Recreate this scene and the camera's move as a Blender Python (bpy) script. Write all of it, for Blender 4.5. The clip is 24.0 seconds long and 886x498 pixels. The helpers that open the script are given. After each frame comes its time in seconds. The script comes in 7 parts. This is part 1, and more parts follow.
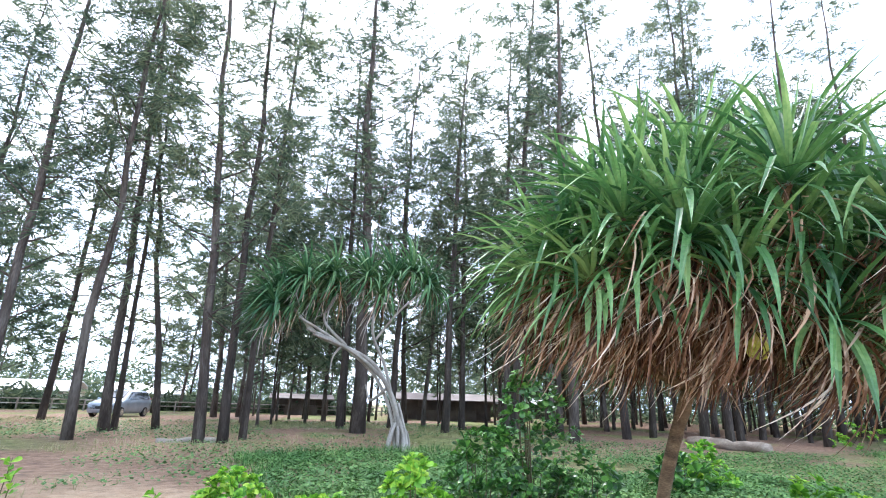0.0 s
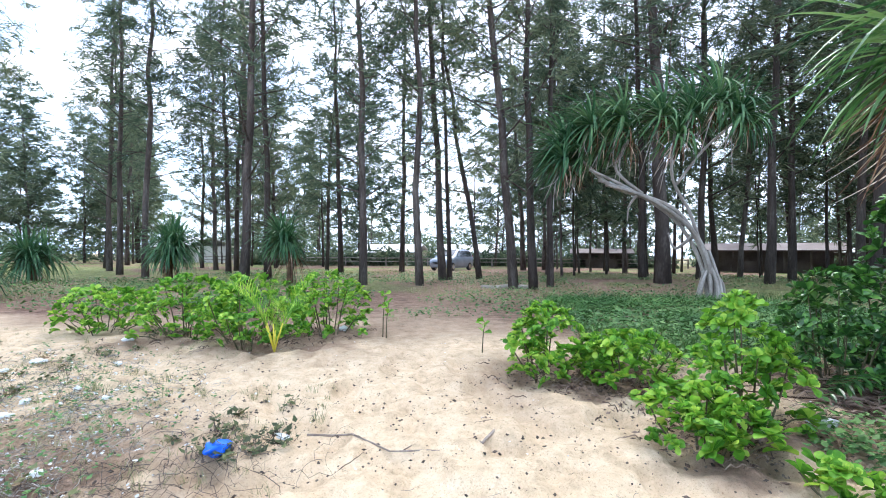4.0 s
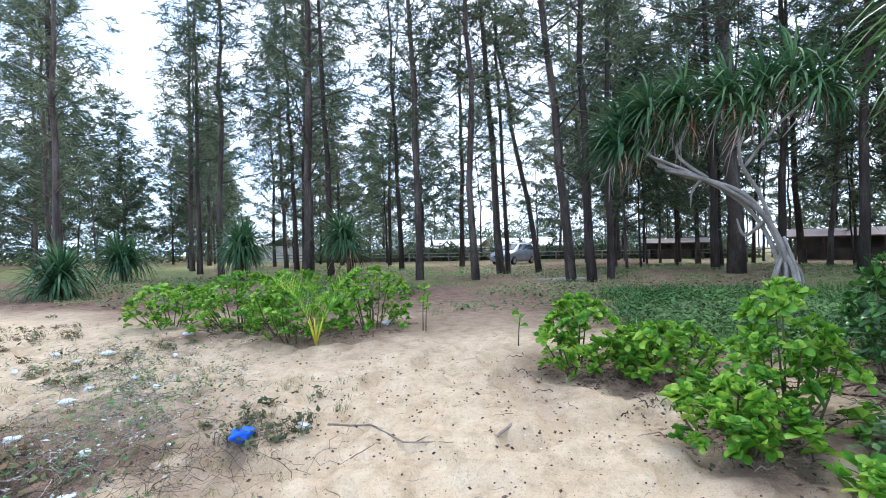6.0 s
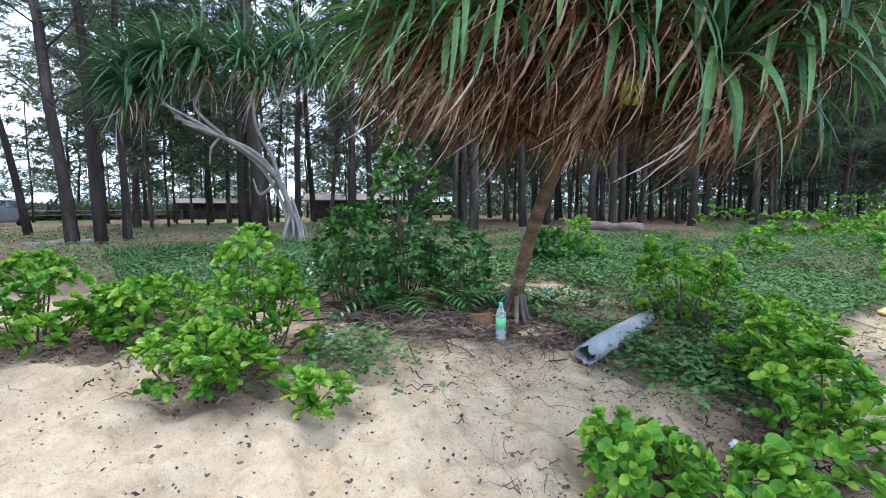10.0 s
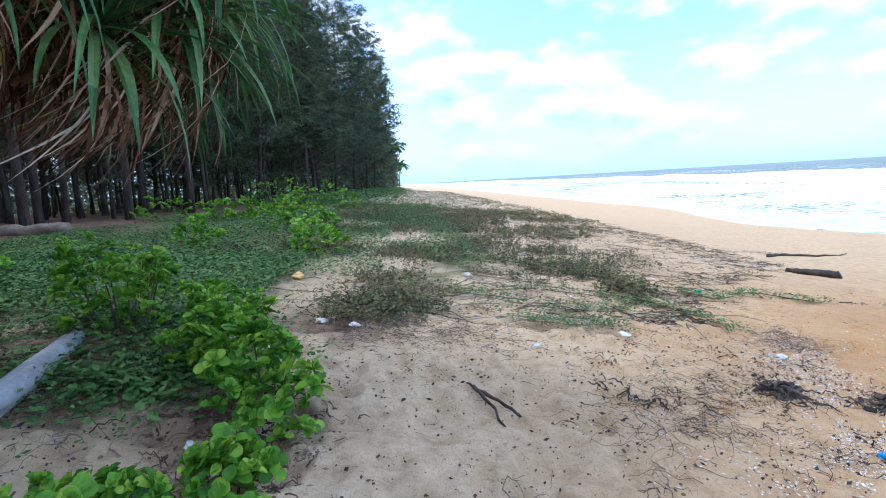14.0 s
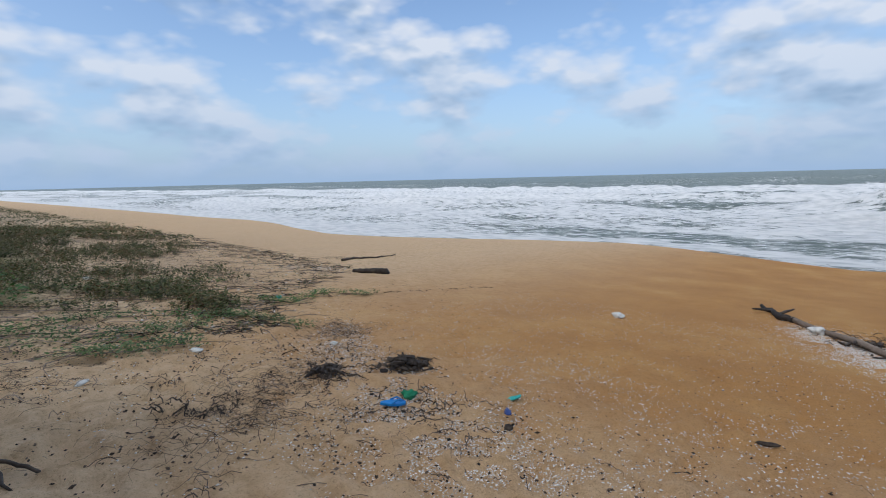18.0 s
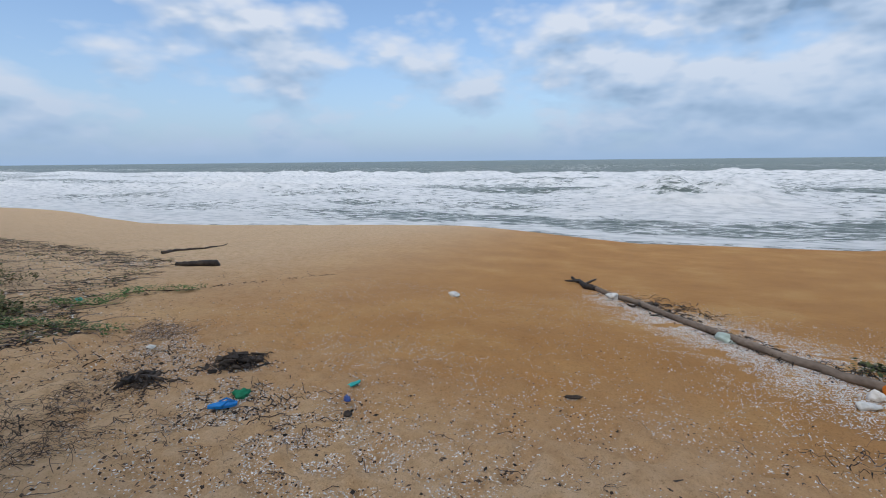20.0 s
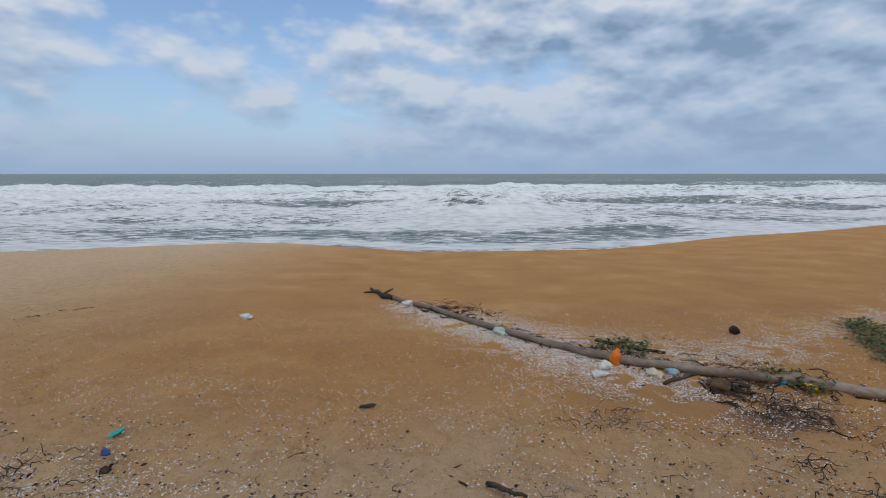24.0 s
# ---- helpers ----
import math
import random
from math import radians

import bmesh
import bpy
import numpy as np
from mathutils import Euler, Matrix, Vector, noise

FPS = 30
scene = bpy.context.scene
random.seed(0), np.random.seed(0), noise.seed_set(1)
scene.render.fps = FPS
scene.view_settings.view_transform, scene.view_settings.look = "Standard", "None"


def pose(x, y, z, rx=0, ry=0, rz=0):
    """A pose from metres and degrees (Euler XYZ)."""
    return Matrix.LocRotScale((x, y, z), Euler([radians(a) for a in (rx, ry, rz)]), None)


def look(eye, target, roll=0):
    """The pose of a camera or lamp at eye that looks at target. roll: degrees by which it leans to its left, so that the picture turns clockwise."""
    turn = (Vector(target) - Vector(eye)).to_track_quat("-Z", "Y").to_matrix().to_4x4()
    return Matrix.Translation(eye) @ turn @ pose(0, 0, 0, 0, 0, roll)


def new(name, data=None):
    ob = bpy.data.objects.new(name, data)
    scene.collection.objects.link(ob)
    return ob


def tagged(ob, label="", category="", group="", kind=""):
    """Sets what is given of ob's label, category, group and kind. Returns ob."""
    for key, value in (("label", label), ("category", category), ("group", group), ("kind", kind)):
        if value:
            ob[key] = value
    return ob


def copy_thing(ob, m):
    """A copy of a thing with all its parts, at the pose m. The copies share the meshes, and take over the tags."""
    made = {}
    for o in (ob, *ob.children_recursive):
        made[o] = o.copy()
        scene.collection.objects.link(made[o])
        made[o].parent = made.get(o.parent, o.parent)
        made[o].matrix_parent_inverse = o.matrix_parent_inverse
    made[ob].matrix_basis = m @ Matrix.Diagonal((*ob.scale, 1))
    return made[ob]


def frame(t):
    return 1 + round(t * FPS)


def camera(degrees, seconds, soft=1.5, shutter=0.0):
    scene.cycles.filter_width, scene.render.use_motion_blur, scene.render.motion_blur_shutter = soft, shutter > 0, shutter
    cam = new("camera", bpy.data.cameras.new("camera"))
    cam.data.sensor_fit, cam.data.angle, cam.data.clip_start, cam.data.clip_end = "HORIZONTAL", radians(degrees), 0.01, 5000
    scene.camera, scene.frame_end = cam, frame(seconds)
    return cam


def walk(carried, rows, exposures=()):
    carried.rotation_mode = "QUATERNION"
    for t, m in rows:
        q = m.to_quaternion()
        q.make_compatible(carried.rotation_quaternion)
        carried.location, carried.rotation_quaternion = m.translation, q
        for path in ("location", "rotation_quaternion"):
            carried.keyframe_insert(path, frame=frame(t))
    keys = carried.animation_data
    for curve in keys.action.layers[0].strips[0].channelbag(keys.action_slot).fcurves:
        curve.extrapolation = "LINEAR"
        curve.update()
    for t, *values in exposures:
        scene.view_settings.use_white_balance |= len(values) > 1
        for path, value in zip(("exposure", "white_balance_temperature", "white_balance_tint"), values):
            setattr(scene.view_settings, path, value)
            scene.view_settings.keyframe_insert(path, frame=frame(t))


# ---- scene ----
# Camera: seconds, eye, heading clockwise from the coast line, tilt, lean
cam = camera(83.4, 24.0, soft=1.0)
VIEW = [
    (0.0, 0.219, -0.537, 1.800, -63.88, 17.56, 1.76),
    (0.5, 0.206, -0.530, 1.817, -66.61, 17.10, 1.07),
    (1.0, 0.180, -0.521, 1.808, -68.96, 15.72, 0.68),
    (1.5, 0.130, -0.506, 1.775, -72.42, 11.15, 0.13),
    (2.0, 0.042, -0.482, 1.712, -77.08, 6.04, -0.23),
    (2.5, -0.015, -0.496, 1.668, -83.28, 2.95, -0.82),
    (3.0, -0.031, -0.516, 1.651, -88.25, 1.63, -0.47),
    (3.5, -0.004, -0.548, 1.655, -92.10, 1.22, 0.35),
    (5.5, -0.095, -0.142, 1.642, -104.54, 0.26, -1.12),
    (6.0, -0.097, -0.134, 1.634, -103.78, 0.31, -0.92),
    (6.5, -0.111, -0.116, 1.624, -101.62, -0.12, -0.78),
    (7.0, -0.137, -0.076, 1.611, -96.82, -0.03, -0.71),
    (7.5, -0.166, -0.032, 1.597, -91.98, -0.58, -0.87),
    (8.0, -0.173, 0.008, 1.580, -87.66, -1.03, -0.98),
    (8.5, -0.176, 0.047, 1.567, -81.91, -1.78, 0.10),
    (9.0, -0.145, 0.106, 1.571, -73.38, -2.59, -0.83),
    (9.5, -0.116, 0.188, 1.551, -62.36, -3.97, -0.63),
    (11.5, -0.151, 0.476, 1.500, -36.51, -5.47, -0.98),
    (12.0, -0.206, 0.538, 1.498, -27.40, -6.70, -1.24),
    (12.5, -0.232, 0.564, 1.509, -18.04, -7.92, -1.71),
    (13.0, -0.206, 0.568, 1.529, -10.04, -7.71, -2.17),
    (13.5, -0.138, 0.544, 1.530, -1.67, -7.53, -3.18),
    (14.0, -0.096, 0.548, 1.531, 4.08, -7.68, -3.34),
    (14.5, -0.035, 0.502, 1.531, 9.77, -7.76, -2.85),
    (15.0, 0.033, 0.414, 1.521, 15.37, -7.01, -1.79),
    (15.5, 0.109, 0.341, 1.519, 20.90, -7.10, -1.32),
    (16.0, 0.147, 0.303, 1.513, 28.57, -8.07, -0.59),
    (16.5, 0.165, 0.269, 1.504, 33.10, -8.97, -0.92),
    (17.0, 0.191, 0.239, 1.520, 39.66, -8.22, -0.92),
    (17.5, 0.213, 0.221, 1.522, 42.84, -7.85, -1.21),
    (18.0, 0.219, 0.201, 1.519, 47.49, -8.01, -1.41),
    (18.5, 0.224, 0.177, 1.520, 51.54, -8.05, -1.60),
    (19.0, 0.229, 0.162, 1.520, 56.86, -8.81, -0.90),
    (19.5, 0.248, 0.142, 1.525, 61.96, -9.66, -0.64),
    (21.5, 0.269, 0.077, 1.541, 71.77, -8.71, -0.87),
    (22.0, 0.263, 0.057, 1.542, 75.04, -7.82, -0.96),
    (22.5, 0.263, 0.033, 1.552, 78.44, -7.29, -0.42),
    (23.0, 0.251, 0.010, 1.563, 80.78, -7.06, -0.39),
    (23.5, 0.250, -0.015, 1.556, 84.20, -7.81, -0.87),
    (24.0, 0.256, -0.036, 1.540, 87.92, -8.63, -0.02),
]


def view(x, y, z, heading, tilt, lean):
    h, p = radians(heading), radians(tilt)
    way = Vector((math.sin(h) * math.cos(p), math.cos(h) * math.cos(p), math.sin(p)))
    eye = Vector((x, y, z))
    return look(eye, eye + way, lean)


# seconds, stops, white balance, as the clip's camera adapts from the shade to the open sea
EXPOSURES = [(t, stops, kelvin, 10) for t, stops, kelvin in (
    (0, 2.45, 5850), (2, 2.36, 5900), (3, 2.28, 5850), (6, 1.68, 5620), (8, 1.68, 5620), (9.2, 1.72, 5750), (12, 2.18, 5080), (13, 1.68, 5000), (14, 1.05, 5250),
    (15.5, 0.38, 5850), (17, -0.02, 5980), (19, -0.14, 6000), (22, -0.18, 6000), (24, -0.33, 6100))]
walk(cam, [(t, view(*v)) for t, *v in VIEW], EXPOSURES)

# ---------------------------------------------------------------- sky and sun
SUN_AZ, SUN_EL = -84.0, 54.0


def build_world():
    w = bpy.data.worlds.new("sky")
    scene.world = w
    w.use_nodes = True
    nt = w.node_tree
    nt.nodes.clear()
    N, Lk = nt.nodes.new, nt.links.new
    out, bg = N("ShaderNodeOutputWorld"), N("ShaderNodeBackground")
    sky = N("ShaderNodeTexSky")
    sky.sky_type, sky.sun_disc = "NISHITA", False
    sky.sun_elevation, sky.sun_rotation = radians(SUN_EL), radians(SUN_AZ)
    sky.dust_density = 1.0
    sky.ozone_density = 2.0
    dim = N("ShaderNodeMix")
    dim.data_type, dim.blend_type = "RGBA", "MULTIPLY"
    dim.inputs[0].default_value = 1
    dim.inputs[7].default_value = (0.19, 0.19, 0.19, 1)
    Lk(sky.outputs[0], dim.inputs[6])
    tc, sep = N("ShaderNodeTexCoord"), N("ShaderNodeSeparateXYZ")
    Lk(tc.outputs["Generated"], sep.inputs[0])

    def m(op, a, b=0.0):
        n = N("ShaderNodeMath")
        n.operation = op
        for i, v in enumerate((a, b)):
            if isinstance(v, (int, float)):
                n.inputs[i].default_value = v
            else:
                Lk(v, n.inputs[i])
        return n.outputs[0]

    # cumulus: one density, lit where it thins out upwards, grey-blue where it lies under more cloud
    def density(lift):
        comb, nz = N("ShaderNodeCombineXYZ"), N("ShaderNodeTexNoise")
        Lk(sep.outputs[0], comb.inputs[0])
        Lk(sep.outputs[1], comb.inputs[1])
        Lk(m("MULTIPLY", m("ADD", sep.outputs[2], lift), 2.1), comb.inputs[2])
        nz.inputs["Scale"].default_value, nz.inputs["Detail"].default_value = 2.9, 5
        nz.inputs["Roughness"].default_value = 0.52
        nz.inputs["Distortion"].default_value = 0.0
        Lk(comb.outputs[0], nz.inputs["Vector"])
        # billows: rounded heads on the broad shape
        puff = N("ShaderNodeTexVoronoi")
        puff.feature = "SMOOTH_F1"
        puff.inputs["Scale"].default_value, puff.inputs["Detail"].default_value = 6.0, 3.0
        puff.inputs["Roughness"].default_value, puff.inputs["Smoothness"].default_value = 0.55, 0.45
        Lk(comb.outputs[0], puff.inputs["Vector"])
        return m("ADD", m("MULTIPLY", nz.outputs[0], 0.8), m("SUBTRACT", 0.31, m("MULTIPLY", puff.outputs["Distance"], 0.26)))

    # a heavier bank of cloud stands over the sea
    bank = N("ShaderNodeVectorMath")
    bank.operation = "DOT_PRODUCT"
    Lk(tc.outputs["Generated"], bank.inputs[0])
    bank.inputs[1].default_value = (0.78, -0.48, 0.4)
    swell = m("MULTIPLY", m("POWER", m("MAXIMUM", bank.outputs["Value"], 0.0), 7.0), 0.29)
    here, above = m("ADD", density(0.0), swell), m("ADD", density(0.03), swell)
    ramp, tone = N("ShaderNodeValToRGB"), N("ShaderNodeValToRGB")
    ramp.color_ramp.elements[0].position, ramp.color_ramp.elements[1].position = 0.37, 0.52
    Lk(here, ramp.inputs[0])
    lit = m("ADD", m("MULTIPLY", m("SUBTRACT", here, above), 3.0), m("SUBTRACT", 1.04, here))
    e = tone.color_ramp.elements
    e[0].position, e[0].color = 0.14, (0.25, 0.36, 0.5, 1)
    e[1].position, e[1].color = 0.74, (0.97, 0.97, 0.98, 1)
    mid = e.new(0.46)
    mid.color = (0.6, 0.7, 0.83, 1)
    Lk(lit, tone.inputs[0])
    mix = N("ShaderNodeMix")
    mix.data_type = "RGBA"
    Lk(m("MULTIPLY", ramp.outputs[0], 0.9), mix.inputs[0])
    Lk(dim.outputs[2], mix.inputs[6])
    Lk(tone.outputs[0], mix.inputs[7])
    haze = N("ShaderNodeMix")
    haze.data_type = "RGBA"
    Lk(m("POWER", m("SUBTRACT", 1.0, m("MAXIMUM", sep.outputs[2], 0.0)), 6.5), haze.inputs[0])
    Lk(mix.outputs[2], haze.inputs[6])
    haze.inputs[7].default_value = (0.43, 0.575, 0.77, 1)
    # thin high cloud glows round the veiled sun
    near_sun = N("ShaderNodeVectorMath")
    near_sun.operation = "DOT_PRODUCT"
    Lk(tc.outputs["Generated"], near_sun.inputs[0])
    az, el = radians(SUN_AZ), radians(SUN_EL)
    near_sun.inputs[1].default_value = (math.sin(az) * math.cos(el), math.cos(az) * math.cos(el), math.sin(el))
    veil = N("ShaderNodeMix")
    veil.data_type = "RGBA"
    Lk(m("MULTIPLY", m("POWER", m("MAXIMUM", near_sun.outputs["Value"], 0.0), 2.0), 0.8), veil.inputs[0])
    Lk(haze.outputs[2], veil.inputs[6])
    veil.inputs[7].default_value = (1.0, 0.985, 1.02, 1)
    Lk(veil.outputs[2], bg.inputs[0])
    bg.inputs[1].default_value = SKY
    Lk(bg.outputs[0], out.inputs[0])


SKY = 0.92
build_world()
sun = new("sun", bpy.data.lights.new("sun", "SUN"))
sun.data.energy, sun.data.angle, sun.data.color = 1.25, radians(16), (1.0, 0.94, 0.84)
a, e = radians(SUN_AZ), radians(SUN_EL)
sun.matrix_world = look((0, 0, 30), (-math.sin(a) * math.cos(e), -math.cos(a) * math.cos(e), 30 - math.sin(e)))


# ---------------------------------------------------------------- materials
def material(name, colours, scale=4.0, fine=60.0, rough=0.8, bump=0.3, depth=0.01, spread=0.0, metal=0.0, per=0.0, through_light=0.0, stretch=(1, 1, 1), spec=0.3):
    """Colours mixed by coarse and fine noise, relief, and a share of difference from object to object (per) or leaf to leaf (spread)."""
    mt = bpy.data.materials.new(name)
    mt.use_nodes = True
    nt = mt.node_tree
    N, Lk = nt.nodes.new, nt.links.new
    b = nt.nodes["Principled BSDF"]
    b.inputs["Roughness"].default_value, b.inputs["Metallic"].default_value = rough, metal
    b.inputs["Specular IOR Level"].default_value = spec
    tc, mp = N("ShaderNodeTexCoord"), N("ShaderNodeMapping")
    mp.inputs["Scale"].default_value = stretch
    Lk(tc.outputs["Object"], mp.inputs[0])
    n1, n2 = N("ShaderNodeTexNoise"), N("ShaderNodeTexNoise")
    for n, s in ((n1, scale), (n2, fine)):
        n.inputs["Scale"].default_value, n.inputs["Detail"].default_value = s, 5
        Lk(mp.outputs[0], n.inputs["Vector"])
    add = N("ShaderNodeMath")
    add.operation = "MULTIPLY_ADD"
    Lk(n2.outputs[0], add.inputs[0])
    add.inputs[1].default_value = 0.45
    Lk(n1.outputs[0], add.inputs[2])
    last = add.outputs[0]
    for node, socket, share in (("ShaderNodeObjectInfo", "Random", per), ("ShaderNodeNewGeometry", "Random Per Island", spread)):
        if share:
            src, ma = N(node), N("ShaderNodeMath")
            ma.operation = "MULTIPLY_ADD"
            Lk(src.outputs[socket], ma.inputs[0])
            ma.inputs[1].default_value = share
            Lk(last, ma.inputs[2])
            sb = N("ShaderNodeMath")
            sb.operation = "SUBTRACT"
            Lk(ma.outputs[0], sb.inputs[0])
            sb.inputs[1].default_value = share / 2
            last = sb.outputs[0]
    ramp = N("ShaderNodeValToRGB")
    els = ramp.color_ramp.elements
    k = len(colours)
    for i, c in enumerate(colours):
        el = els[i] if i < 2 else els.new(1.0)
        el.position = 0.42 + 0.6 * i / max(1, k - 1) if k > 1 else 0.5
        el.color = (*c, 1)
    Lk(last, ramp.inputs[0])
    Lk(ramp.outputs[0], b.inputs["Base Color"])
    if bump:
        bp = N("ShaderNodeBump")
        bp.inputs["Strength"].default_value, bp.inputs["Distance"].default_value = bump, depth
        Lk(add.outputs[0], bp.inputs["Height"])
        Lk(bp.outputs[0], b.inputs["Normal"])
    if through_light:
        tr, ms = N("ShaderNodeBsdfTranslucent"), N("ShaderNodeMixShader")
        Lk(ramp.outputs[0], tr.inputs[0])
        ms.inputs[0].default_value = through_light
        Lk(b.outputs[0], ms.inputs[1])
        Lk(tr.outputs[0], ms.inputs[2])
        Lk(ms.outputs[0], nt.nodes["Material Output"].inputs[0])
    return mt


BARK = material("casuarina bark", [(0.024, 0.018, 0.014), (0.058, 0.044, 0.036), (0.14, 0.118, 0.1)], 3, 25, 0.9, 0.9, 0.03, stretch=(1, 1, 0.25), per=0.25)
NEEDLE = material("casuarina needles", [(0.034, 0.058, 0.036), (0.084, 0.118, 0.07), (0.19, 0.22, 0.12)], 0.6, 6, 0.75, 0, spread=0.45, per=0.25, through_light=0.34)
PAND = material("pandanus leaf", [(0.026, 0.085, 0.026), (0.075, 0.18, 0.052), (0.21, 0.34, 0.12)], 2, 30, 0.34, 0.2, 0.003, spread=0.5, per=0.3, through_light=0.25, spec=0.5)
PANDB = material("blue green pandanus leaf", [(0.022, 0.066, 0.028), (0.058, 0.135, 0.055), (0.16, 0.26, 0.105)], 2, 30, 0.4, 0.2, 0.003, spread=0.35, per=0.2, through_light=0.25, spec=0.25)
DEADLEAF = material("dry pandanus leaf", [(0.035, 0.014, 0.007), (0.1, 0.045, 0.022), (0.2, 0.105, 0.055), (0.48, 0.36, 0.26)], 2, 20, 0.85, 0.3, 0.004, spread=0.8, per=0.2, through_light=0.1)
PTRUNK = material("pandanus bark", [(0.04, 0.024, 0.012), (0.105, 0.064, 0.032), (0.2, 0.135, 0.075)], 5, 40, 0.88, 0.8, 0.015, stretch=(1, 1, 2.6))
STRAND = material("bleached leaf strand", [(0.09, 0.045, 0.025), (0.22, 0.135, 0.085), (0.46, 0.35, 0.26), (0.66, 0.57, 0.47)], 2, 20, 0.8, 0.2, 0.003, spread=0.9, through_light=0.1)
POLEWOOD = material("weathered brown driftwood", [(0.1, 0.075, 0.058), (0.23, 0.18, 0.14), (0.4, 0.335, 0.27)], 3, 30, 0.85, 0.8, 0.012, stretch=(0.5, 0.5, 1))
GREYWOOD = material("weathered grey wood", [(0.13, 0.105, 0.085), (0.26, 0.225, 0.19), (0.42, 0.38, 0.33)], 3, 40, 0.9, 0.7, 0.012, stretch=(1, 1, 0.5), per=0.2)
CABBAGE = material("beach cabbage leaf", [(0.055, 0.17, 0.014), (0.165, 0.37, 0.03), (0.38, 0.54, 0.065)], 3, 25, 0.46, 0.15, 0.003, spread=0.55, per=0.35, through_light=0.38, spec=0.3)
DARKLEAF = material("dark broad leaf", [(0.016, 0.055, 0.012), (0.045, 0.135, 0.025), (0.16, 0.34, 0.06)], 3, 25, 0.35, 0.15, 0.003, spread=0.45, per=0.3, through_light=0.2, spec=0.5)
COVER = material("ground creeper leaf", [(0.025, 0.075, 0.018), (0.065, 0.155, 0.035), (0.16, 0.26, 0.07)], 0.8, 12, 0.6, 0, spread=0.4, through_light=0.2)
DRYGRASS = material("dry grass", [(0.14, 0.16, 0.06), (0.27, 0.26, 0.12), (0.48, 0.4, 0.26)], 0.8, 9, 0.8, 0, spread=0.5, through_light=0.2)
STEM = material("shrub stem", [(0.05, 0.045, 0.025), (0.1, 0.085, 0.045), (0.16, 0.13, 0.08)], 6, 50, 0.85, 0.5, 0.005)
TWIG = material("dry twig", [(0.06, 0.045, 0.037), (0.16, 0.12, 0.095), (0.32, 0.26, 0.21)], 4, 40, 0.9, 0.5, 0.006, per=0.5, spread=0.5)
DARKWOOD = material("wet dark wood", [(0.012, 0.01, 0.009), (0.035, 0.027, 0.022), (0.09, 0.07, 0.055)], 5, 40, 0.7, 0.7, 0.008, spread=0.3, per=0.3)
SHELL = material("shell and pumice grit", [(0.45, 0.42, 0.37), (0.7, 0.67, 0.62), (0.86, 0.85, 0.83)], 9, 60, 0.7, 0, spread=0.5)
PEBBLE = material("dark seed and bark crumb", [(0.03, 0.022, 0.017), (0.075, 0.055, 0.042), (0.16, 0.12, 0.09)], 9, 60, 0.85, 0, spread=0.6)
PLASTICS = {}


def plastic(name, c, rough=0.45):
    if name not in PLASTICS:
        d = tuple(v * 0.7 for v in c)
        PLASTICS[name] = material(name, [d, c, tuple(min(0.9, v * 1.12 + 0.02) for v in c)], 6, 50, rough, 0.25, 0.003)
    return PLASTICS[name]


def glassy(name, c, rough=0.12, alpha=0.75):
    mt = bpy.data.materials.new(name)
    mt.use_nodes = True
    b = mt.node_tree.nodes["Principled BSDF"]
    b.inputs["Base Color"].default_value = (*c, 1)
    b.inputs["Roughness"].default_value = rough
    b.inputs["Transmission Weight"].default_value = alpha
    b.inputs["IOR"].default_value = 1.3
    return mt


# ---------------------------------------------------------------- tools
rng = np.random.default_rng(7)


def lattice(ix, iy, seed):
    h = (ix.astype(np.int64) * 374761393 + iy.astype(np.int64) * 668265263 + seed * 1442695041) & 0x7FFFFFFF
    h = ((h ^ (h >> 13)) * 1274126177) & 0x7FFFFFFF
    return ((h ^ (h >> 16)) & 0xFFFF) / 65535.0


def value_noise(x, y, seed=0):
    x, y = np.asarray(x, float), np.asarray(y, float)
    ix, iy = np.floor(x), np.floor(y)
    fx, fy = x - ix, y - iy
    fx, fy = fx * fx * (3 - 2 * fx), fy * fy * (3 - 2 * fy)
    a, b = lattice(ix, iy, seed), lattice(ix + 1, iy, seed)
    c, d = lattice(ix, iy + 1, seed), lattice(ix + 1, iy + 1, seed)
    return (a + (b - a) * fx) * (1 - fy) + (c + (d - c) * fx) * fy


def fbm(x, y, size, octaves=4, seed=0):
    s, amp, total = 0.0, 1.0, 0.0
    for o in range(octaves):
        s = s + amp * value_noise(np.asarray(x) / size * 2**o, np.asarray(y) / size * 2**o, seed + o)
        total += amp
        amp *= 0.5
    return s / total


def smooth(lo, hi, v):
    k = np.clip((np.asarray(v, float) - lo) / (hi - lo), 0, 1)
    return k * k * (3 - 2 * k)


PROFILE_X = [-60, -12, -8, -5, -3, -1.5, 0, 3, 6, 9, 14, 20, 26, 40, 60]
PROFILE_Z = [0.60, 0.64, 0.64, 0.6, 0.46, 0.25, 0.02, -0.3, -0.6, -0.88, -1.22, -1.62, -2.05, -3.2, -5]
SHORE_Y = [-60, -30, -15, -6, 1, 10, 19, 27, 39, 80]
SHORE_DX = [22, 13, 5, 0.4, -0.7, 1.6, -1.2, -3.2, -0.5, 0]
SEA = -1.74


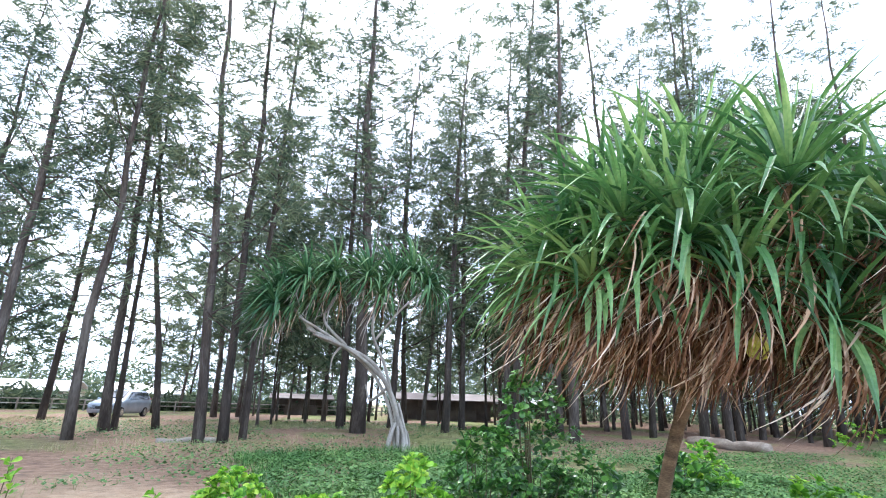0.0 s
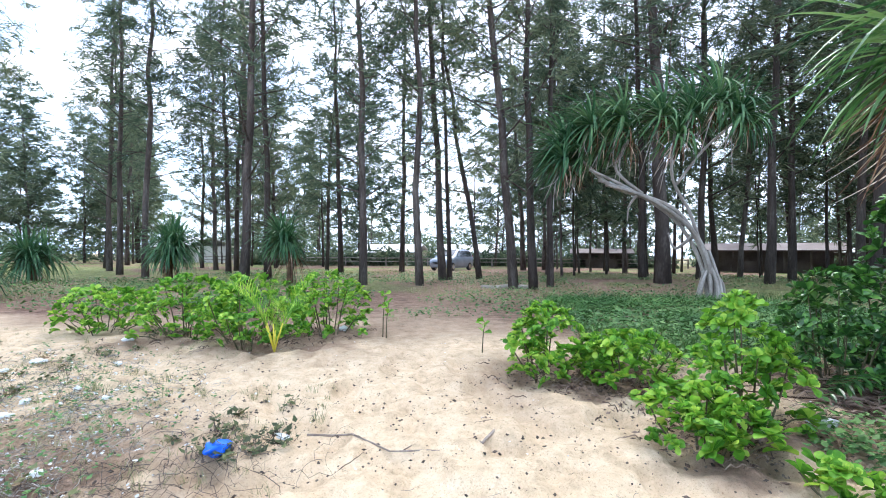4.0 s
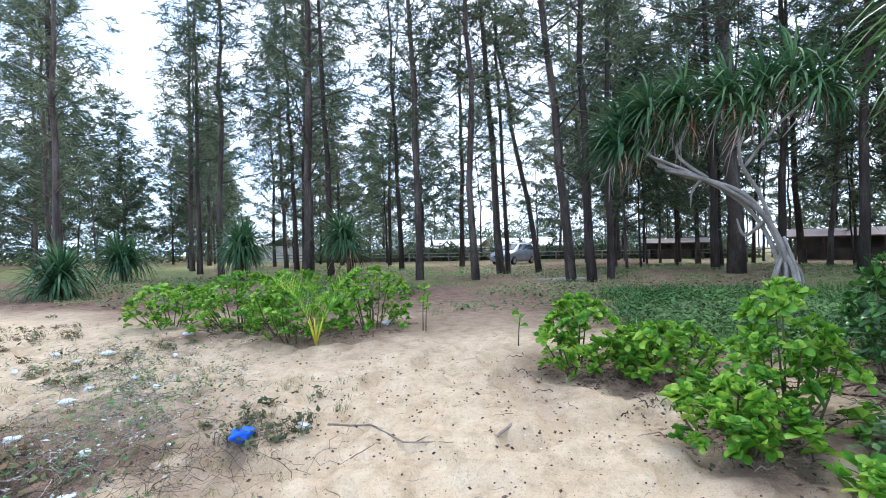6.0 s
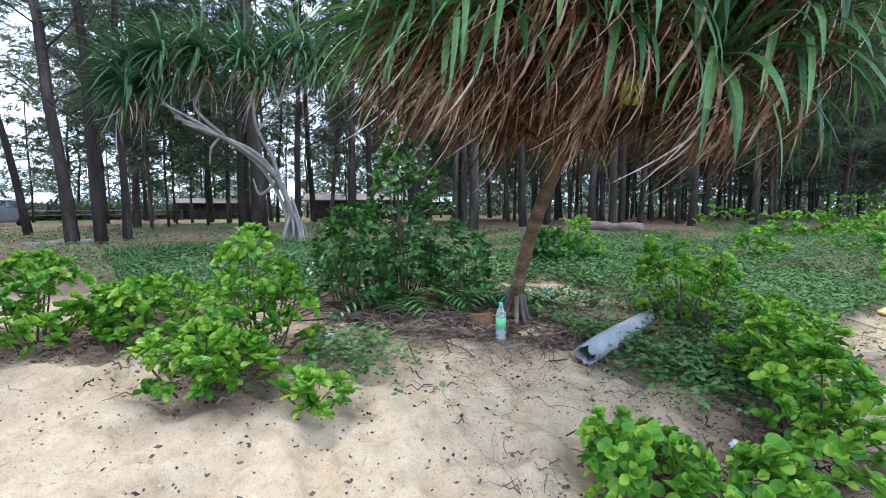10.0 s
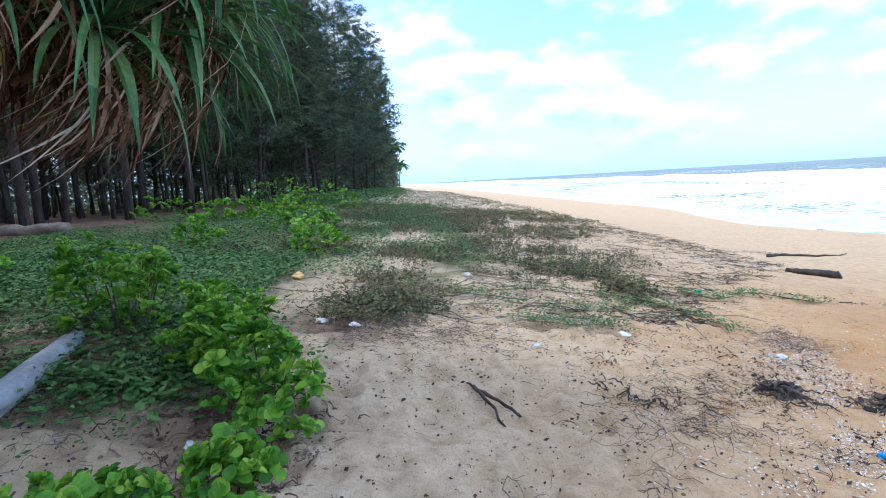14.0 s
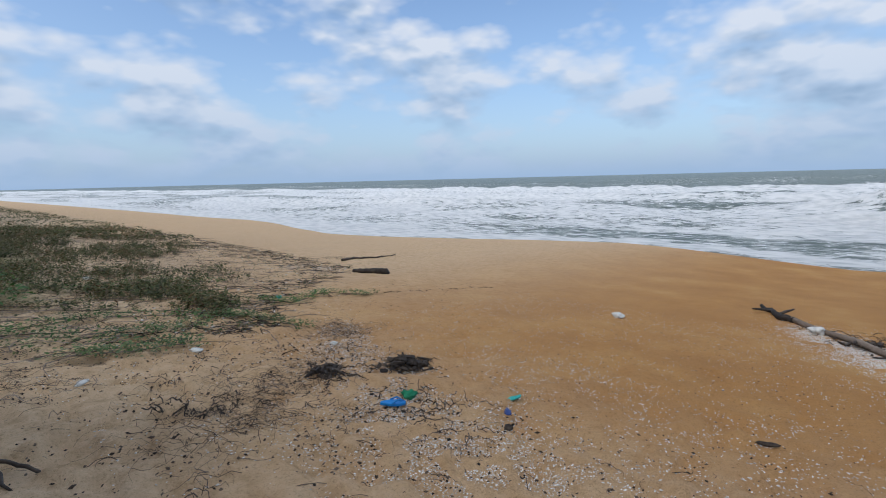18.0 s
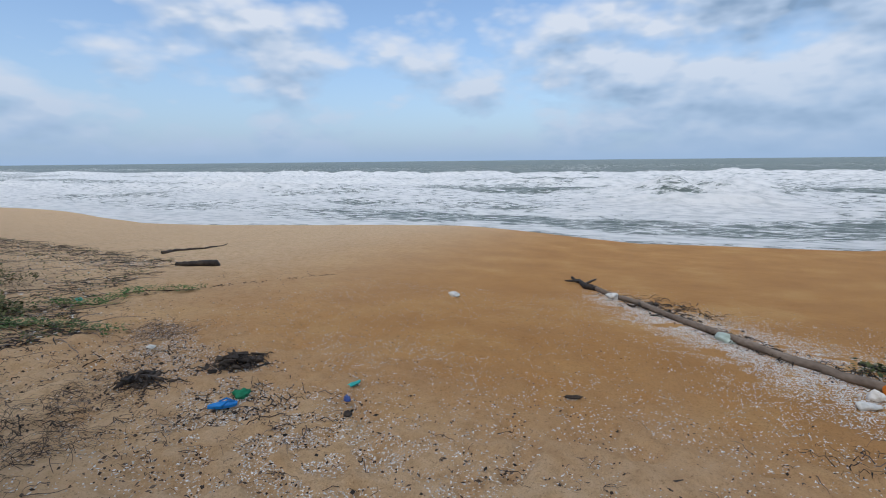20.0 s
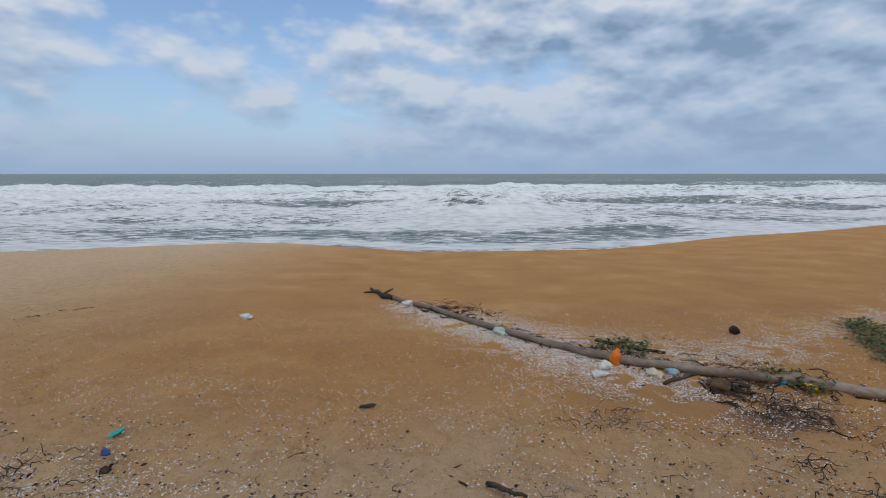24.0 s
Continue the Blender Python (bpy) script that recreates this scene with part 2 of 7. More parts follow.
def gz(x, y):
    x, y = np.asarray(x, float), np.asarray(y, float)
    xs = x - np.interp(y, SHORE_Y, SHORE_DX) * smooth(5, 20, x)
    z = (np.interp(xs - 0.5, PROFILE_X, PROFILE_Z) + 2 * np.interp(xs, PROFILE_X, PROFILE_Z) + np.interp(xs + 0.5, PROFILE_X, PROFILE_Z)) / 4
    near = 1 - smooth(40, 120, np.hypot(x, y))
    return z + near * ((fbm(x, y, 7, 3, 3) - 0.5) * 0.12 + (fbm(x, y, 0.8, 2, 9) - 0.5) * 0.035 * (1 - smooth(6, 14, x)))


def gz1(x, y):
    return float(gz(x, y))


def on_all(places, up=0.0):
    """Points on the ground under many places at once."""
    p = np.array(places, float).reshape(-1, 2)
    return [Vector(q) for q in np.c_[p, gz(p[:, 0], p[:, 1]) + up].tolist()]


def mesh_of(name, verts, faces, mt, smooth_faces=False):
    me = bpy.data.meshes.new(name)
    me.from_pydata([tuple(v) for v in verts], [], [tuple(f) for f in faces])
    if mt:
        me.materials.append(mt)
    if smooth_faces:
        me.polygons.foreach_set("use_smooth", [True] * len(me.polygons))
    me.update()
    return me


def thing(name, at, label, category, group="", kind=""):
    ob = new(name)
    ob.empty_display_size = 0.1
    ob.location = at
    return tagged(ob, label, category, group, kind)


def put(name, me, parent=None, label="", at=None):
    ob = new(name, me)
    if parent:
        ob.parent = parent
    if at is not None:
        if isinstance(at, Matrix):
            ob.matrix_basis = at
        else:
            ob.location = at
    if label:
        ob["label"] = label
    return ob


def tube(points, radii, sides=8, cap=True, wob=0.0, seed=1):
    """Vertices and faces of a tapered tube along points."""
    pts = [Vector(p) for p in points]
    r = random.Random(seed)
    vs, fs = [], []
    ref = Vector((0.13, 0.9, 0.41))
    for i, p in enumerate(pts):
        t = (pts[min(i + 1, len(pts) - 1)] - pts[max(i - 1, 0)]).normalized()
        u = t.cross(ref)
        if u.length < 0.05:
            u = t.cross(Vector((1, 0, 0)))
        u.normalize()
        v = t.cross(u)
        for k in range(sides):
            g = 2 * math.pi * k / sides
            rr = radii[i] * (1 + wob * (r.random() - 0.5))
            vs.append(p + (u * math.cos(g) + v * math.sin(g)) * rr)
    for i in range(len(pts) - 1):
        for k in range(sides):
            a, b = i * sides + k, i * sides + (k + 1) % sides
            fs.append((a, b, b + sides, a + sides))
    if cap:
        fs.append(tuple(range(sides - 1, -1, -1)))
        n = (len(pts) - 1) * sides
        fs.append(tuple(range(n, n + sides)))
    return vs, fs


class Pile:
    """Gathers pieces of geometry into one mesh."""

    def __init__(self):
        self.v, self.f = [], []

    def add(self, vs, fs):
        n = len(self.v)
        self.v.extend(vs)
        self.f.extend(tuple(i + n for i in f) for f in fs)
        return self

    def mesh(self, name, mt, smooth_faces=False):
        return mesh_of(name, self.v, self.f, mt, smooth_faces)


def bend(points, amount, seed):
    r = random.Random(seed)
    return [Vector(p) + Vector((r.uniform(-1, 1), r.uniform(-1, 1), r.uniform(-1, 1))) * amount for p in points]


def strap(start, way, length, width, droop, wind, seed, segs=6, fold=0.35, kink=0.0):
    """A long folded leaf: a ridge and two edges, sinking by its weight and pushed by the wind."""
    r = random.Random(seed)
    p, d = Vector(start), Vector(way).normalized()
    side = d.cross(Vector((0, 0, 1)))
    if side.length < 0.05:
        side = Vector((1, 0, 0))
    side.normalize()
    vs, fs = [], []
    step = length / segs
    for i in range(segs + 1):
        s = i / segs
        w = width * (0.75 + 0.6 * s if s < 0.3 else 0.93 * (1 - ((s - 0.3) / 0.7) ** 2.2) + 0.02) * 0.5
        upv = side.cross(d).normalized()
        vs += [p - side * w + upv * w * fold, p, p + side * w + upv * w * fold]
        d = (d + Vector((0, 0, -droop * (0.3 + s))) / segs + Vector(wind) * (0.4 + 1.2 * s) / segs)
        if kink and i == int(segs * 0.55):
            d = d + Vector((0, 0, -kink))
        d.normalize()
        side = (side - d * side.dot(d)).normalized()
        p = p + d * step
    for i in range(segs):
        a = i * 3
        fs += [(a, a + 1, a + 4, a + 3), (a + 1, a + 2, a + 5, a + 4)]
    return vs, fs


# ---------------------------------------------------------------- ground and sea
LITTER_AT = [(-4.4, 3.0, 1.1), (-3.6, 3.3, 0.45), (-3.7, 1.5, 0.45), (-4.8, 0.2, 0.8), (-6.2, -2.9, 1.1), (-6.3, -4.6, 1.1), (-3.1, 0.9, 0.3), (-2.6, 4.9, 0.9), (-1.1, 3.5, 0.5), (-3.0, 4.4, 0.6), (-2.2, -3.2, 1.1), (-0.9, 5.7, 0.6), (4.4, -2.7, 0.4), (-4.85, 0.0, 0.5), (-4.6, 0.65, 0.5), (-3.8, 1.3, 0.5), (-3.4, 0.85, 0.35), (-1.35, 2.35, 0.35), (-1.05, 3.55, 0.4), (-1.6, 4.2, 0.45), (-5.8, -3.5, 0.7), (-6.6, -2.8, 0.6)]


def zones(x, y):
    """Shares of needle litter, wet sand and mossy green on the ground; on the dune they also paint in plant shade."""
    n = fbm(x, y, 3.0, 4, 21)
    litter = smooth(-4.9, -7.2, x + (n - 0.5) * 4 + np.clip((y - 2) * 0.25, -0.6, 2.5) * -1.0)
    # the trodden way between the shrubs runs up to the car
    path = np.exp(-(((y + 1.25 - 0.085 * (x + 5) + (n - 0.5) * 1.2) / (1.0 + 0.035 * np.abs(x))) ** 2)) * smooth(-42, -30, x)
    litter = np.clip(litter - (0.4 * smooth(-11, -5.5, x) + 0.1) * path, 0, 1)
    wet = smooth(-0.6, 5.5, x + (n - 0.5) * 3 - np.clip(y - 4, 0, 40) * 0.16)
    wet = wet * (1 - 0.72 * smooth(2.5, 12, y))
    green = smooth(0.47, 0.58, fbm(x, y, 4.0, 4, 33)) * smooth(-10, -14, x) * (1 - path)
    green = np.maximum(green, 0.8 * smooth(0.4, 0.52, fbm(x, y, 3.0, 4, 39)) * smooth(-2.6, -4.6, y) * smooth(-15, -18, x) * smooth(-36, -28, x))
    green = np.maximum(green, 0.75 * smooth(0.36, 0.55, fbm(x, y, 2.2, 4, 35)) * smooth(-1.0, -2.4, x - np.clip(y - 8, 0, 20) * 0.05) * smooth(4.2, 6.5, y) * smooth(-13, -8, x))
    # green and brown patches that also darken the sand for shade under dune plants
    dune = smooth(0.38, 0.56, fbm(x, y, 1.7, 4, 37)) * smooth(6.8, 9.5, y) * (1 - smooth(32, 60, y))
    green = np.maximum(green, 0.85 * dune * smooth(2.6, 0.2, x - np.clip(y - 10, 0, 12) * 0.12) * smooth(-9, -5, x))
    litter = np.maximum(litter, 0.22 * dune * smooth(7.5, 3.5, x - np.clip(y - 10, 0, 12) * 0.12) * smooth(-3, 0, x))
    # brown leaf litter gathered round the shrubs and the screw pine
    for cx, cy, rad in LITTER_AT:
        litter = np.maximum(litter, 0.9 * np.exp(-(((x - cx) ** 2 + (y - cy) ** 2) / (rad * 1.15) ** 2) ** 1.5) * smooth(0.22, 0.5, fbm(x, y, 0.5, 4, 61)))
    return litter, wet, green


def ground_material():
    mt = bpy.data.materials.new("sand and needle litter")
    mt.use_nodes = True
    nt = mt.node_tree
    N, Lk = nt.nodes.new, nt.links.new
    b = nt.nodes["Principled BSDF"]
    tc, at = N("ShaderNodeTexCoord"), N("ShaderNodeAttribute")
    at.attribute_name = "zone"
    sep = N("ShaderNodeSeparateColor")
    Lk(at.outputs["Color"], sep.inputs[0])

    def noise_of(scale, detail=6, rough=0.6):
        n = N("ShaderNodeTexNoise")
        n.inputs["Scale"].default_value, n.inputs["Detail"].default_value, n.inputs["Roughness"].default_value = scale, detail, rough
        Lk(tc.outputs["Object"], n.inputs["Vector"])
        return n.outputs[0]

    def ramp_of(src, stops):
        r = N("ShaderNodeValToRGB")
        for i, (p, c) in enumerate(stops):
            el = r.color_ramp.elements[i] if i < 2 else r.color_ramp.elements.new(p)
            el.position, el.color = p, (*c, 1)
        Lk(src, r.inputs[0])
        return r.outputs[0]

    def mix_of(fac, a, c):
        m = N("ShaderNodeMix")
        m.data_type = "RGBA"
        Lk(fac, m.inputs[0])
        Lk(a, m.inputs[6])
        Lk(c, m.inputs[7])
        return m.outputs[2]

    big, mid, grit = noise_of(0.7, 5), noise_of(7, 6), noise_of(85, 3, 0.8)
    dry = ramp_of(mid, [(0.3, (0.56, 0.41, 0.255)), (0.48, (0.74, 0.56, 0.36)), (0.72, (0.85, 0.68, 0.47))])
    gold = ramp_of(big, [(0.3, (0.49, 0.25, 0.088)), (0.55, (0.575, 0.305, 0.108)), (0.75, (0.65, 0.38, 0.148))])
    soil = ramp_of(noise_of(5, 8, 0.7), [(0.32, (0.06, 0.038, 0.028)), (0.47, (0.2, 0.118, 0.08)), (0.6, (0.28, 0.18, 0.128)), (0.76, (0.42, 0.31, 0.235))])
    moss = ramp_of(noise_of(4, 7, 0.7), [(0.3, (0.06, 0.085, 0.028)), (0.5, (0.16, 0.18, 0.06)), (0.72, (0.34, 0.33, 0.14))])
    col = mix_of(sep.outputs[1], dry, gold)
    col = mix_of(sep.outputs[0], col, soil)
    col = mix_of(sep.outputs[2], col, moss)
    speck = ramp_of(grit, [(0.33, (0.68, 0.62, 0.57)), (0.43, (0.96, 0.96, 0.96)), (0.64, (1, 1, 1)), (0.74, (1.2, 1.18, 1.15))])
    crumb = ramp_of(noise_of(32, 4, 0.78), [(0.32, (0.66, 0.62, 0.58)), (0.42, (0.97, 0.97, 0.97)), (0.66, (1.04, 1.04, 1.04)), (0.76, (1.28, 1.28, 1.28))])
    rough_mix = N("ShaderNodeMix")
    rough_mix.data_type, rough_mix.blend_type = "RGBA", "MULTIPLY"
    rough_mix.inputs[0].default_value = 1.0
    Lk(col, rough_mix.inputs[6])
    Lk(crumb, rough_mix.inputs[7])
    col = rough_mix.outputs[2]
    fin = N("ShaderNodeMix")
    fin.data_type, fin.blend_type = "RGBA", "MULTIPLY"
    fin.inputs[0].default_value = 0.95
    Lk(col, fin.inputs[6])
    Lk(speck, fin.inputs[7])
    Lk(fin.outputs[2], b.inputs["Base Color"])
    b.inputs["Roughness"].default_value = 0.9
    b.inputs["Specular IOR Level"].default_value = 0.2
    hs = N("ShaderNodeMath")
    hs.operation = "MULTIPLY_ADD"
    Lk(noise_of(22, 5, 0.65), hs.inputs[0])
    hs.inputs[1].default_value = 1.4
    Lk(grit, hs.inputs[2])
    bp = N("ShaderNodeBump")
    bp.inputs["Strength"].default_value, bp.inputs["Distance"].default_value = 0.85, 0.032
    Lk(hs.outputs[0], bp.inputs["Height"])
    Lk(bp.outputs[0], b.inputs["Normal"])
    return mt


def build_ground():
    az = 720
    radii = np.r_[np.arange(0.25, 12, 0.065), np.geomspace(12, 4900, 78)]
    th = np.arange(az) * 2 * np.pi / az
    X, Y = np.outer(radii, np.sin(th)), np.outer(radii, np.cos(th))
    Z = gz(X, Y)
    # trodden hollows in the dry sand and small ripples
    dry = (1 - 0.75 * smooth(3, 8, X)) * (1 - smooth(10, 15, X)) * smooth(-7, -5, X) * (1 - smooth(14, 22, np.hypot(X, Y)))
    Z = Z + dry * (-(smooth(0.56, 0.8, value_noise(X / 0.27, Y / 0.22, 5))) * 0.07 + (smooth(0.6, 0.85, value_noise(X / 0.16 + 7, Y / 0.2, 6))) * 0.028 + (fbm(X, Y, 0.33, 3, 14) - 0.5) * 0.04)
    # overlapping footprints: one shallow pit in each cell of a jittered grid
    trod = dry * (1 - smooth(8.5, 12, np.hypot(X, Y)))
    for size, deep, seed in ((0.4, 0.03, 71), (0.23, 0.02, 75)):
        ci, cj = np.floor(X / size), np.floor(Y / size)
        for di in (-1, 0, 1):
            for dj in (-1, 0, 1):
                a, b = ci + di, cj + dj
                px, py = (a + lattice(a, b, seed)) * size, (b + lattice(a, b, seed + 1)) * size
                turn, wide = lattice(a, b, seed + 2) * 3.14, 0.16 + 0.14 * lattice(a, b, seed + 3)
                u, v = (X - px) * np.cos(turn) + (Y - py) * np.sin(turn), (Y - py) * np.cos(turn) - (X - px) * np.sin(turn)
                q = np.sqrt((u / 1.5) ** 2 + v * v) / (size * wide)
                Z = Z + trod * deep * (0.4 + lattice(a, b, seed + 4)) * (0.1 * np.exp(-((q - 1.7) ** 2) * 3) - np.exp(-(q ** 4)))
    Z = np.where(X > 60, np.maximum(Z, -6), Z)
    nr = len(radii)
    verts = np.stack([X.ravel(), Y.ravel(), Z.ravel()], -1)
    verts = np.vstack([verts, [[0, 0, gz1(0, 0)]]])
    i = np.arange(nr - 1)[:, None] * az
    k = np.arange(az)[None]
    k2 = (k + 1) % az
    quads = np.stack([i + k, i + az + k, i + az + k2, i + k2], -1).reshape(-1, 4)
    me = bpy.data.meshes.new("ground")
    centre = nr * az
    faces = quads.tolist() + [(j, (j + 1) % az, centre) for j in range(az)]
    me.from_pydata(verts.tolist(), [], faces)
    li, we, gr = zones(verts[:, 0], verts[:, 1])
    col = me.color_attributes.new("zone", "FLOAT_COLOR", "POINT")
    col.data.foreach_set("color", np.stack([li, we, gr, np.ones_like(li)], -1).astype(np.float32).ravel())
    me.polygons.foreach_set("use_smooth", [True] * len(me.polygons))
    me.materials.append(ground_material())
    tagged(new("ground", me), "tan beach sand rising to brown needle-littered grove floor", "beach sand", kind="structure")


build_ground()


def sea_material():
    mt = bpy.data.materials.new("surf")
    mt.use_nodes = True
    nt = mt.node_tree
    N, Lk = nt.nodes.new, nt.links.new
    b = nt.nodes["Principled BSDF"]
    at, tc = N("ShaderNodeAttribute"), N("ShaderNodeTexCoord")
    at.attribute_name = "foam"
    mp = N("ShaderNodeMapping")
    mp.inputs["Scale"].default_value = (1.9, 0.75, 1)
    Lk(tc.outputs["Object"], mp.inputs[0])
    n, v = N("ShaderNodeTexNoise"), N("ShaderNodeTexNoise")
    n.inputs["Scale"].default_value, n.inputs["Detail"].default_value, n.inputs["Roughness"].default_value = 1.3, 12, 0.7
    n.inputs["Distortion"].default_value = 0.8
    v.inputs["Scale"].default_value, v.inputs["Detail"].default_value = 1.3, 9
    Lk(mp.outputs[0], n.inputs["Vector"])
    Lk(mp.outputs[0], v.inputs["Vector"])
    s = N("ShaderNodeMath")
    s.operation = "ADD"
    Lk(at.outputs["Fac"], s.inputs[0])
    amp = N("ShaderNodeMath")
    amp.operation = "MULTIPLY_ADD"
    Lk(n.outputs[0], amp.inputs[0])
    amp.inputs[1].default_value, amp.inputs[2].default_value = 2.7, -0.9
    Lk(amp.outputs[0], s.inputs[1])
    ramp = N("ShaderNodeValToRGB")
    ramp.color_ramp.elements[0].position, ramp.color_ramp.elements[1].position = 0.76, 0.93
    Lk(s.outputs[0], ramp.inputs[0])
    water = N("ShaderNodeValToRGB")
    e = water.color_ramp.elements
    e[0].position, e[0].color = 0.35, (0.13, 0.165, 0.15, 1)
    e[1].position, e[1].color = 0.65, (0.25, 0.295, 0.27, 1)
    Lk(v.outputs[0], water.inputs[0])
    foam = N("ShaderNodeValToRGB")
    e = foam.color_ramp.elements
    e[0].position, e[0].color = 0.34, (0.68, 0.71, 0.71, 1)
    e[1].position, e[1].color = 0.58, (0.92, 0.93, 0.92, 1)
    Lk(v.outputs[0], foam.inputs[0])
    m = N("ShaderNodeMix")
    m.data_type = "RGBA"
    Lk(ramp.outputs[0], m.inputs[0])
    Lk(water.outputs[0], m.inputs[6])
    Lk(foam.outputs[0], m.inputs[7])
    Lk(m.outputs[2], b.inputs["Base Color"])
    r = N("ShaderNodeMapRange")
    r.inputs[3].default_value, r.inputs[4].default_value = 0.42, 0.9
    Lk(ramp.outputs[0], r.inputs[0])
    Lk(r.outputs[0], b.inputs["Roughness"])
    b.inputs["IOR"].default_value = 1.33
    b.inputs["Specular IOR Level"].default_value = 0.35
    bp = N("ShaderNodeBump")
    bp.inputs["Strength"].default_value, bp.inputs["Distance"].default_value = 0.8, 0.5
    Lk(n.outputs[0], bp.inputs["Height"])
    Lk(bp.outputs[0], b.inputs["Normal"])
    return mt


def build_sea():
    xs = np.r_[np.arange(12, 70, 0.3), np.geomspace(70, 400, 150), np.geomspace(405, 4800, 40)]
    ys = np.r_[-np.geomspace(4800, 122, 34), np.arange(-120, 120, 0.62), np.geomspace(122, 4800, 60)]
    X, Y = np.meshgrid(xs, ys, indexing="ij")
    Z = np.full_like(X, SEA)
    off = X - np.interp(Y, SHORE_Y, SHORE_DX) - 21.6
    calm = smooth(0.0, 14, off)
    Z += calm * ((fbm(X, Y * 0.5, 6, 4, 51) - 0.5) * 1.3 + (fbm(X, Y * 0.5, 1.8, 3, 55) - 0.5) * 0.45) * (1 - smooth(150, 500, X))
    foam = np.zeros_like(X)
    wander = (fbm(Y, Y * 0 + 3, 40, 3, 61) - 0.5) * 16
    # breakers: distance, height, length of face, span along the shore, share of foam
    for d, h, wdt, lo, hi, fo, sd in ((98, 0.95, 2.0, -300, 900, 0.6, 1), (82, 0.8, 1.7, -140, 15, 0.55, 2), (66, 0.8, 1.4, -18, 90, 0.48, 3),
                                      (50, 1.35, 2.0, -14, 12, 0.22, 4), (39, 0.9, 0.9, -12, 9, 0.62, 5), (45, 0.6, 1.5, 25, 120, 0.4, 6), (150, 0.8, 3.0, -400, -60, 0.4, 7),
                                      (170, 0.7, 3.5, 10, 500, 0.25, 8), (235, 0.7, 5, -300, 120, 0.2, 9), (60, 0.8, 1.6, -90, -24, 0.42, 10)):
        cx = d + wander * (0.25 + d / 200) + (fbm(Y, Y * 0 + 9 * sd, 14, 2, 70 + sd) - 0.5) * 5
        u = X - cx
        span = smooth(lo, lo + 12, Y) * (1 - smooth(hi - 12, hi, Y)) * (0.55 + 0.9 * fbm(Y, Y * 0 + sd, 9, 3, 80 + sd))
        face = np.where(u < 0, np.exp(-((u / wdt) ** 2)), np.exp(-((u / (wdt * 3)) ** 2)))
        Z += h * span * face * (1 + 0.9 * (fbm(X, Y, 1.6, 4, 90 + sd) - 0.5))
        foam += fo * span * np.where(u < 0, np.exp(-np.abs(u) / (wdt * 4.5)), np.exp(-((u / (wdt * 0.9)) ** 2)))
    foam += 0.42 * smooth(110, 75, X) * smooth(0.42, 0.62, fbm(X, Y * 0.5, 9, 4, 44)) + 0.13 * smooth(120, 70, X) + 0.2 * smooth(10, 40, Y) * smooth(110, 80, X)
    edge = np.exp(-((off - 0.6 - 1.4 * fbm(Y, Y * 0, 4, 3, 47)) / 0.9) ** 2)
    foam += 0.55 * edge + 0.2 * smooth(14, 2, off)
    foam += 0.10 * smooth(0.6, 0.75, fbm(X, Y * 0.25, 16, 4, 46)) * (1 - smooth(300, 1200, X))
    Z = Z - 0.6 * smooth(0, -6, off)
    n, m = X.shape
    i, k = np.arange(n - 1)[:, None] * m, np.arange(m - 1)[None]
    quads = np.stack([i + k, i + m + k, i + m + k + 1, i + k + 1], -1).reshape(-1, 4)
    me = bpy.data.meshes.new("sea")
    me.from_pydata(np.stack([X.ravel(), Y.ravel(), Z.ravel()], -1).tolist(), [], quads.tolist())
    at = me.attributes.new("foam", "FLOAT", "POINT")
    at.data.foreach_set("value", foam.astype(np.float32).ravel())
    me.polygons.foreach_set("use_smooth", [True] * len(me.polygons))
    me.materials.append(sea_material())
    tagged(new("water", me), "grey-green sea with white breaking surf and foam", "sea", kind="structure")


build_sea()


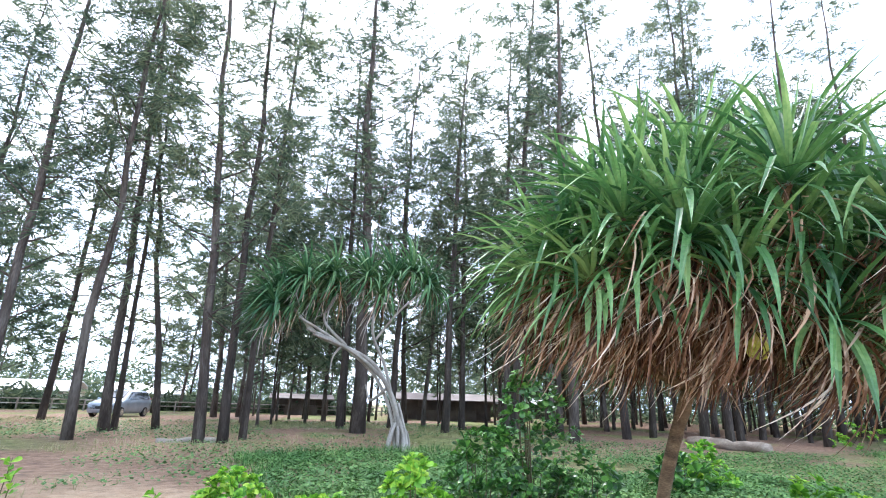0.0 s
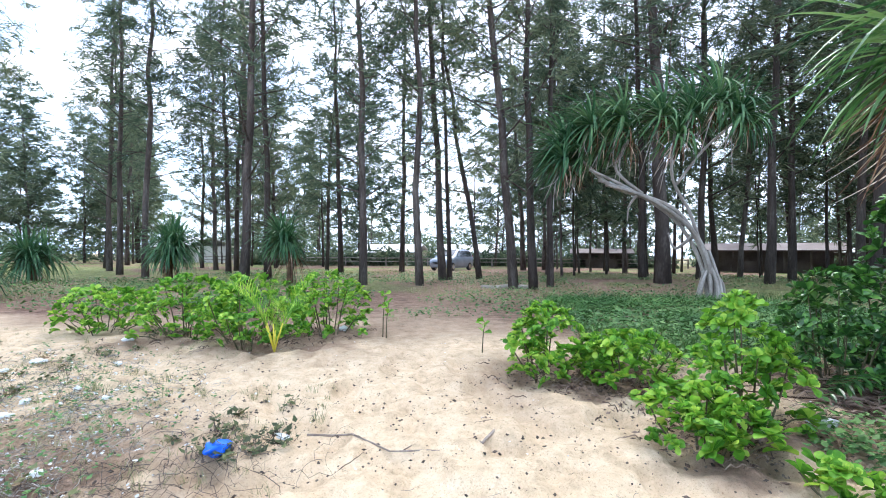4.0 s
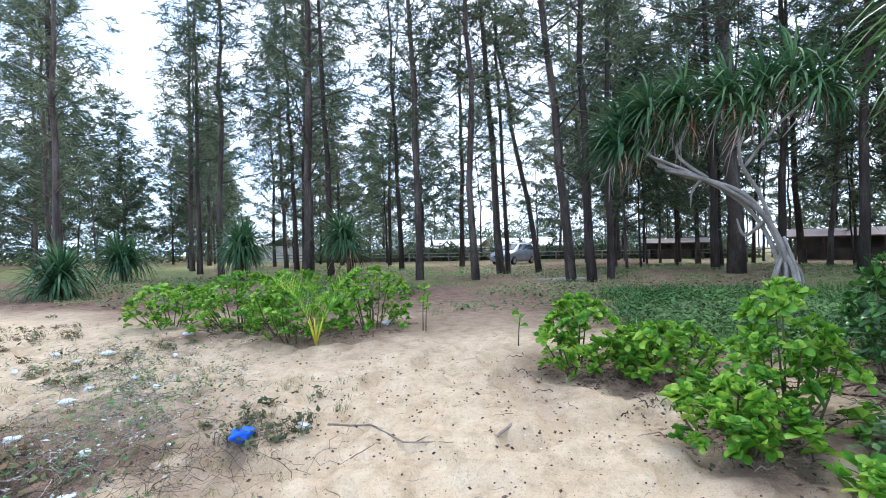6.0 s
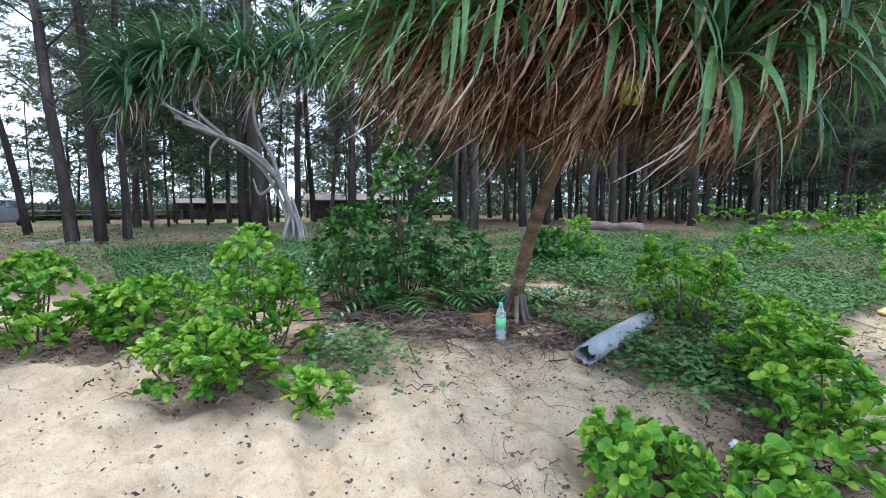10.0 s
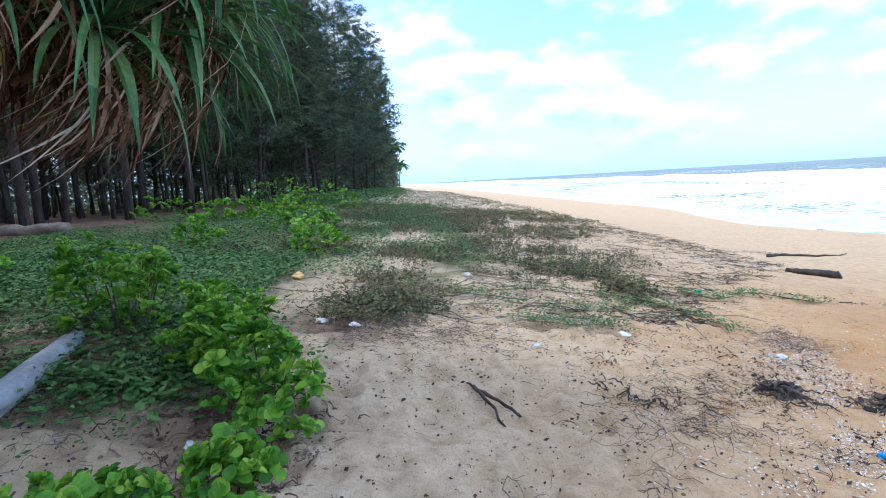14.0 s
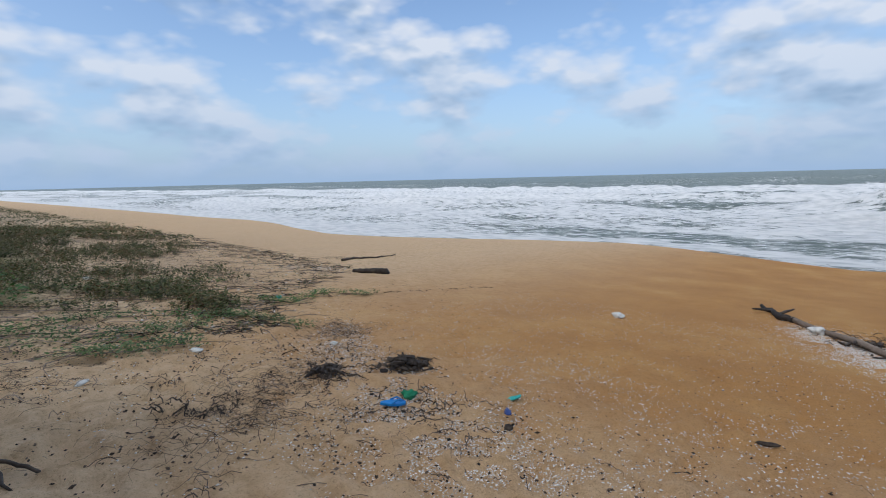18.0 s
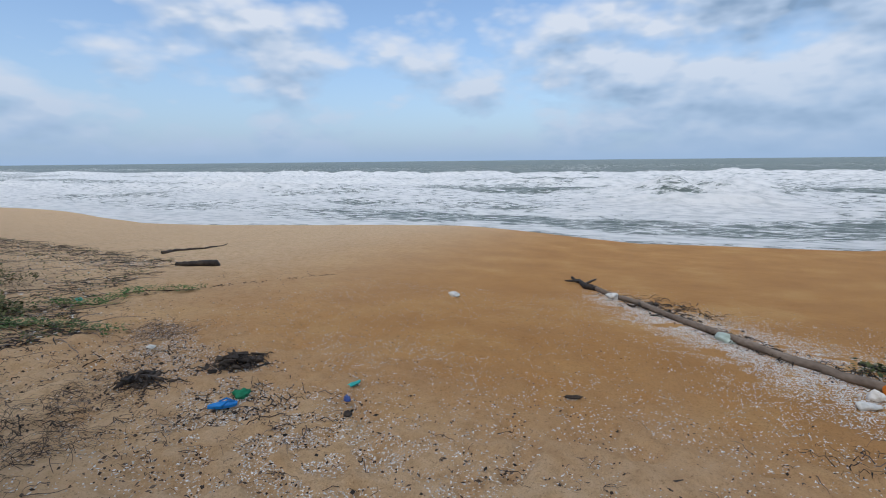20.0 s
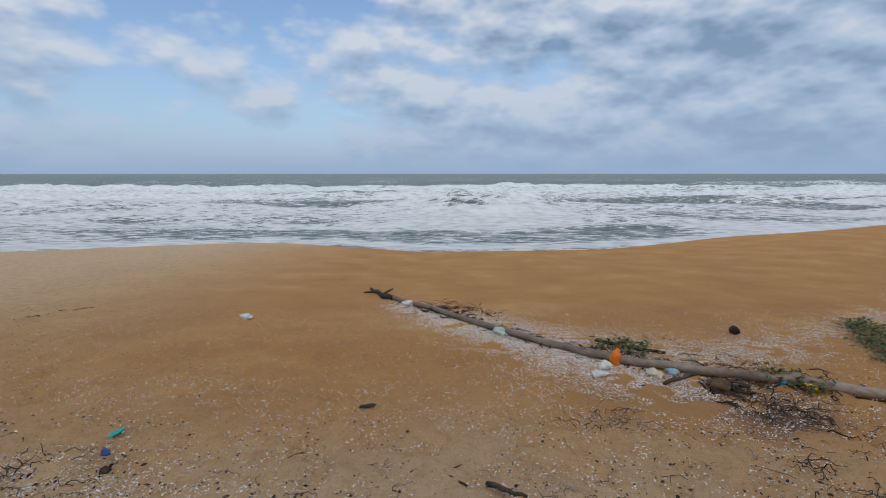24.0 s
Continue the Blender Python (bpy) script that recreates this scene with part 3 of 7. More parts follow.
# ---------------------------------------------------------------- casuarina grove
def casuarina(seed, height, girth, bare, spread, tilt=(0, 0), dense=1.0, far=False):
    r = random.Random(seed)
    root = thing("casuarina_tree", (0, 0, 0), "tall slim casuarina tree with grey-brown bark and feathery green needles", "tree", "casuarina grove")
    n = 12
    wob = [(r.uniform(-1, 1) * 0.035, r.uniform(-1, 1) * 0.035) for _ in range(n + 1)]
    sway = r.uniform(0, 6.3)
    spine = [Vector((tilt[0] * (i / n) ** 1.2 * height + wob[i][0] * min(i, 3) + 0.18 * math.sin(sway + i * 0.6) * i / n, tilt[1] * (i / n) ** 1.2 * height + wob[i][1] * min(i, 3) + 0.18 * math.cos(sway + i * 0.5) * i / n, -0.25 + (height + 0.25) * i / n)) for i in range(n + 1)]
    radii = [girth * (1.3 if i == 0 else 1.0 if i == 1 else 1.0 - 0.93 * (i - 1) / (n - 1)) for i in range(n + 1)]
    vs, fs = tube(spine, radii, 6 if far else 9, wob=0.12, seed=seed)
    put("trunk", mesh_of("trunk", vs, fs, BARK, True), root)
    limbs, needles = Pile(), Pile()

    def along(s):
        f = s * n
        i = min(int(f), n - 1)
        return spine[i].lerp(spine[i + 1], f - i)

    count = int((34 if far else 74) * dense)
    for j in range(count):
        s = bare + (0.99 - bare) * (j + r.random()) / count
        low = s < bare + 0.12
        if low and r.random() < 0.35:
            continue
        p0 = along(s)
        a = j * 2.4 + r.uniform(-0.6, 0.6)
        ln = spread * (1.12 - 0.8 * s) * r.uniform(0.5, 1.3)
        d = Vector((math.cos(a), math.sin(a), r.uniform(0.15, 0.75))).normalized()
        pts = [p0]
        for q in range(4):
            d = (d + Vector((r.uniform(-0.16, 0.16), r.uniform(-0.16, 0.16), r.uniform(-0.08, 0.1)))).normalized()
            pts.append(pts[-1] + d * ln / 4)
        rad = girth * 0.26 * (1.1 - s)
        if far:
            limbs.add(*tube(pts[::2], [rad, rad * 0.6, rad * 0.2], 3, False))
        else:
            limbs.add(*tube(pts, [rad, rad * 0.75, rad * 0.5, rad * 0.32, rad * 0.12], 4, False))
        sprays = int((5 if low else 10) * (0.45 + ln / 3.0))
        for q in range(sprays):
            f = r.uniform(0.2, 1.0) ** 0.8 * 4
            i = min(int(f), 3)
            c = pts[i].lerp(pts[i + 1], min(1, f - i)) + Vector((r.gauss(0, 0.2), r.gauss(0, 0.2), r.gauss(-0.03, 0.15)))
            g = r.uniform(0, 6.3)
            axis = (Vector((math.cos(g), math.sin(g), r.uniform(-0.2, 0.7))) + d * 0.8).normalized()
            for w in range(6 if far else 10):
                dd = (axis + Vector((r.gauss(0, 0.5), r.gauss(0, 0.5), r.gauss(-0.3, 0.4)))).normalized()
                L = r.uniform(0.6, 1.1) if far else r.uniform(0.3, 0.72)
                sd = dd.cross(Vector((r.uniform(-1, 1), r.uniform(-1, 1), r.uniform(-1, 1)))).normalized() * (r.uniform(0.035, 0.06) if far else r.uniform(0.014, 0.026))
                b0 = c + dd * r.uniform(-0.15, 0.25)
                needles.add([b0 - sd, b0 + sd, b0 + dd * L + Vector((0, 0, -0.2 * L))], [(0, 1, 2)])
    put("branch_work", limbs.mesh("branch_work", BARK), root)["kind"] = "stuff"
    put("crown", needles.mesh("crown", NEEDLE), root)
    return root


KINDS = [casuarina(11, 22.0, 0.15, 0.15, 3.8, dense=0.92), casuarina(12, 24.0, 0.17, 0.18, 3.8, (0.03, 0.0), 0.95), casuarina(13, 19.5, 0.12, 0.13, 3.3, (-0.02, 0.02), 0.9),
         casuarina(14, 26.0, 0.185, 0.16, 4.4, (0.015, -0.03), 1.0), casuarina(15, 21.0, 0.115, 0.2, 3.2, (0.05, 0.02), 0.88), casuarina(16, 19.5, 0.16, 0.09, 4.5, dense=2.2),
         casuarina(17, 17.0, 0.1, 0.14, 3.9, far=True), casuarina(18, 19.0, 0.11, 0.2, 4.2, (0.02, 0.02), far=True), casuarina(19, 15.5, 0.085, 0.08, 3.6, far=True), casuarina(20, 19.5, 0.16, 0.05, 4.8, dense=2.6, far=True)]
SPOTS = []


def plant(x, y, turn, size, thick=1.0, lean=(0, 0)):
    SPOTS.append((x, y))
    return Matrix.Translation((x, y, gz1(x, y))) @ pose(0, 0, 0, lean[0], lean[1], 0) @ pose(0, 0, 0, 0, 0, turn) @ Matrix.Diagonal((size * thick, size * thick, size, 1))


def grove():
    r = random.Random(5)
    # the trees that stand out along the path, the car and the log: place, kind, size, girth, lean
    named = [(-16.6, -9.3, 3, 0.9, 0.9, (-4, 3)), (-20.1, -10.1, 1, 0.9, 0.9, (2, -2)), (-30.5, -17.2, 0, 1, 1, (0, 0)), (-17.2, -5.2, 0, 0.95, 0.9, (1, 0)),
             (-17.4, -3.2, 4, 1.0, 1.1, (3, 1)), (-21.7, -2.85, 1, 0.95, 1.0, (3, 0)), (-22.3, -2.6, 0, 0.9, 0.75, (2, 1)), (-23.4, -1.3, 4, 1.0, 1.1, (6, 0)), (-16.5, 0.05, 3, 0.9, 0.85, (5, 0)),
             (-16.2, 0.68, 0, 0.95, 0.9, (2, 0)), (-17.6, 1.35, 1, 0.9, 0.7, (1, 0)), (-38.5, 1.5, 1, 1, 1.1, (2, 0)), (-20.5, 6.0, 3, 1.1, 1.3, (0, -2)), (-25.0, 6.5, 1, 1, 1, (0, 0)), (-35.2, 8.2, 0, 1, 1, (0, 0)),
             (-40.2, 3.2, 4, 1, 1.2, (0, 0)), (-47.4, 4.5, 0, 1, 1, (0, 0)), (-39.7, 7.9, 3, 1, 1, (0, 0)), (-42.5, -34.4, 0, 1, 1.2, (0, 0)), (-15.0, 12.5, 3, 1.0, 0.9, (0, 2)),
             (-16.7, 26.3, 0, 0.95, 1.0, (3, 6)), (-22.1, 36.2, 1, 1, 1.1, (2, 3)), (-20.0, 35.4, 0, 1, 1.2, (0, 2)), (-15.1, 30.4, 5, 1, 1.2, (0, 4)), (-19.3, 41.1, 5, 1, 1.1, (0, 2)),
             (-18.3, 44.5, 3, 1, 1.2, (0, 0)), (-21.7, 26.2, 4, 1, 0.9, (0, 0)), (-25.3, 29.0, 0, 1, 1, (0, 0)), (-28.9, 39.3, 1, 1, 1, (0, 0)), (-24.5, -13.5, 1, 1, 1, (0, 0)), (-26.5, -9.0, 0, 1, 0.9, (2, 0)),
             (-10.5, 38.0, 5, 1.0, 1, (0, 3)), (-8.5, 45.0, 5, 1.1, 1, (0, 3)), (-7.0, 53.0, 5, 1.1, 1, (0, 3)), (-12.5, 50.0, 5, 1.1, 1, (0, 0)), (-6.0, 62.0, 5, 1.1, 1, (0, 3)), (-10.0, 60.0, 5, 1.05, 1, (0, 0)), (-5.2, 72.0, 9, 1.1, 1, (0, 3)), (-4.8, 84.0, 9, 1.1, 1, (0, 3)), (-4.5, 97.0, 9, 1.1, 1, (0, 3)),
             (-21.5, 10.5, 1, 1, 1, (0, 2)), (-24.5, 13.0, 0, 1.05, 1, (0, 0)), (-22.5, 18.0, 3, 1, 0.9, (0, 2)), (-18.5, 20.5, 1, 1, 0.9, (0, 2)), (-27.5, 19.0, 0, 1, 1, (0, 0)), (-19.5, 15.0, 4, 1.1, 1, (0, 3))]
    # open stand of trees beyond the young screw pines
    named += [(-14.2, -17.8, 0, 0.95, 0.9, (2, 0)), (-17.0, -21.5, 1, 1.0, 0.9, (-2, 2)), (-20.0, -15.6, 4, 1.05, 1.1, (3, 1)), (-23.2, -19.4, 3, 0.9, 0.85, (1, -2)), (-26.0, -15.2, 0, 1.0, 0.9, (2, 0)), (-28.0, -24.0, 1, 1.0, 0.9, (0, 2)),
              (-21.0, -27.0, 2, 1.1, 1.0, (0, 0)), (-32.0, -19.5, 3, 0.95, 0.8, (2, 2)), (-33.0, -28.5, 0, 1.0, 1.0, (-2, 0)), (-18.0, -30.5, 3, 0.9, 0.85, (0, 0)), (-25.5, -34.0, 5, 1.0, 0.9, (0, 0)), (-36.0, -23.0, 5, 1.0, 0.8, (0, 2))]
    todo = list(named)
    taken = [(x, y) for x, y, *_ in named]

    def free(x, y, gap):
        return all((x - a) ** 2 + (y - b) ** 2 > gap * gap for a, b in taken)

    for _ in range(400):
        x, y = -r.uniform(17.5, 40), r.uniform(8, 33)
        if len(todo) > 75:
            break
        if free(x, y, 2.9) and not (-49 < x < -36 and 13 < y < 28):
            taken.append((x, y))
            todo.append((x, y, r.randrange(5), r.uniform(0.9, 1.15), 0.9, (r.uniform(-3, 4), r.uniform(-3, 3))))
    # rows behind and along the shore
    for _ in range(6000):
        if len(todo) > 262:
            break
        if r.random() < 0.4:
            y = r.uniform(26, 190)
            edge = np.interp(y, (26, 40, 60, 190), (-14, -9.5, -5.8, -4.0))
            x = edge - abs(r.gauss(0, 15))
        else:
            x, y = -r.uniform(22, 88), r.uniform(-95, 70)
        dist = math.hypot(x, y)
        if y < -10 and r.random() < 0.2:
            continue
        if abs(math.atan2(y + 4.6, -x) ) < 0.03 and x > -60:
            continue
        if -44 < x < -31 and -10 < y < 0.5:
            continue
        if (-49 < x < -37 and 14 < y < 27) or (-54 < x < -46 and 4 < y < 15) or (x < -57 and (-18 < y < 0 or (-52 < y < -36 and x < -60))):
            continue
        if not free(x, y, 2.5 + dist * 0.022):
            continue
        taken.append((x, y))
        if dist > 44:
            k = r.choice((6, 7, 8, 9)) if x < -16 or y < 30 else r.choice((6, 9, 9))
        else:
            k = 5 if (x > -14 and y > 30) else r.randrange(6)
        todo.append((x, y, k, r.uniform(0.85, 1.15), r.uniform(0.85, 1.15), (r.uniform(-3, 4), r.uniform(-3, 3))))
    for _ in range(700):
        x, y = -r.uniform(10, 34), r.uniform(15, 62)
        if len(todo) > 322:
            break
        if free(x, y, 2.0) and x < float(np.interp(y, (15, 26, 40, 60), (-19, -14, -9.5, -6))) and not (-16 < x < -9 and y < 19):
            taken.append((x, y))
            todo.append((x, y, r.choice((2, 3, 5, 6, 9)), r.uniform(0.85, 1.1), r.uniform(0.65, 0.9), (r.uniform(-2, 4), r.uniform(-2, 5))))
    todo += [(-14.8, 21.0, 3, 1.1, 0.8, (0, 0)), (-12.6, 24.2, 1, 1.15, 0.8, (0, 2)), (-17.2, 17.4, 3, 1.12, 0.8, (2, 0)), (-16.0, 23.5, 3, 1.05, 0.8, (0, 0)), (-11.6, 28.5, 3, 1.0, 0.9, (0, 3)), (-22.6, 14.6, 3, 1.1, 0.8, (0, 0))]
    # slim trunks crowding the shaded middle of the grove
    for _ in range(900):
        x, y = -r.uniform(24, 46), r.uniform(1.5, 30)
        if len(todo) > 345:
            break
        if free(x, y, 1.7) and not ((-49 < x < -37 and 14 < y < 27) or (-54 < x < -46 and 4 < y < 15)):
            taken.append((x, y))
            todo.append((x, y, r.choice((2, 4, 6, 7, 8)), r.uniform(0.8, 1.1), r.uniform(0.6, 0.85), (r.uniform(-3, 5), r.uniform(-4, 4))))
    used = set()
    for x, y, k, s, th, ln in todo:
        m = plant(x, y, r.uniform(0, 360), s, th, ln)
        if k in used:
            copy_thing(KINDS[k], m)
        else:
            used.add(k)
            FIRST.append((k, m))


def far_woods():
    """The wood that closes the view behind the grove: dense low foliage, gaps left towards the houses."""
    r = random.Random(77)
    pile = Pile()
    rows = []
    for lo, hi, d0, d1, count, tall in ((-70, -6, 62, 150, 9500, 8), (-152, -122, 80, 115, 2200, 5), (-122, -74, 95, 125, 6500, 6.5), (-118, -72, 55, 59, 2200, 1.2)):
        for _ in range(count):
            a, d = radians(r.uniform(lo, hi)), r.uniform(d0, d1)
            x, y = math.sin(a) * d, math.cos(a) * d
            if x > -9:
                continue
            rows.append((x, y, a, d, tall))
    for _ in range(5200):
        x, y = -3.6 - abs(r.gauss(0, 5)), 85 + 330 * r.random() ** 1.5
        rows.append((x, y, math.atan2(x, y), math.hypot(x, y), 13))
    R = np.array(rows)
    tops = R[:, 4] * (0.35 + value_noise(R[:, 2] * 26, R[:, 3] * 0.1, 5))
    for (x, y, *_), top, zg in zip(rows, tops.tolist(), gz(R[:, 0], R[:, 1]).tolist()):
        z = zg + top * r.random() ** 1.3
        for k in range(3):
            dd = Vector((r.gauss(0, 1), r.gauss(0, 1), r.gauss(-0.1, 0.7))).normalized() * r.uniform(0.7, 1.5)
            sd = dd.cross(Vector((r.uniform(-1, 1), r.uniform(-1, 1), r.uniform(-1, 1)))).normalized() * r.uniform(0.08, 0.2)
            c = Vector((x + r.gauss(0, 0.4), y + r.gauss(0, 0.4), z + r.gauss(0, 0.3)))
            pile.add([c - sd, c + sd, c + dd], [(0, 1, 2)])
    tagged(new("far_woods", pile.mesh("far_woods", NEEDLE)), "dark green undergrowth and young trees far behind the grove", "woods", kind="stuff")


far_woods()
FIRST = []
grove()
for k, m in FIRST:
    KINDS[k].matrix_basis = m


# ---------------------------------------------------------------- pandanus
WIND = Vector((-0.86, -0.42, -0.1))


def rosette(parent, centre, axis, count, length, width, mt, seed, singles, push=0.8, name="leaf_rosette", sag=2.6):
    """A whorl of strap leaves: the inner ones in one mesh, the outer ones each on its own."""
    r = random.Random(seed)
    axis = Vector(axis).normalized()
    u = axis.orthogonal().normalized()
    v = axis.cross(u)
    inner = Pile()
    outs = []
    for i in range(count):
        s = (i + 0.5) / count
        g = i * 2.39996 + r.uniform(-0.2, 0.2)
        open_ = 0.15 + 1.75 * s + r.uniform(-0.12, 0.12)
        d = axis * math.cos(open_) + (u * math.cos(g) + v * math.sin(g)) * math.sin(open_)
        ln = length * (0.72 + 0.4 * math.sin(math.pi * min(1, s * 1.1))) * r.uniform(0.85, 1.15)
        piece = strap(Vector(centre) + d * 0.05, d, ln, width * r.uniform(0.8, 1.15), 0.5 + sag * s * r.uniform(0.6, 1.5), WIND * push * r.uniform(0.4, 1.2), seed * 977 + i, 7, 0.35, 0.9 if r.random() < 0.25 else 0.0)
        if i >= count - singles:
            outs.append(piece)
        else:
            inner.add(*piece)
    base = put(name, inner.mesh(name, mt), parent)
    for vs, fs in outs:
        put("leaf", mesh_of("leaf", vs, fs, mt), base)
    return base


def skirt(centre, axis, count, length, seed, push=1.0, width=0.035):
    """Dry leaves hanging under a whorl and swept by the wind."""
    r = random.Random(seed)
    pile = Pile()
    for i in range(count):
        g = r.uniform(0, 6.283)
        d = Vector((math.cos(g) * 0.7, math.sin(g) * 0.7, r.uniform(-1.5, -0.05)))
        c = Vector(centre) + Vector((r.gauss(0, 0.1), r.gauss(0, 0.1), r.uniform(-0.3, 0.02)))
        pile.add(*strap(c, d, length * r.uniform(0.55, 1.15), width * r.uniform(0.5, 1.2), r.uniform(0.9, 2.4), WIND * push * r.uniform(0.35, 1.4), seed * 131 + i, 6, r.uniform(0.1, 0.8), 0.5 if r.random() < 0.3 else 0))
    return pile


def limb(points, r0, r1, sides=9, rings=0.0, seed=1):
    """A stem through the points, with leaf-scar rings."""
    pts = []
    P = [Vector(p) for p in points]
    for i in range(len(P) - 1):
        a, b, c, d = P[max(i - 1, 0)], P[i], P[i + 1], P[min(i + 2, len(P) - 1)]
        for k in range(6):
            t = k / 6
            pts.append(0.5 * ((2 * b) + (c - a) * t + (2 * a - 5 * b + 4 * c - d) * t * t + (3 * b - a - 3 * c + d) * t**3))
    pts.append(P[-1])
    n = len(pts)
    rad = [(r0 + (r1 - r0) * i / (n - 1)) * (1 + rings * (1 if i % 2 else -1)) for i in range(n)]
    return tube(pts, rad, sides, wob=0.1, seed=seed)


def big_pandanus():
    bx, by = -3.33, 3.42
    root = thing("pandanus_tree", (0, 0, 0), "wind-swept screw pine with green strap leaves and hanging dry brown leaves", "tree")
    zb = gz1(bx, by)
    top = Vector((-3.12, 3.8, 2.1))
    put("trunk", mesh_of("trunk", *limb([(bx, by, zb + 0.05), (-3.36, 3.5, 0.95), (-3.27, 3.63, 1.5), top], 0.052, 0.066, 12, 0.03, 3), PTRUNK, True), root)
    r = random.Random(4)
    for i in range(7):
        g = i * 0.9 + r.uniform(-0.2, 0.2)
        L = r.uniform(0.14, 0.3)
        foot = Vector((bx + math.cos(g) * L, by + math.sin(g) * L, 0))
        foot.z = gz1(foot.x, foot.y) - 0.05
        put("prop_root", mesh_of("prop_root", *limb([(bx + math.cos(g) * 0.05, by + math.sin(g) * 0.05, zb + r.uniform(0.2, 0.38)), (bx + math.cos(g) * L * 0.6, by + math.sin(g) * L * 0.6, zb + 0.1), foot], 0.022, 0.017, 6), TWIG, True), root, "grey stilt root")
    heads = [(-3.2, 2.35, 3.3, 40), (-2.5, 2.9, 3.4, 44), (-1.85, 3.5, 3.2, 42), (-2.5, 3.3, 4.05, 44), (-3.15, 2.75, 3.8, 42), (-1.5, 3.95, 2.75, 40), (-2.1, 3.1, 2.9, 40),
             (-1.75, 4.2, 3.45, 40), (-3.5, 2.3, 3.1, 34), (-2.3, 4.1, 3.95, 40), (-2.65, 2.65, 3.0, 38), (-3.5, 3.0, 3.3, 38), (-2.6, 4.4, 3.0, 38), (-3.4, 3.9, 3.3, 38), (-3.7, 2.75, 3.1, 34), (-2.9, 3.5, 3.2, 36),
             (-2.0, 3.9, 4.1, 40), (-1.35, 3.9, 3.3, 38), (-2.9, 3.1, 3.95, 40), (-2.2, 2.75, 3.2, 40), (-1.9, 4.6, 2.9, 38), (-3.3, 4.5, 2.9, 36), (-2.6, 2.5, 3.45, 36), (-1.7, 3.3, 3.6, 36),
             (-2.9, 2.4, 2.95, 34), (-1.75, 3.6, 2.6, 36), (-2.4, 3.7, 3.6, 36), (-3.1, 3.6, 3.9, 36), (-1.45, 4.5, 3.1, 36), (-2.2, 4.8, 3.4, 36), (-3.6, 3.4, 2.8, 36)]
    for i, (x, y, z, n) in enumerate(heads):
        c = Vector((x, y, z - 0.12))
        out = Vector((x + 2.75, y - 3.2, (z - 2.6) * 1.6 + 0.9))
        start = top + Vector((r.uniform(-0.03, 0.03), r.uniform(-0.03, 0.03), r.uniform(-0.12, 0.0)))
        midp = start.lerp(c, 0.5) + Vector((0, 0, -0.12))
        put("branch", mesh_of("branch", *limb([start, midp, c], 0.034, 0.03, 7, 0.06, i), PTRUNK, True), root)
        rosette(root, c, out, n + 16, 0.94, 0.055, PAND, 100 + i, 9, 0.45, sag=1.0 if z > 3.35 else 2.5)
        sk = skirt(c - Vector((0, 0, 0.05)), out, 16 if z > 3.3 else 60, 0.72, 300 + i, 2.0, 0.024)
        put("dry_leaf_skirt", sk.mesh("dry_leaf_skirt", DEADLEAF), root, "hanging dry brown leaves")
        if z < 3.35:
            st = skirt(c - Vector((0, 0, 0.02)), out, 16, 0.95, 400 + i, 4.2, 0.017)
            put("strand_fringe", st.mesh("strand_fringe", STRAND), root, "pale dry leaf strands blown sideways")
    # old thatch packed round the fork of the trunk
    for k in range(26):
        g, d = k * 2.4, 0.15 + 0.9 * (k / 26) ** 0.6
        c = Vector((-2.85 + d * math.cos(g), 3.55 + d * math.sin(g), 2.45 + 0.5 * d + r.uniform(-0.1, 0.12)))
        put("thatch", skirt(c, (0, 0, 1), 46, 0.6, 700 + k, 1.1, 0.026).mesh("thatch", DEADLEAF), root, "packed dark brown dead leaves")
    for x, y, z in ((-2.08, 3.22, 2.3), (-2.9, 4.3, 2.5)):
        b = bmesh.new()
        bmesh.ops.create_icosphere(b, subdivisions=3, radius=0.085)
        for v in b.verts:
            n = v.co.normalized()
            v.co *= 1 + 0.13 * math.sin(n.x * 17) * math.sin(n.y * 17) * math.sin(n.z * 17 + 1)
            v.co.z *= 1.25
        me = bpy.data.meshes.new("fruit")
        b.to_mesh(me)
        b.free()
        me.materials.append(FRUIT)
        put("fruit", me, root, "knobbly yellow-green fruit", (x, y, z))


FRUIT = material("pandanus fruit", [(0.14, 0.17, 0.03), (0.34, 0.33, 0.05), (0.5, 0.42, 0.1)], 12, 60, 0.6, 0.6, 0.01)
big_pandanus()


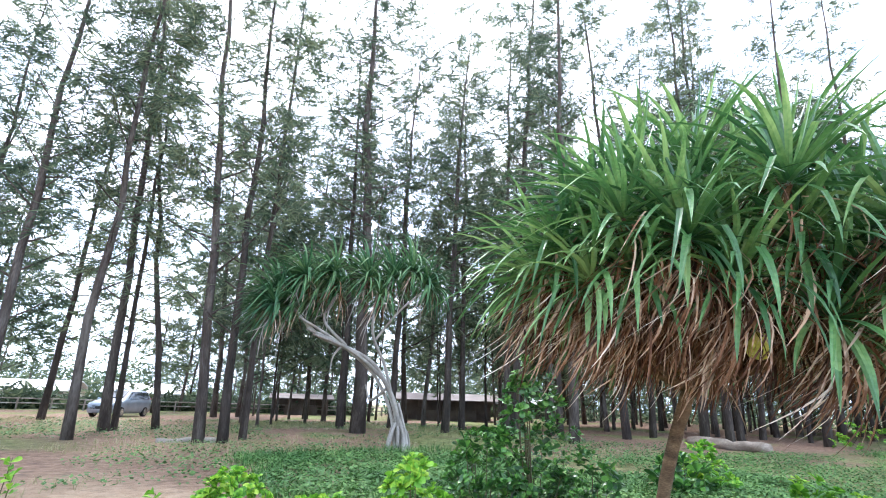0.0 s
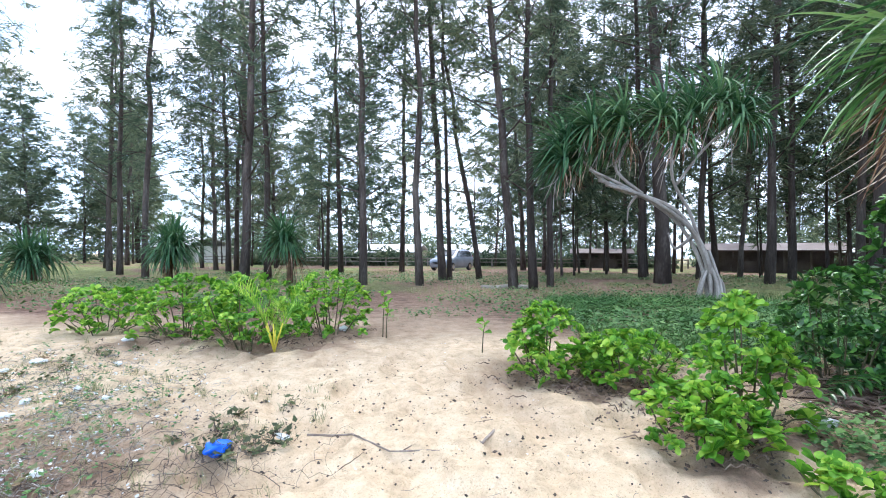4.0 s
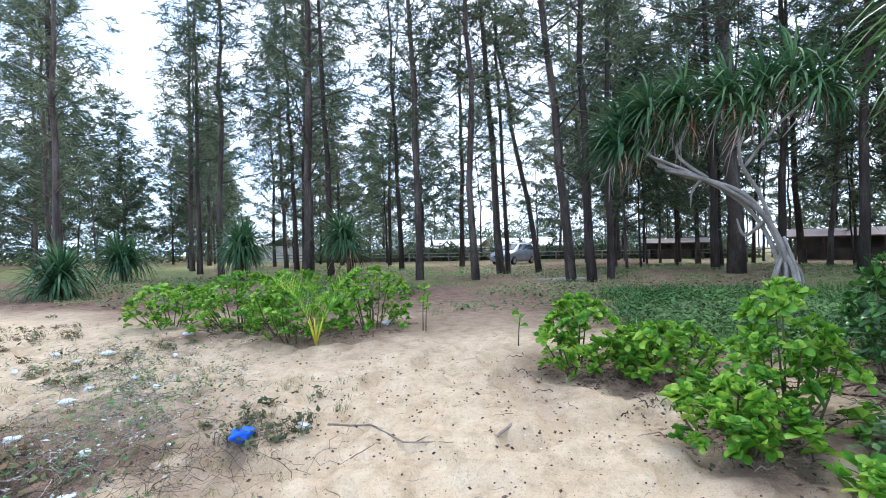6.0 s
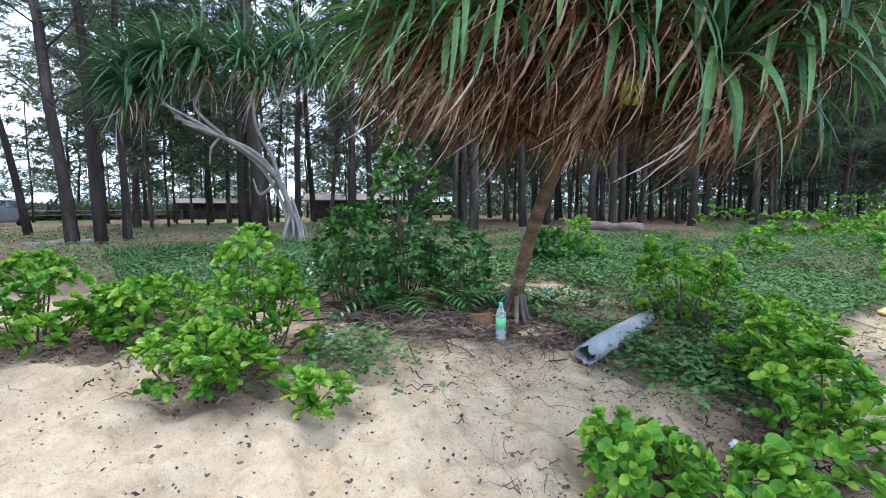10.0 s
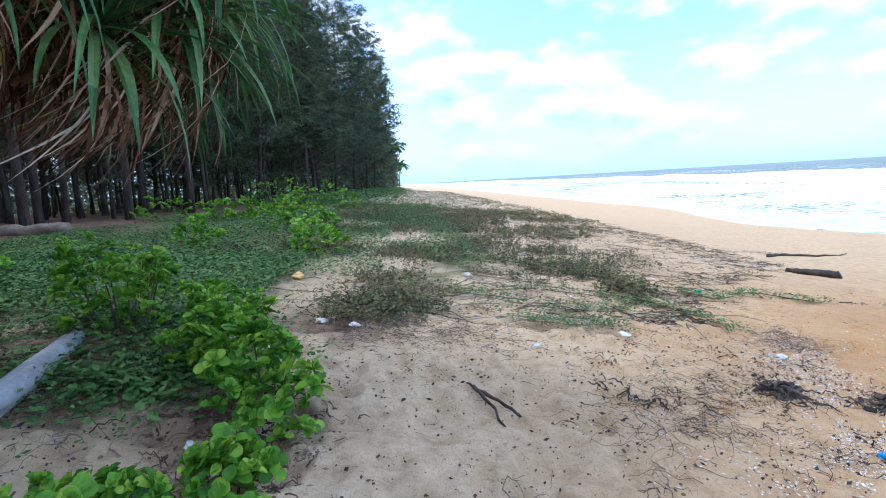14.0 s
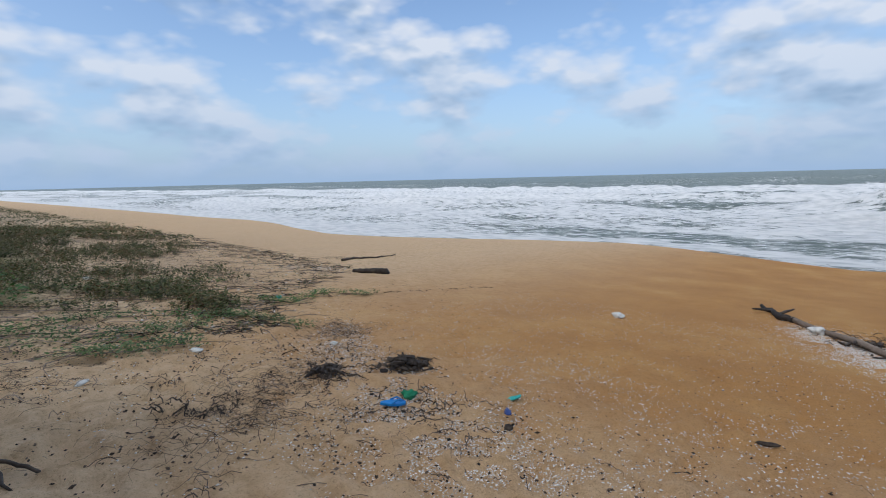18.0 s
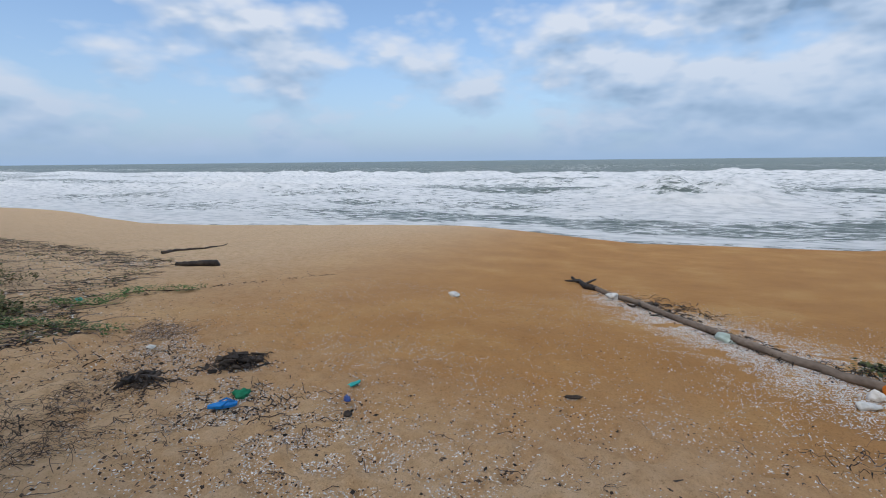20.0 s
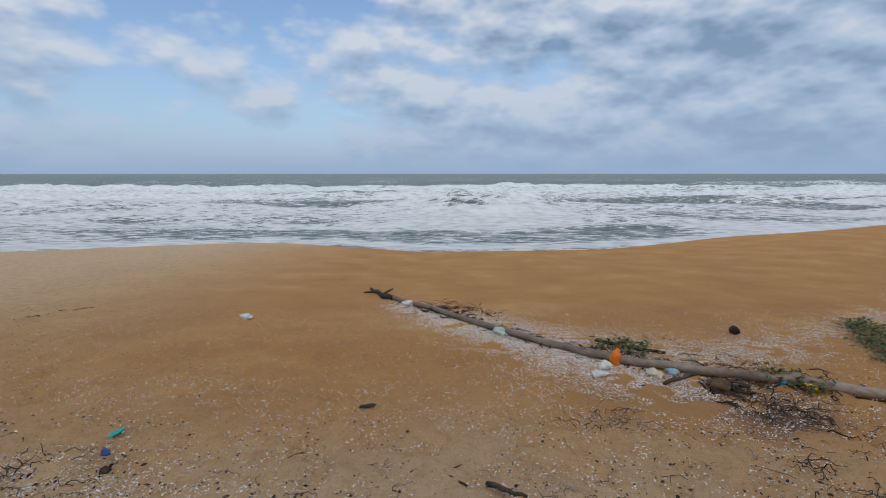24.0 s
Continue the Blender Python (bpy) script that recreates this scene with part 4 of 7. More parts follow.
def leaning_pandanus():
    root = thing("pandanus_tree", (0, 0, 0), "leaning screw pine with bare grey limbs and two leafy heads", "tree")
    bx, by = -12.8, 4.75
    zb = gz1(bx, by)
    r = random.Random(9)
    for i in range(9):
        g = i * 0.7
        L = r.uniform(0.18, 0.45)
        put("prop_root", mesh_of("prop_root", *limb([(bx, by - 0.1, zb + r.uniform(0.7, 1.3)), (bx + math.cos(g) * L * 0.7, by + math.sin(g) * L * 0.7, zb + 0.45), (bx + math.cos(g) * L, by + math.sin(g) * L, zb - 0.06)], 0.04, 0.05, 6), GREYWOOD, True), root)
    put("trunk", mesh_of("trunk", *limb([(bx, by, zb - 0.05), (-12.83, 4.55, 1.75), (-13.0, 4.0, 2.8), (-13.2, 3.1, 3.3), (-13.45, 2.15, 3.7)], 0.075, 0.04, 8), GREYWOOD, True), root)
    for pts, a, b in (([(-12.95, 4.2, 2.5), (-13.2, 3.4, 3.15), (-13.5, 2.5, 3.55), (-13.6, 1.7, 4.3)], 0.07, 0.04), ([(-12.85, 4.5, 1.9), (-12.92, 4.25, 2.8), (-12.97, 3.85, 3.7), (-12.9, 3.9, 4.9)], 0.05, 0.035),
                      ([(-12.95, 3.95, 3.5), (-12.75, 4.5, 4.3), (-12.5, 5.1, 4.9)], 0.035, 0.025), ([(-13.2, 3.1, 3.3), (-13.3, 2.9, 3.0), (-13.3, 2.85, 2.6)], 0.04, 0.012),
                      ([(-12.9, 4.3, 2.2), (-13.05, 3.95, 1.9), (-13.1, 3.8, 2.3)], 0.05, 0.02), ([(-13.2, 3.2, 3.3), (-13.5, 2.6, 4.0), (-13.4, 2.9, 4.7)], 0.045, 0.03), ([(-12.75, 4.85, 0.6), (-12.75, 4.5, 1.9), (-12.9, 4.05, 2.6), (-13.0, 3.2, 3.2), (-13.3, 2.3, 3.55)], 0.07, 0.035), ([(-12.95, 4.7, 0.6), (-12.95, 4.5, 1.6), (-13.15, 4.0, 2.6), (-13.35, 3.0, 3.4), (-13.5, 1.9, 4.0)], 0.06, 0.035)):
        put("limb", mesh_of("limb", *limb(pts, a, b, 6, 0, len(pts)), GREYWOOD, True), root)
    for i, (x, y, z) in enumerate(((-13.55, 1.75, 4.35), (-13.45, 2.3, 4.75), (-13.6, 1.3, 4.7), (-13.4, 2.9, 4.85), (-12.9, 4.3, 5.3), (-12.5, 5.2, 5.1), (-12.95, 3.6, 5.2), (-12.7, 4.8, 5.5), (-13.2, 1.9, 5.1), (-13.2, 2.7, 5.3), (-13.1, 1.2, 4.2), (-13.0, 4.0, 4.7))):
        for k in range(4):
            a = r.uniform(-0.5, 0.5)
            put("dead_stem", mesh_of("dead_stem", *limb([(x, y, z - 0.1), (x + a * 0.5, y - 0.2, z - r.uniform(0.4, 0.7)), (x + a, y - r.uniform(0.1, 0.7), z - r.uniform(0.8, 1.5))], 0.018, 0.006, 5), GREYWOOD, True), root)
        rosette(root, (x, y, z), (x + 13.0, (y - 3.6) * 0.8 - 0.3, 0.7), 84, 1.15, 0.07, PANDB, 500 + i, 10, 1.0, sag=1.4)
        put("dry_leaf_skirt", skirt((x, y, z), (0, 0, 1), 16, 0.9, 600 + i, 1.0).mesh("dry_leaf_skirt", DEADLEAF), root, "hanging dry leaves")


leaning_pandanus()


def small_pandanus(x, y, trunk, seed, n=3, length=0.95):
    z = gz1(x, y)
    root = thing("pandanus_bush", (x, y, z), "young dark green screw pine with spiky strap leaves", "bush", "young screw pines")
    r = random.Random(seed)
    put("trunk", mesh_of("trunk", *limb([(0, 0, -0.06), (0.05, 0.02, trunk * 0.6), (0.03, 0.04, trunk)], 0.12, 0.09, 8, 0.06, seed), PTRUNK, True), root)
    for i in range(n):
        c = Vector((r.uniform(-0.3, 0.3), r.uniform(-0.3, 0.3), trunk + r.uniform(0.0, 0.45)))
        rosette(root, c, (c.x, c.y, 0.7), 80, length, 0.07, PANDB, seed + i, 14, 0.12)
    put("dry_leaf_skirt", skirt((0, 0, trunk), (0, 0, 1), 40, trunk * 0.9 + 0.25, seed + 70, 0.1).mesh("dry_leaf_skirt", DEADLEAF), root, "dry brown hanging leaves")


small_pandanus(-9.6, -12.1, 0.25, 710, 3, 1.15)
small_pandanus(-15.3, -16.1, 0.6, 720, 4, 1.25)
small_pandanus(-16.9, -12.3, 1.0, 730, 5, 1.35)
small_pandanus(-16.9, -7.75, 1.3, 740, 4, 1.2)


# ---------------------------------------------------------------- shrubs
def leaf_cluster(seed, count, length, width, cup=0.5):
    """A whorl of blunt, spoon-shaped leaves round a shoot tip."""
    r = random.Random(seed)
    pile = Pile()
    for i in range(count):
        g = i * 2.4 + r.uniform(-0.3, 0.3)
        s = (i + 0.5) / count
        el = 1.25 - 1.15 * s + r.uniform(-0.2, 0.2)
        d = Vector((math.cos(g) * math.cos(el), math.sin(g) * math.cos(el), math.sin(el)))
        side = d.cross(Vector((0, 0, 1))).normalized()
        upv = side.cross(d)
        L = length * r.uniform(0.75, 1.15) * (0.65 + 0.5 * s)
        vs, fs = [], []
        for k, (t, w) in enumerate(((0.0, 0.1), (0.35, 0.55), (0.7, 1.0), (0.92, 0.72), (1.0, 0.25))):
            p = d * L * t + Vector((0, 0, -0.22 * L * t * t)) + upv * 0.0
            hw = width * w * 0.5
            lift = upv * (hw * cup)
            vs += [p - side * hw + lift, p, p + side * hw + lift]
        for k in range(4):
            a = k * 3
            fs += [(a, a + 1, a + 4, a + 3), (a + 1, a + 2, a + 5, a + 4)]
        pile.add(vs, fs)
    return pile


CLUSTERS = [leaf_cluster(40 + i, 11, 0.088, 0.06).mesh("shoot", CABBAGE, True) for i in range(5)]
DARKS = [leaf_cluster(60 + i, 9, 0.16, 0.085, 0.25).mesh("shoot", DARKLEAF, True) for i in range(5)]


def shrub(name, label, x, y, rx, ry, h, clusters, meshes, seed, turn=0.0, size=1.0, group="beach shrubs"):
    """Stems that fork from the sand, each ending in leaf clusters that fill an uneven mound."""
    z = gz1(x, y)
    root = thing(name, (x, y, z), label, "shrub", group)
    r = random.Random(seed)
    ct, st = math.cos(radians(turn)), math.sin(radians(turn))
    stems = Pile()
    for i in range(clusters):
        g, q = r.uniform(0, 6.283), math.sqrt(r.random())
        lump = 0.72 + 0.5 * value_noise(np.array(g * 1.3 + seed), np.array(q * 2.0), seed)
        lx, ly = rx * q * math.cos(g) * lump, ry * q * math.sin(g) * lump
        px, py = lx * ct - ly * st, lx * st + ly * ct
        ground_z = gz1(x + px, y + py) - z
        top = h * (1 - 0.55 * q * q) * float(0.62 + 0.6 * value_noise(np.array(px * 2.1 + seed), np.array(py * 2.1), seed + 3))
        pz = ground_z + top * (r.uniform(0.06, 1.0) if i % 3 else 1.0) + 0.02
        if i % 10 == 0:
            f = (px * 0.45, py * 0.45, gz1(x + px * 0.45, y + py * 0.45) - z - 0.04)
            stems.add(*tube(bend([f, (px * 0.75, py * 0.75, pz * 0.5), (px, py, pz)], 0.02, i), [0.009, 0.007, 0.004], 5, False))
        m = Matrix.Translation((px, py, pz)) @ pose(0, 0, 0, r.uniform(-48, 48), r.uniform(-48, 48), r.uniform(0, 360)) @ Matrix.Diagonal((size * r.uniform(0.6, 1.35),) * 2 + (size * r.uniform(0.7, 1.35), 1))
        put("shoot", meshes[r.randrange(len(meshes))], root, at=m)
    put("stem_work", stems.mesh("stem_work", STEM), root)["kind"] = "stuff"
    return root


LIGHT = "bright green beach cabbage shrub with glossy spoon-shaped leaves"
for i, (x, y, rx, ry, h, n, tn) in enumerate([(-6.3, -4.6, 0.8, 0.65, 0.8, 70, 0), (-5.8, -3.5, 0.7, 0.65, 0.82, 70, 0), (-6.6, -2.75, 0.62, 0.62, 0.78, 60, 0), (-6.4, -5.9, 0.8, 0.7, 0.72, 60, 0),
                                              (-4.85, -0.05, 0.45, 0.4, 0.6, 54, 0), (-4.65, 0.65, 0.6, 0.45, 0.5, 55, 0), (-3.4, 0.85, 0.36, 0.34, 0.4, 42, 30), (-3.85, 1.3, 0.36, 0.42, 0.78, 52, 30),
                                              (-2.8, 1.3, 0.22, 0.16, 0.17, 11, 20), (-1.35, 2.35, 0.36, 0.25, 0.34, 32, 20), (-1.0, 2.75, 0.2, 0.25, 0.26, 18, 0), (-1.05, 3.55, 0.33, 0.46, 0.52, 46, 20),
                                              (-1.55, 4.15, 0.33, 0.38, 0.6, 40, 0), (-2.6, 4.95, 0.5, 0.5, 0.95, 64, 0), (-1.9, 5.5, 0.45, 0.4, 0.5, 44, 0)]):
    shrub("beach_shrub", LIGHT, x, y, rx, ry, h, int(n * 2.4), CLUSTERS, 900 + i, tn, 0.86)
for i, (x, y, rx, ry, h, n) in enumerate([(-4.15, 10.5, 0.45, 0.45, 0.5, 40), (-6.3, 19.5, 1.6, 1.2, 0.8, 60), (-1.9, 10.6, 0.6, 0.7, 0.7, 50), (-4.2, 25.5, 2.2, 2.0, 1.2, 80), (-3.2, 15.0, 1.2, 1.3, 0.8, 60), (-5.6, 7.0, 0.55, 0.5, 0.7, 40), (-10.5, 24, 2.0, 1.5, 1.0, 50), (-8.0, 33, 2.5, 2.5, 1.8, 70)]):
    shrub("beach_shrub", LIGHT, x, y, rx, ry, h, int(n * 1.3), CLUSTERS, 940 + i, 0, 1.6 if y > 12 else 1.2)
shrub("dark_bush", "tall leafy bush with pale top shoots beside the screw pine", -4.75, 3.1, 0.5, 0.42, 1.75, 190, DARKS, 960, 30, 0.58, "dark bushes")
shrub("dark_bush", "dense dark green broad-leaved bush beside the screw pine", -4.8, 2.5, 0.5, 0.45, 1.15, 150, DARKS, 963, 10, 0.62, "dark bushes")
shrub("dark_bush", "low dark green bush at the foot of taller bushes", -4.4, 3.55, 0.45, 0.4, 0.75, 90, DARKS, 964, 30, 0.6, "dark bushes")


def fern(x, y, seed, fronds=15, reach=0.62):
    """Arching fronds with two rows of leaflets from one crown."""
    root = thing("fern_clump", on_all([(x, y)])[0], "dark green fern clump with arching fronds on the sand edge", "fern", "ferns")
    r = random.Random(seed)
    for i in range(fronds):
        g, up = i * 2.4 + r.uniform(-0.3, 0.3), r.uniform(0.35, 1.5)
        out, L = Vector((math.cos(g), math.sin(g), 0)), reach * r.uniform(0.7, 1.25)
        p, d = Vector((0, 0, 0)), (out + Vector((0, 0, up))).normalized()
        pts = [p]
        for k in range(10):
            d = (d + Vector((0, 0, -0.17))).normalized()
            pts.append(pts[-1] + d * L / 10)
        pile = Pile().add(*tube(pts, [0.006 - 0.0005 * k for k in range(11)], 4, False))
        for k in range(2, 11):
            dd = (pts[k] - pts[k - 1]).normalized()
            sd = dd.cross(Vector((0, 0, 1))).normalized()
            for sgn in (-1, 1):
                pile.add(*strap(pts[k], sd * sgn + dd * 0.55, 0.17 * math.sin(math.pi * (k - 0.5) / 11) + 0.03, 0.034, 0.5, (0, 0, 0), k, 3))
        put("frond", pile.mesh("frond", DARKLEAF), root)


for k, (x, y) in enumerate(((-4.2, 3.2), (-4.35, 2.75), (-4.0, 3.7))):
    fern(x, y, 980 + k)
shrub("dark_bush", "small broad-leaved bush at the grove edge", -5.4, 6.4, 0.5, 0.5, 0.6, 50, DARKS, 962, 0, 1.0, "dark bushes")


# ---------------------------------------------------------------- parked car and buildings
def box(sx, sy, sz, bev=0.02, at=(0, 0, 0)):
    b = bmesh.new()
    bmesh.ops.create_cube(b, size=1)
    bmesh.ops.scale(b, vec=(sx, sy, sz), verts=b.verts)
    if bev:
        bmesh.ops.bevel(b, geom=b.edges[:], offset=bev, segments=2, affect="EDGES")
    bmesh.ops.translate(b, vec=at, verts=b.verts)
    return b


def bm_mesh(name, b, mt, smooth_faces=False):
    me = bpy.data.meshes.new(name)
    b.to_mesh(me)
    b.free()
    me.materials.append(mt)
    if smooth_faces:
        me.polygons.foreach_set("use_smooth", [True] * len(me.polygons))
    return me


def solid(name, b, mt, parent, label="", at=None):
    return put(name, bm_mesh(name, b, mt), parent, label, at)


CARPAINT = material("silver grey car paint", [(0.27, 0.31, 0.37), (0.33, 0.375, 0.44), (0.38, 0.43, 0.5)], 2, 40, 0.25, 0, metal=0.2, spec=0.6)
GLASS = material("tinted car glass", [(0.015, 0.02, 0.025), (0.03, 0.036, 0.042)], 2, 9, 0.06, 0, spec=0.8)
RUBBER = material("tyre rubber", [(0.012, 0.012, 0.012), (0.03, 0.03, 0.03)], 9, 60, 0.85, 0.3, 0.004)
CHROME = material("bright metal", [(0.5, 0.5, 0.52), (0.7, 0.7, 0.72)], 9, 60, 0.25, 0, metal=0.9)
LAMPGLASS = material("headlamp glass", [(0.55, 0.58, 0.6), (0.75, 0.78, 0.8)], 9, 60, 0.1, 0, spec=0.8)
BLACK = material("black plastic trim", [(0.012, 0.012, 0.014), (0.03, 0.03, 0.032)], 9, 60, 0.5, 0.1, 0.003)


def car():
    x, y = -37.5, -3.9
    root = thing("parked_car", (x, y, gz1(x, y)), "silver-grey compact people carrier parked under the trees", "car")
    root.rotation_euler = (0, 0, radians(-24))
    # sections along the length: x, half width, floor, belt, roof, roof half width
    secs = [(2.1, 0.62, 0.38, 0.62, 0.66, 0.55), (1.98, 0.76, 0.24, 0.78, 0.84, 0.68), (1.3, 0.83, 0.22, 0.92, 0.98, 0.72), (0.95, 0.84, 0.22, 0.97, 1.08, 0.68), (0.1, 0.84, 0.22, 1.0, 1.55, 0.6),
            (-0.9, 0.84, 0.22, 1.02, 1.62, 0.6), (-1.75, 0.83, 0.24, 1.04, 1.56, 0.58), (-2.02, 0.8, 0.28, 1.02, 1.2, 0.6), (-2.1, 0.72, 0.4, 0.9, 0.95, 0.6)]
    vs, fs = [], []
    for sx, hw, fl, be, ro, rw in secs:
        ring = [(-hw * 0.9, fl), (-hw, fl + 0.18), (-hw, be - 0.15), (-hw * 0.97, be), (-rw, ro - 0.05), (-rw * 0.82, ro), (rw * 0.82, ro), (rw, ro - 0.05), (hw * 0.97, be), (hw, be - 0.15), (hw, fl + 0.18), (hw * 0.9, fl)]
        vs += [Vector((sx, a, b)) for a, b in ring]
    n = 12
    for i in range(len(secs) - 1):
        for k in range(n):
            a, b = i * n + k, i * n + (k + 1) % n
            fs.append((a, a + n, b + n, b))
    fs += [tuple(range(n)), tuple(reversed(range((len(secs) - 1) * n, len(secs) * n)))]
    put("body", mesh_of("body", vs, fs, CARPAINT, True), root)

    def pane(name, pts):
        nrm = (Vector(pts[1]) - Vector(pts[0])).cross(Vector(pts[2]) - Vector(pts[0])).normalized()
        c = sum((Vector(p) for p in pts), Vector()) / len(pts)
        if nrm.dot(c - Vector((-0.4, 0, 0.9))) < 0:
            nrm = -nrm
        k = len(pts)
        a = [Vector(p) + nrm * 0.05 for p in pts] + [Vector(p) - nrm * 0.02 for p in pts]
        f = [tuple(range(k)), tuple(reversed(range(k, 2 * k)))] + [(i, (i + 1) % k, (i + 1) % k + k, i + k) for i in range(k)]
        put(name, mesh_of(name, a, f, GLASS), root, "dark tinted glass")

    pane("windscreen", [(0.92, -0.6, 1.1), (0.92, 0.6, 1.1), (0.18, 0.5, 1.5), (0.18, -0.5, 1.5)])
    pane("rear_window", [(-1.8, -0.5, 1.5), (-1.8, 0.5, 1.5), (-2.02, 0.6, 1.15), (-2.02, -0.6, 1.15)])
    for s in (-1, 1):
        for x0, x1 in ((0.75, 0.0), (-0.06, -0.85), (-0.92, -1.65)):
            z1 = np.interp(x0, (0, 0.95), (1.5, 1.15))
            pane("side_window", [(x0, s * 0.81, 1.04), (x1, s * 0.81, 1.06), (x1 if x1 > -1.5 else -1.6, s * 0.64, 1.47), (min(x0, 0.15), s * 0.64, 1.45)])
        solid("wing_mirror", box(0.14, 0.2, 0.14, 0.04, (0.72, s * 0.95, 1.05)), CARPAINT, root)
        solid("headlight", box(0.3, 0.26, 0.16, 0.05, (1.86, s * 0.6, 0.76)), LAMPGLASS, root)
        solid("tail_light", box(0.08, 0.14, 0.42, 0.03, (-2.02, s * 0.7, 0.95)), plastic("red lamp plastic", (0.4, 0.02, 0.02), 0.2), root)
        for wx in (1.3, -1.35):
            b = bmesh.new()
            bmesh.ops.create_cone(b, cap_ends=True, segments=24, radius1=0.31, radius2=0.31, depth=0.2)
            bmesh.ops.bevel(b, geom=b.edges[:], offset=0.03, segments=2, affect="EDGES")
            w = put("wheel", bm_mesh("wheel", b, RUBBER), root, "black tyre on a bright rim", Matrix.Translation((wx, s * 0.76, 0.31)) @ pose(0, 0, 0, 90, 0, 0))
            b = bmesh.new()
            bmesh.ops.create_cone(b, cap_ends=True, segments=16, radius1=0.2, radius2=0.17, depth=0.23)
            put("rim", bm_mesh("rim", b, CHROME), w)
    solid("grille", box(0.06, 0.9, 0.1, 0.02, (2.07, 0, 0.62)), BLACK, root)
    solid("lower_intake", box(0.06, 1.1, 0.12, 0.02, (2.06, 0, 0.42)), BLACK, root)
    solid("number_plate", box(0.02, 0.46, 0.12, 0.008, (2.12, 0, 0.54)), BLACK, root)


car()

WALL = material("pale painted wall", [(0.5, 0.47, 0.42), (0.65, 0.62, 0.57), (0.74, 0.72, 0.68)], 0.7, 20, 0.85, 0.2)
ROOF = material("pale metal roof", [(0.6, 0.6, 0.6), (0.74, 0.73, 0.72), (0.82, 0.81, 0.8)], 0.5, 20, 0.5, 0.2)
DARKROOF = material("dull grey-brown roof", [(0.07, 0.05, 0.045), (0.13, 0.1, 0.09), (0.2, 0.17, 0.16)], 0.5, 20, 0.7, 0.2)
DARKWALL = material("dark boarded wall", [(0.06, 0.045, 0.04), (0.13, 0.1, 0.085), (0.2, 0.16, 0.13)], 1, 20, 0.85, 0.3)


def hut(name, label, x, y, turn, L, W, H, rise, wall_mt, roof_mt, doors=3, open_front=False):
    root = thing(name, (x, y, gz1(x, y)), label, "building", "buildings behind the grove")
    root.rotation_euler = (0, 0, radians(turn))
    if open_front:
        solid("wall", box(L, 0.15, H, 0, (0, W / 2, H / 2 - 0.05)), wall_mt, root)
        for i in range(doors + 1):
            solid("post", box(0.14, 0.14, H, 0.01, (-L / 2 + 0.1 + i * (L - 0.2) / doors, -W / 2, H / 2 - 0.05)), wall_mt, root)
        solid("counter", box(L * 0.6, 0.5, 0.9, 0.02, (0, -W / 2 + 0.6, 0.42)), wall_mt, root)
    else:
        solid("wall", box(L, W, H + 0.1, 0, (0, 0, H / 2 - 0.05)), wall_mt, root)
        for i in range(doors):
            px = -L / 2 + (i + 0.5) * L / doors
            w = solid("window", box(L / doors * 0.4, 0.1, H * 0.4, 0.01, (px, -W / 2 - 0.02, H * 0.55)), GLASS, root)
            solid("window_frame", box(L / doors * 0.46, 0.06, 0.07, 0.005, (px, -W / 2 - 0.04, H * 0.33)), wall_mt, w)
    ov = 0.5
    for s in (-1, 1):
        pts = [(-L / 2 - ov, s * (W / 2 + ov), H - 0.1), (L / 2 + ov, s * (W / 2 + ov), H - 0.1), (L / 2 + ov, 0, H + rise), (-L / 2 - ov, 0, H + rise)]
        vs = [Vector(p) for p in pts] + [Vector(p) + Vector((0, 0, 0.09)) for p in pts]
        put("roof", mesh_of("roof", vs, [(3, 2, 1, 0), (4, 5, 6, 7), (0, 1, 5, 4), (1, 2, 6, 5), (2, 3, 7, 6), (3, 0, 4, 7)], roof_mt), root)


hut("bungalow", "low white bungalow with a pale metal roof behind the trees", -62, -13.5, 78, 7.0, 5, 1.6, 0.9, WALL, ROOF)
hut("bungalow", "low white bungalow with a pale metal roof behind the trees", -62, -4.0, 88, 6.5, 5, 1.6, 0.9, WALL, ROOF)
hut("bungalow", "long white house seen through the grove", -66, -44, 60, 12, 6, 2.2, 1.2, WALL, ROOF)
hut("beach_shed", "dark open-fronted wooden shed with a low rusty roof", -42.0, 21.0, 65, 8.5, 4, 1.75, 0.5, DARKWALL, DARKROOF, 5, True)
hut("beach_shed", "low food stall with a brown roof between the trees", -52.0, 10.0, 80, 5, 4, 1.5, 0.35, DARKWALL, DARKROOF, 4, True)
hut("beach_shed", "small shed far back under the trees", -58.0, 40.0, 55, 10, 4, 1.9, 0.6, DARKWALL, ROOF, 4, True)


def rail_fence():
    root = thing("rail_fence", (0, 0, 0), "low grey rail fence along the road behind the grove", "fence")
    pts = [(-53 + 2.2 * math.sin(i * 0.13), -34 + i * 2.2) for i in range(25)]
    for i, (x, y) in enumerate(pts):
        z = gz1(x, y)
        solid("post", box(0.12, 0.12, 1.0, 0.01, (x, y, z + 0.45)), GREYWOOD, root)
        if i:
            a, c = Vector((*pts[i - 1], gz1(*pts[i - 1]))), Vector((x, y, z))
            for h in (0.5, 0.85):
                put("rail", mesh_of("rail", *tube([a + Vector((0, 0, h)), c + Vector((0, 0, h))], [0.045, 0.045], 6), GREYWOOD), root)


rail_fence()


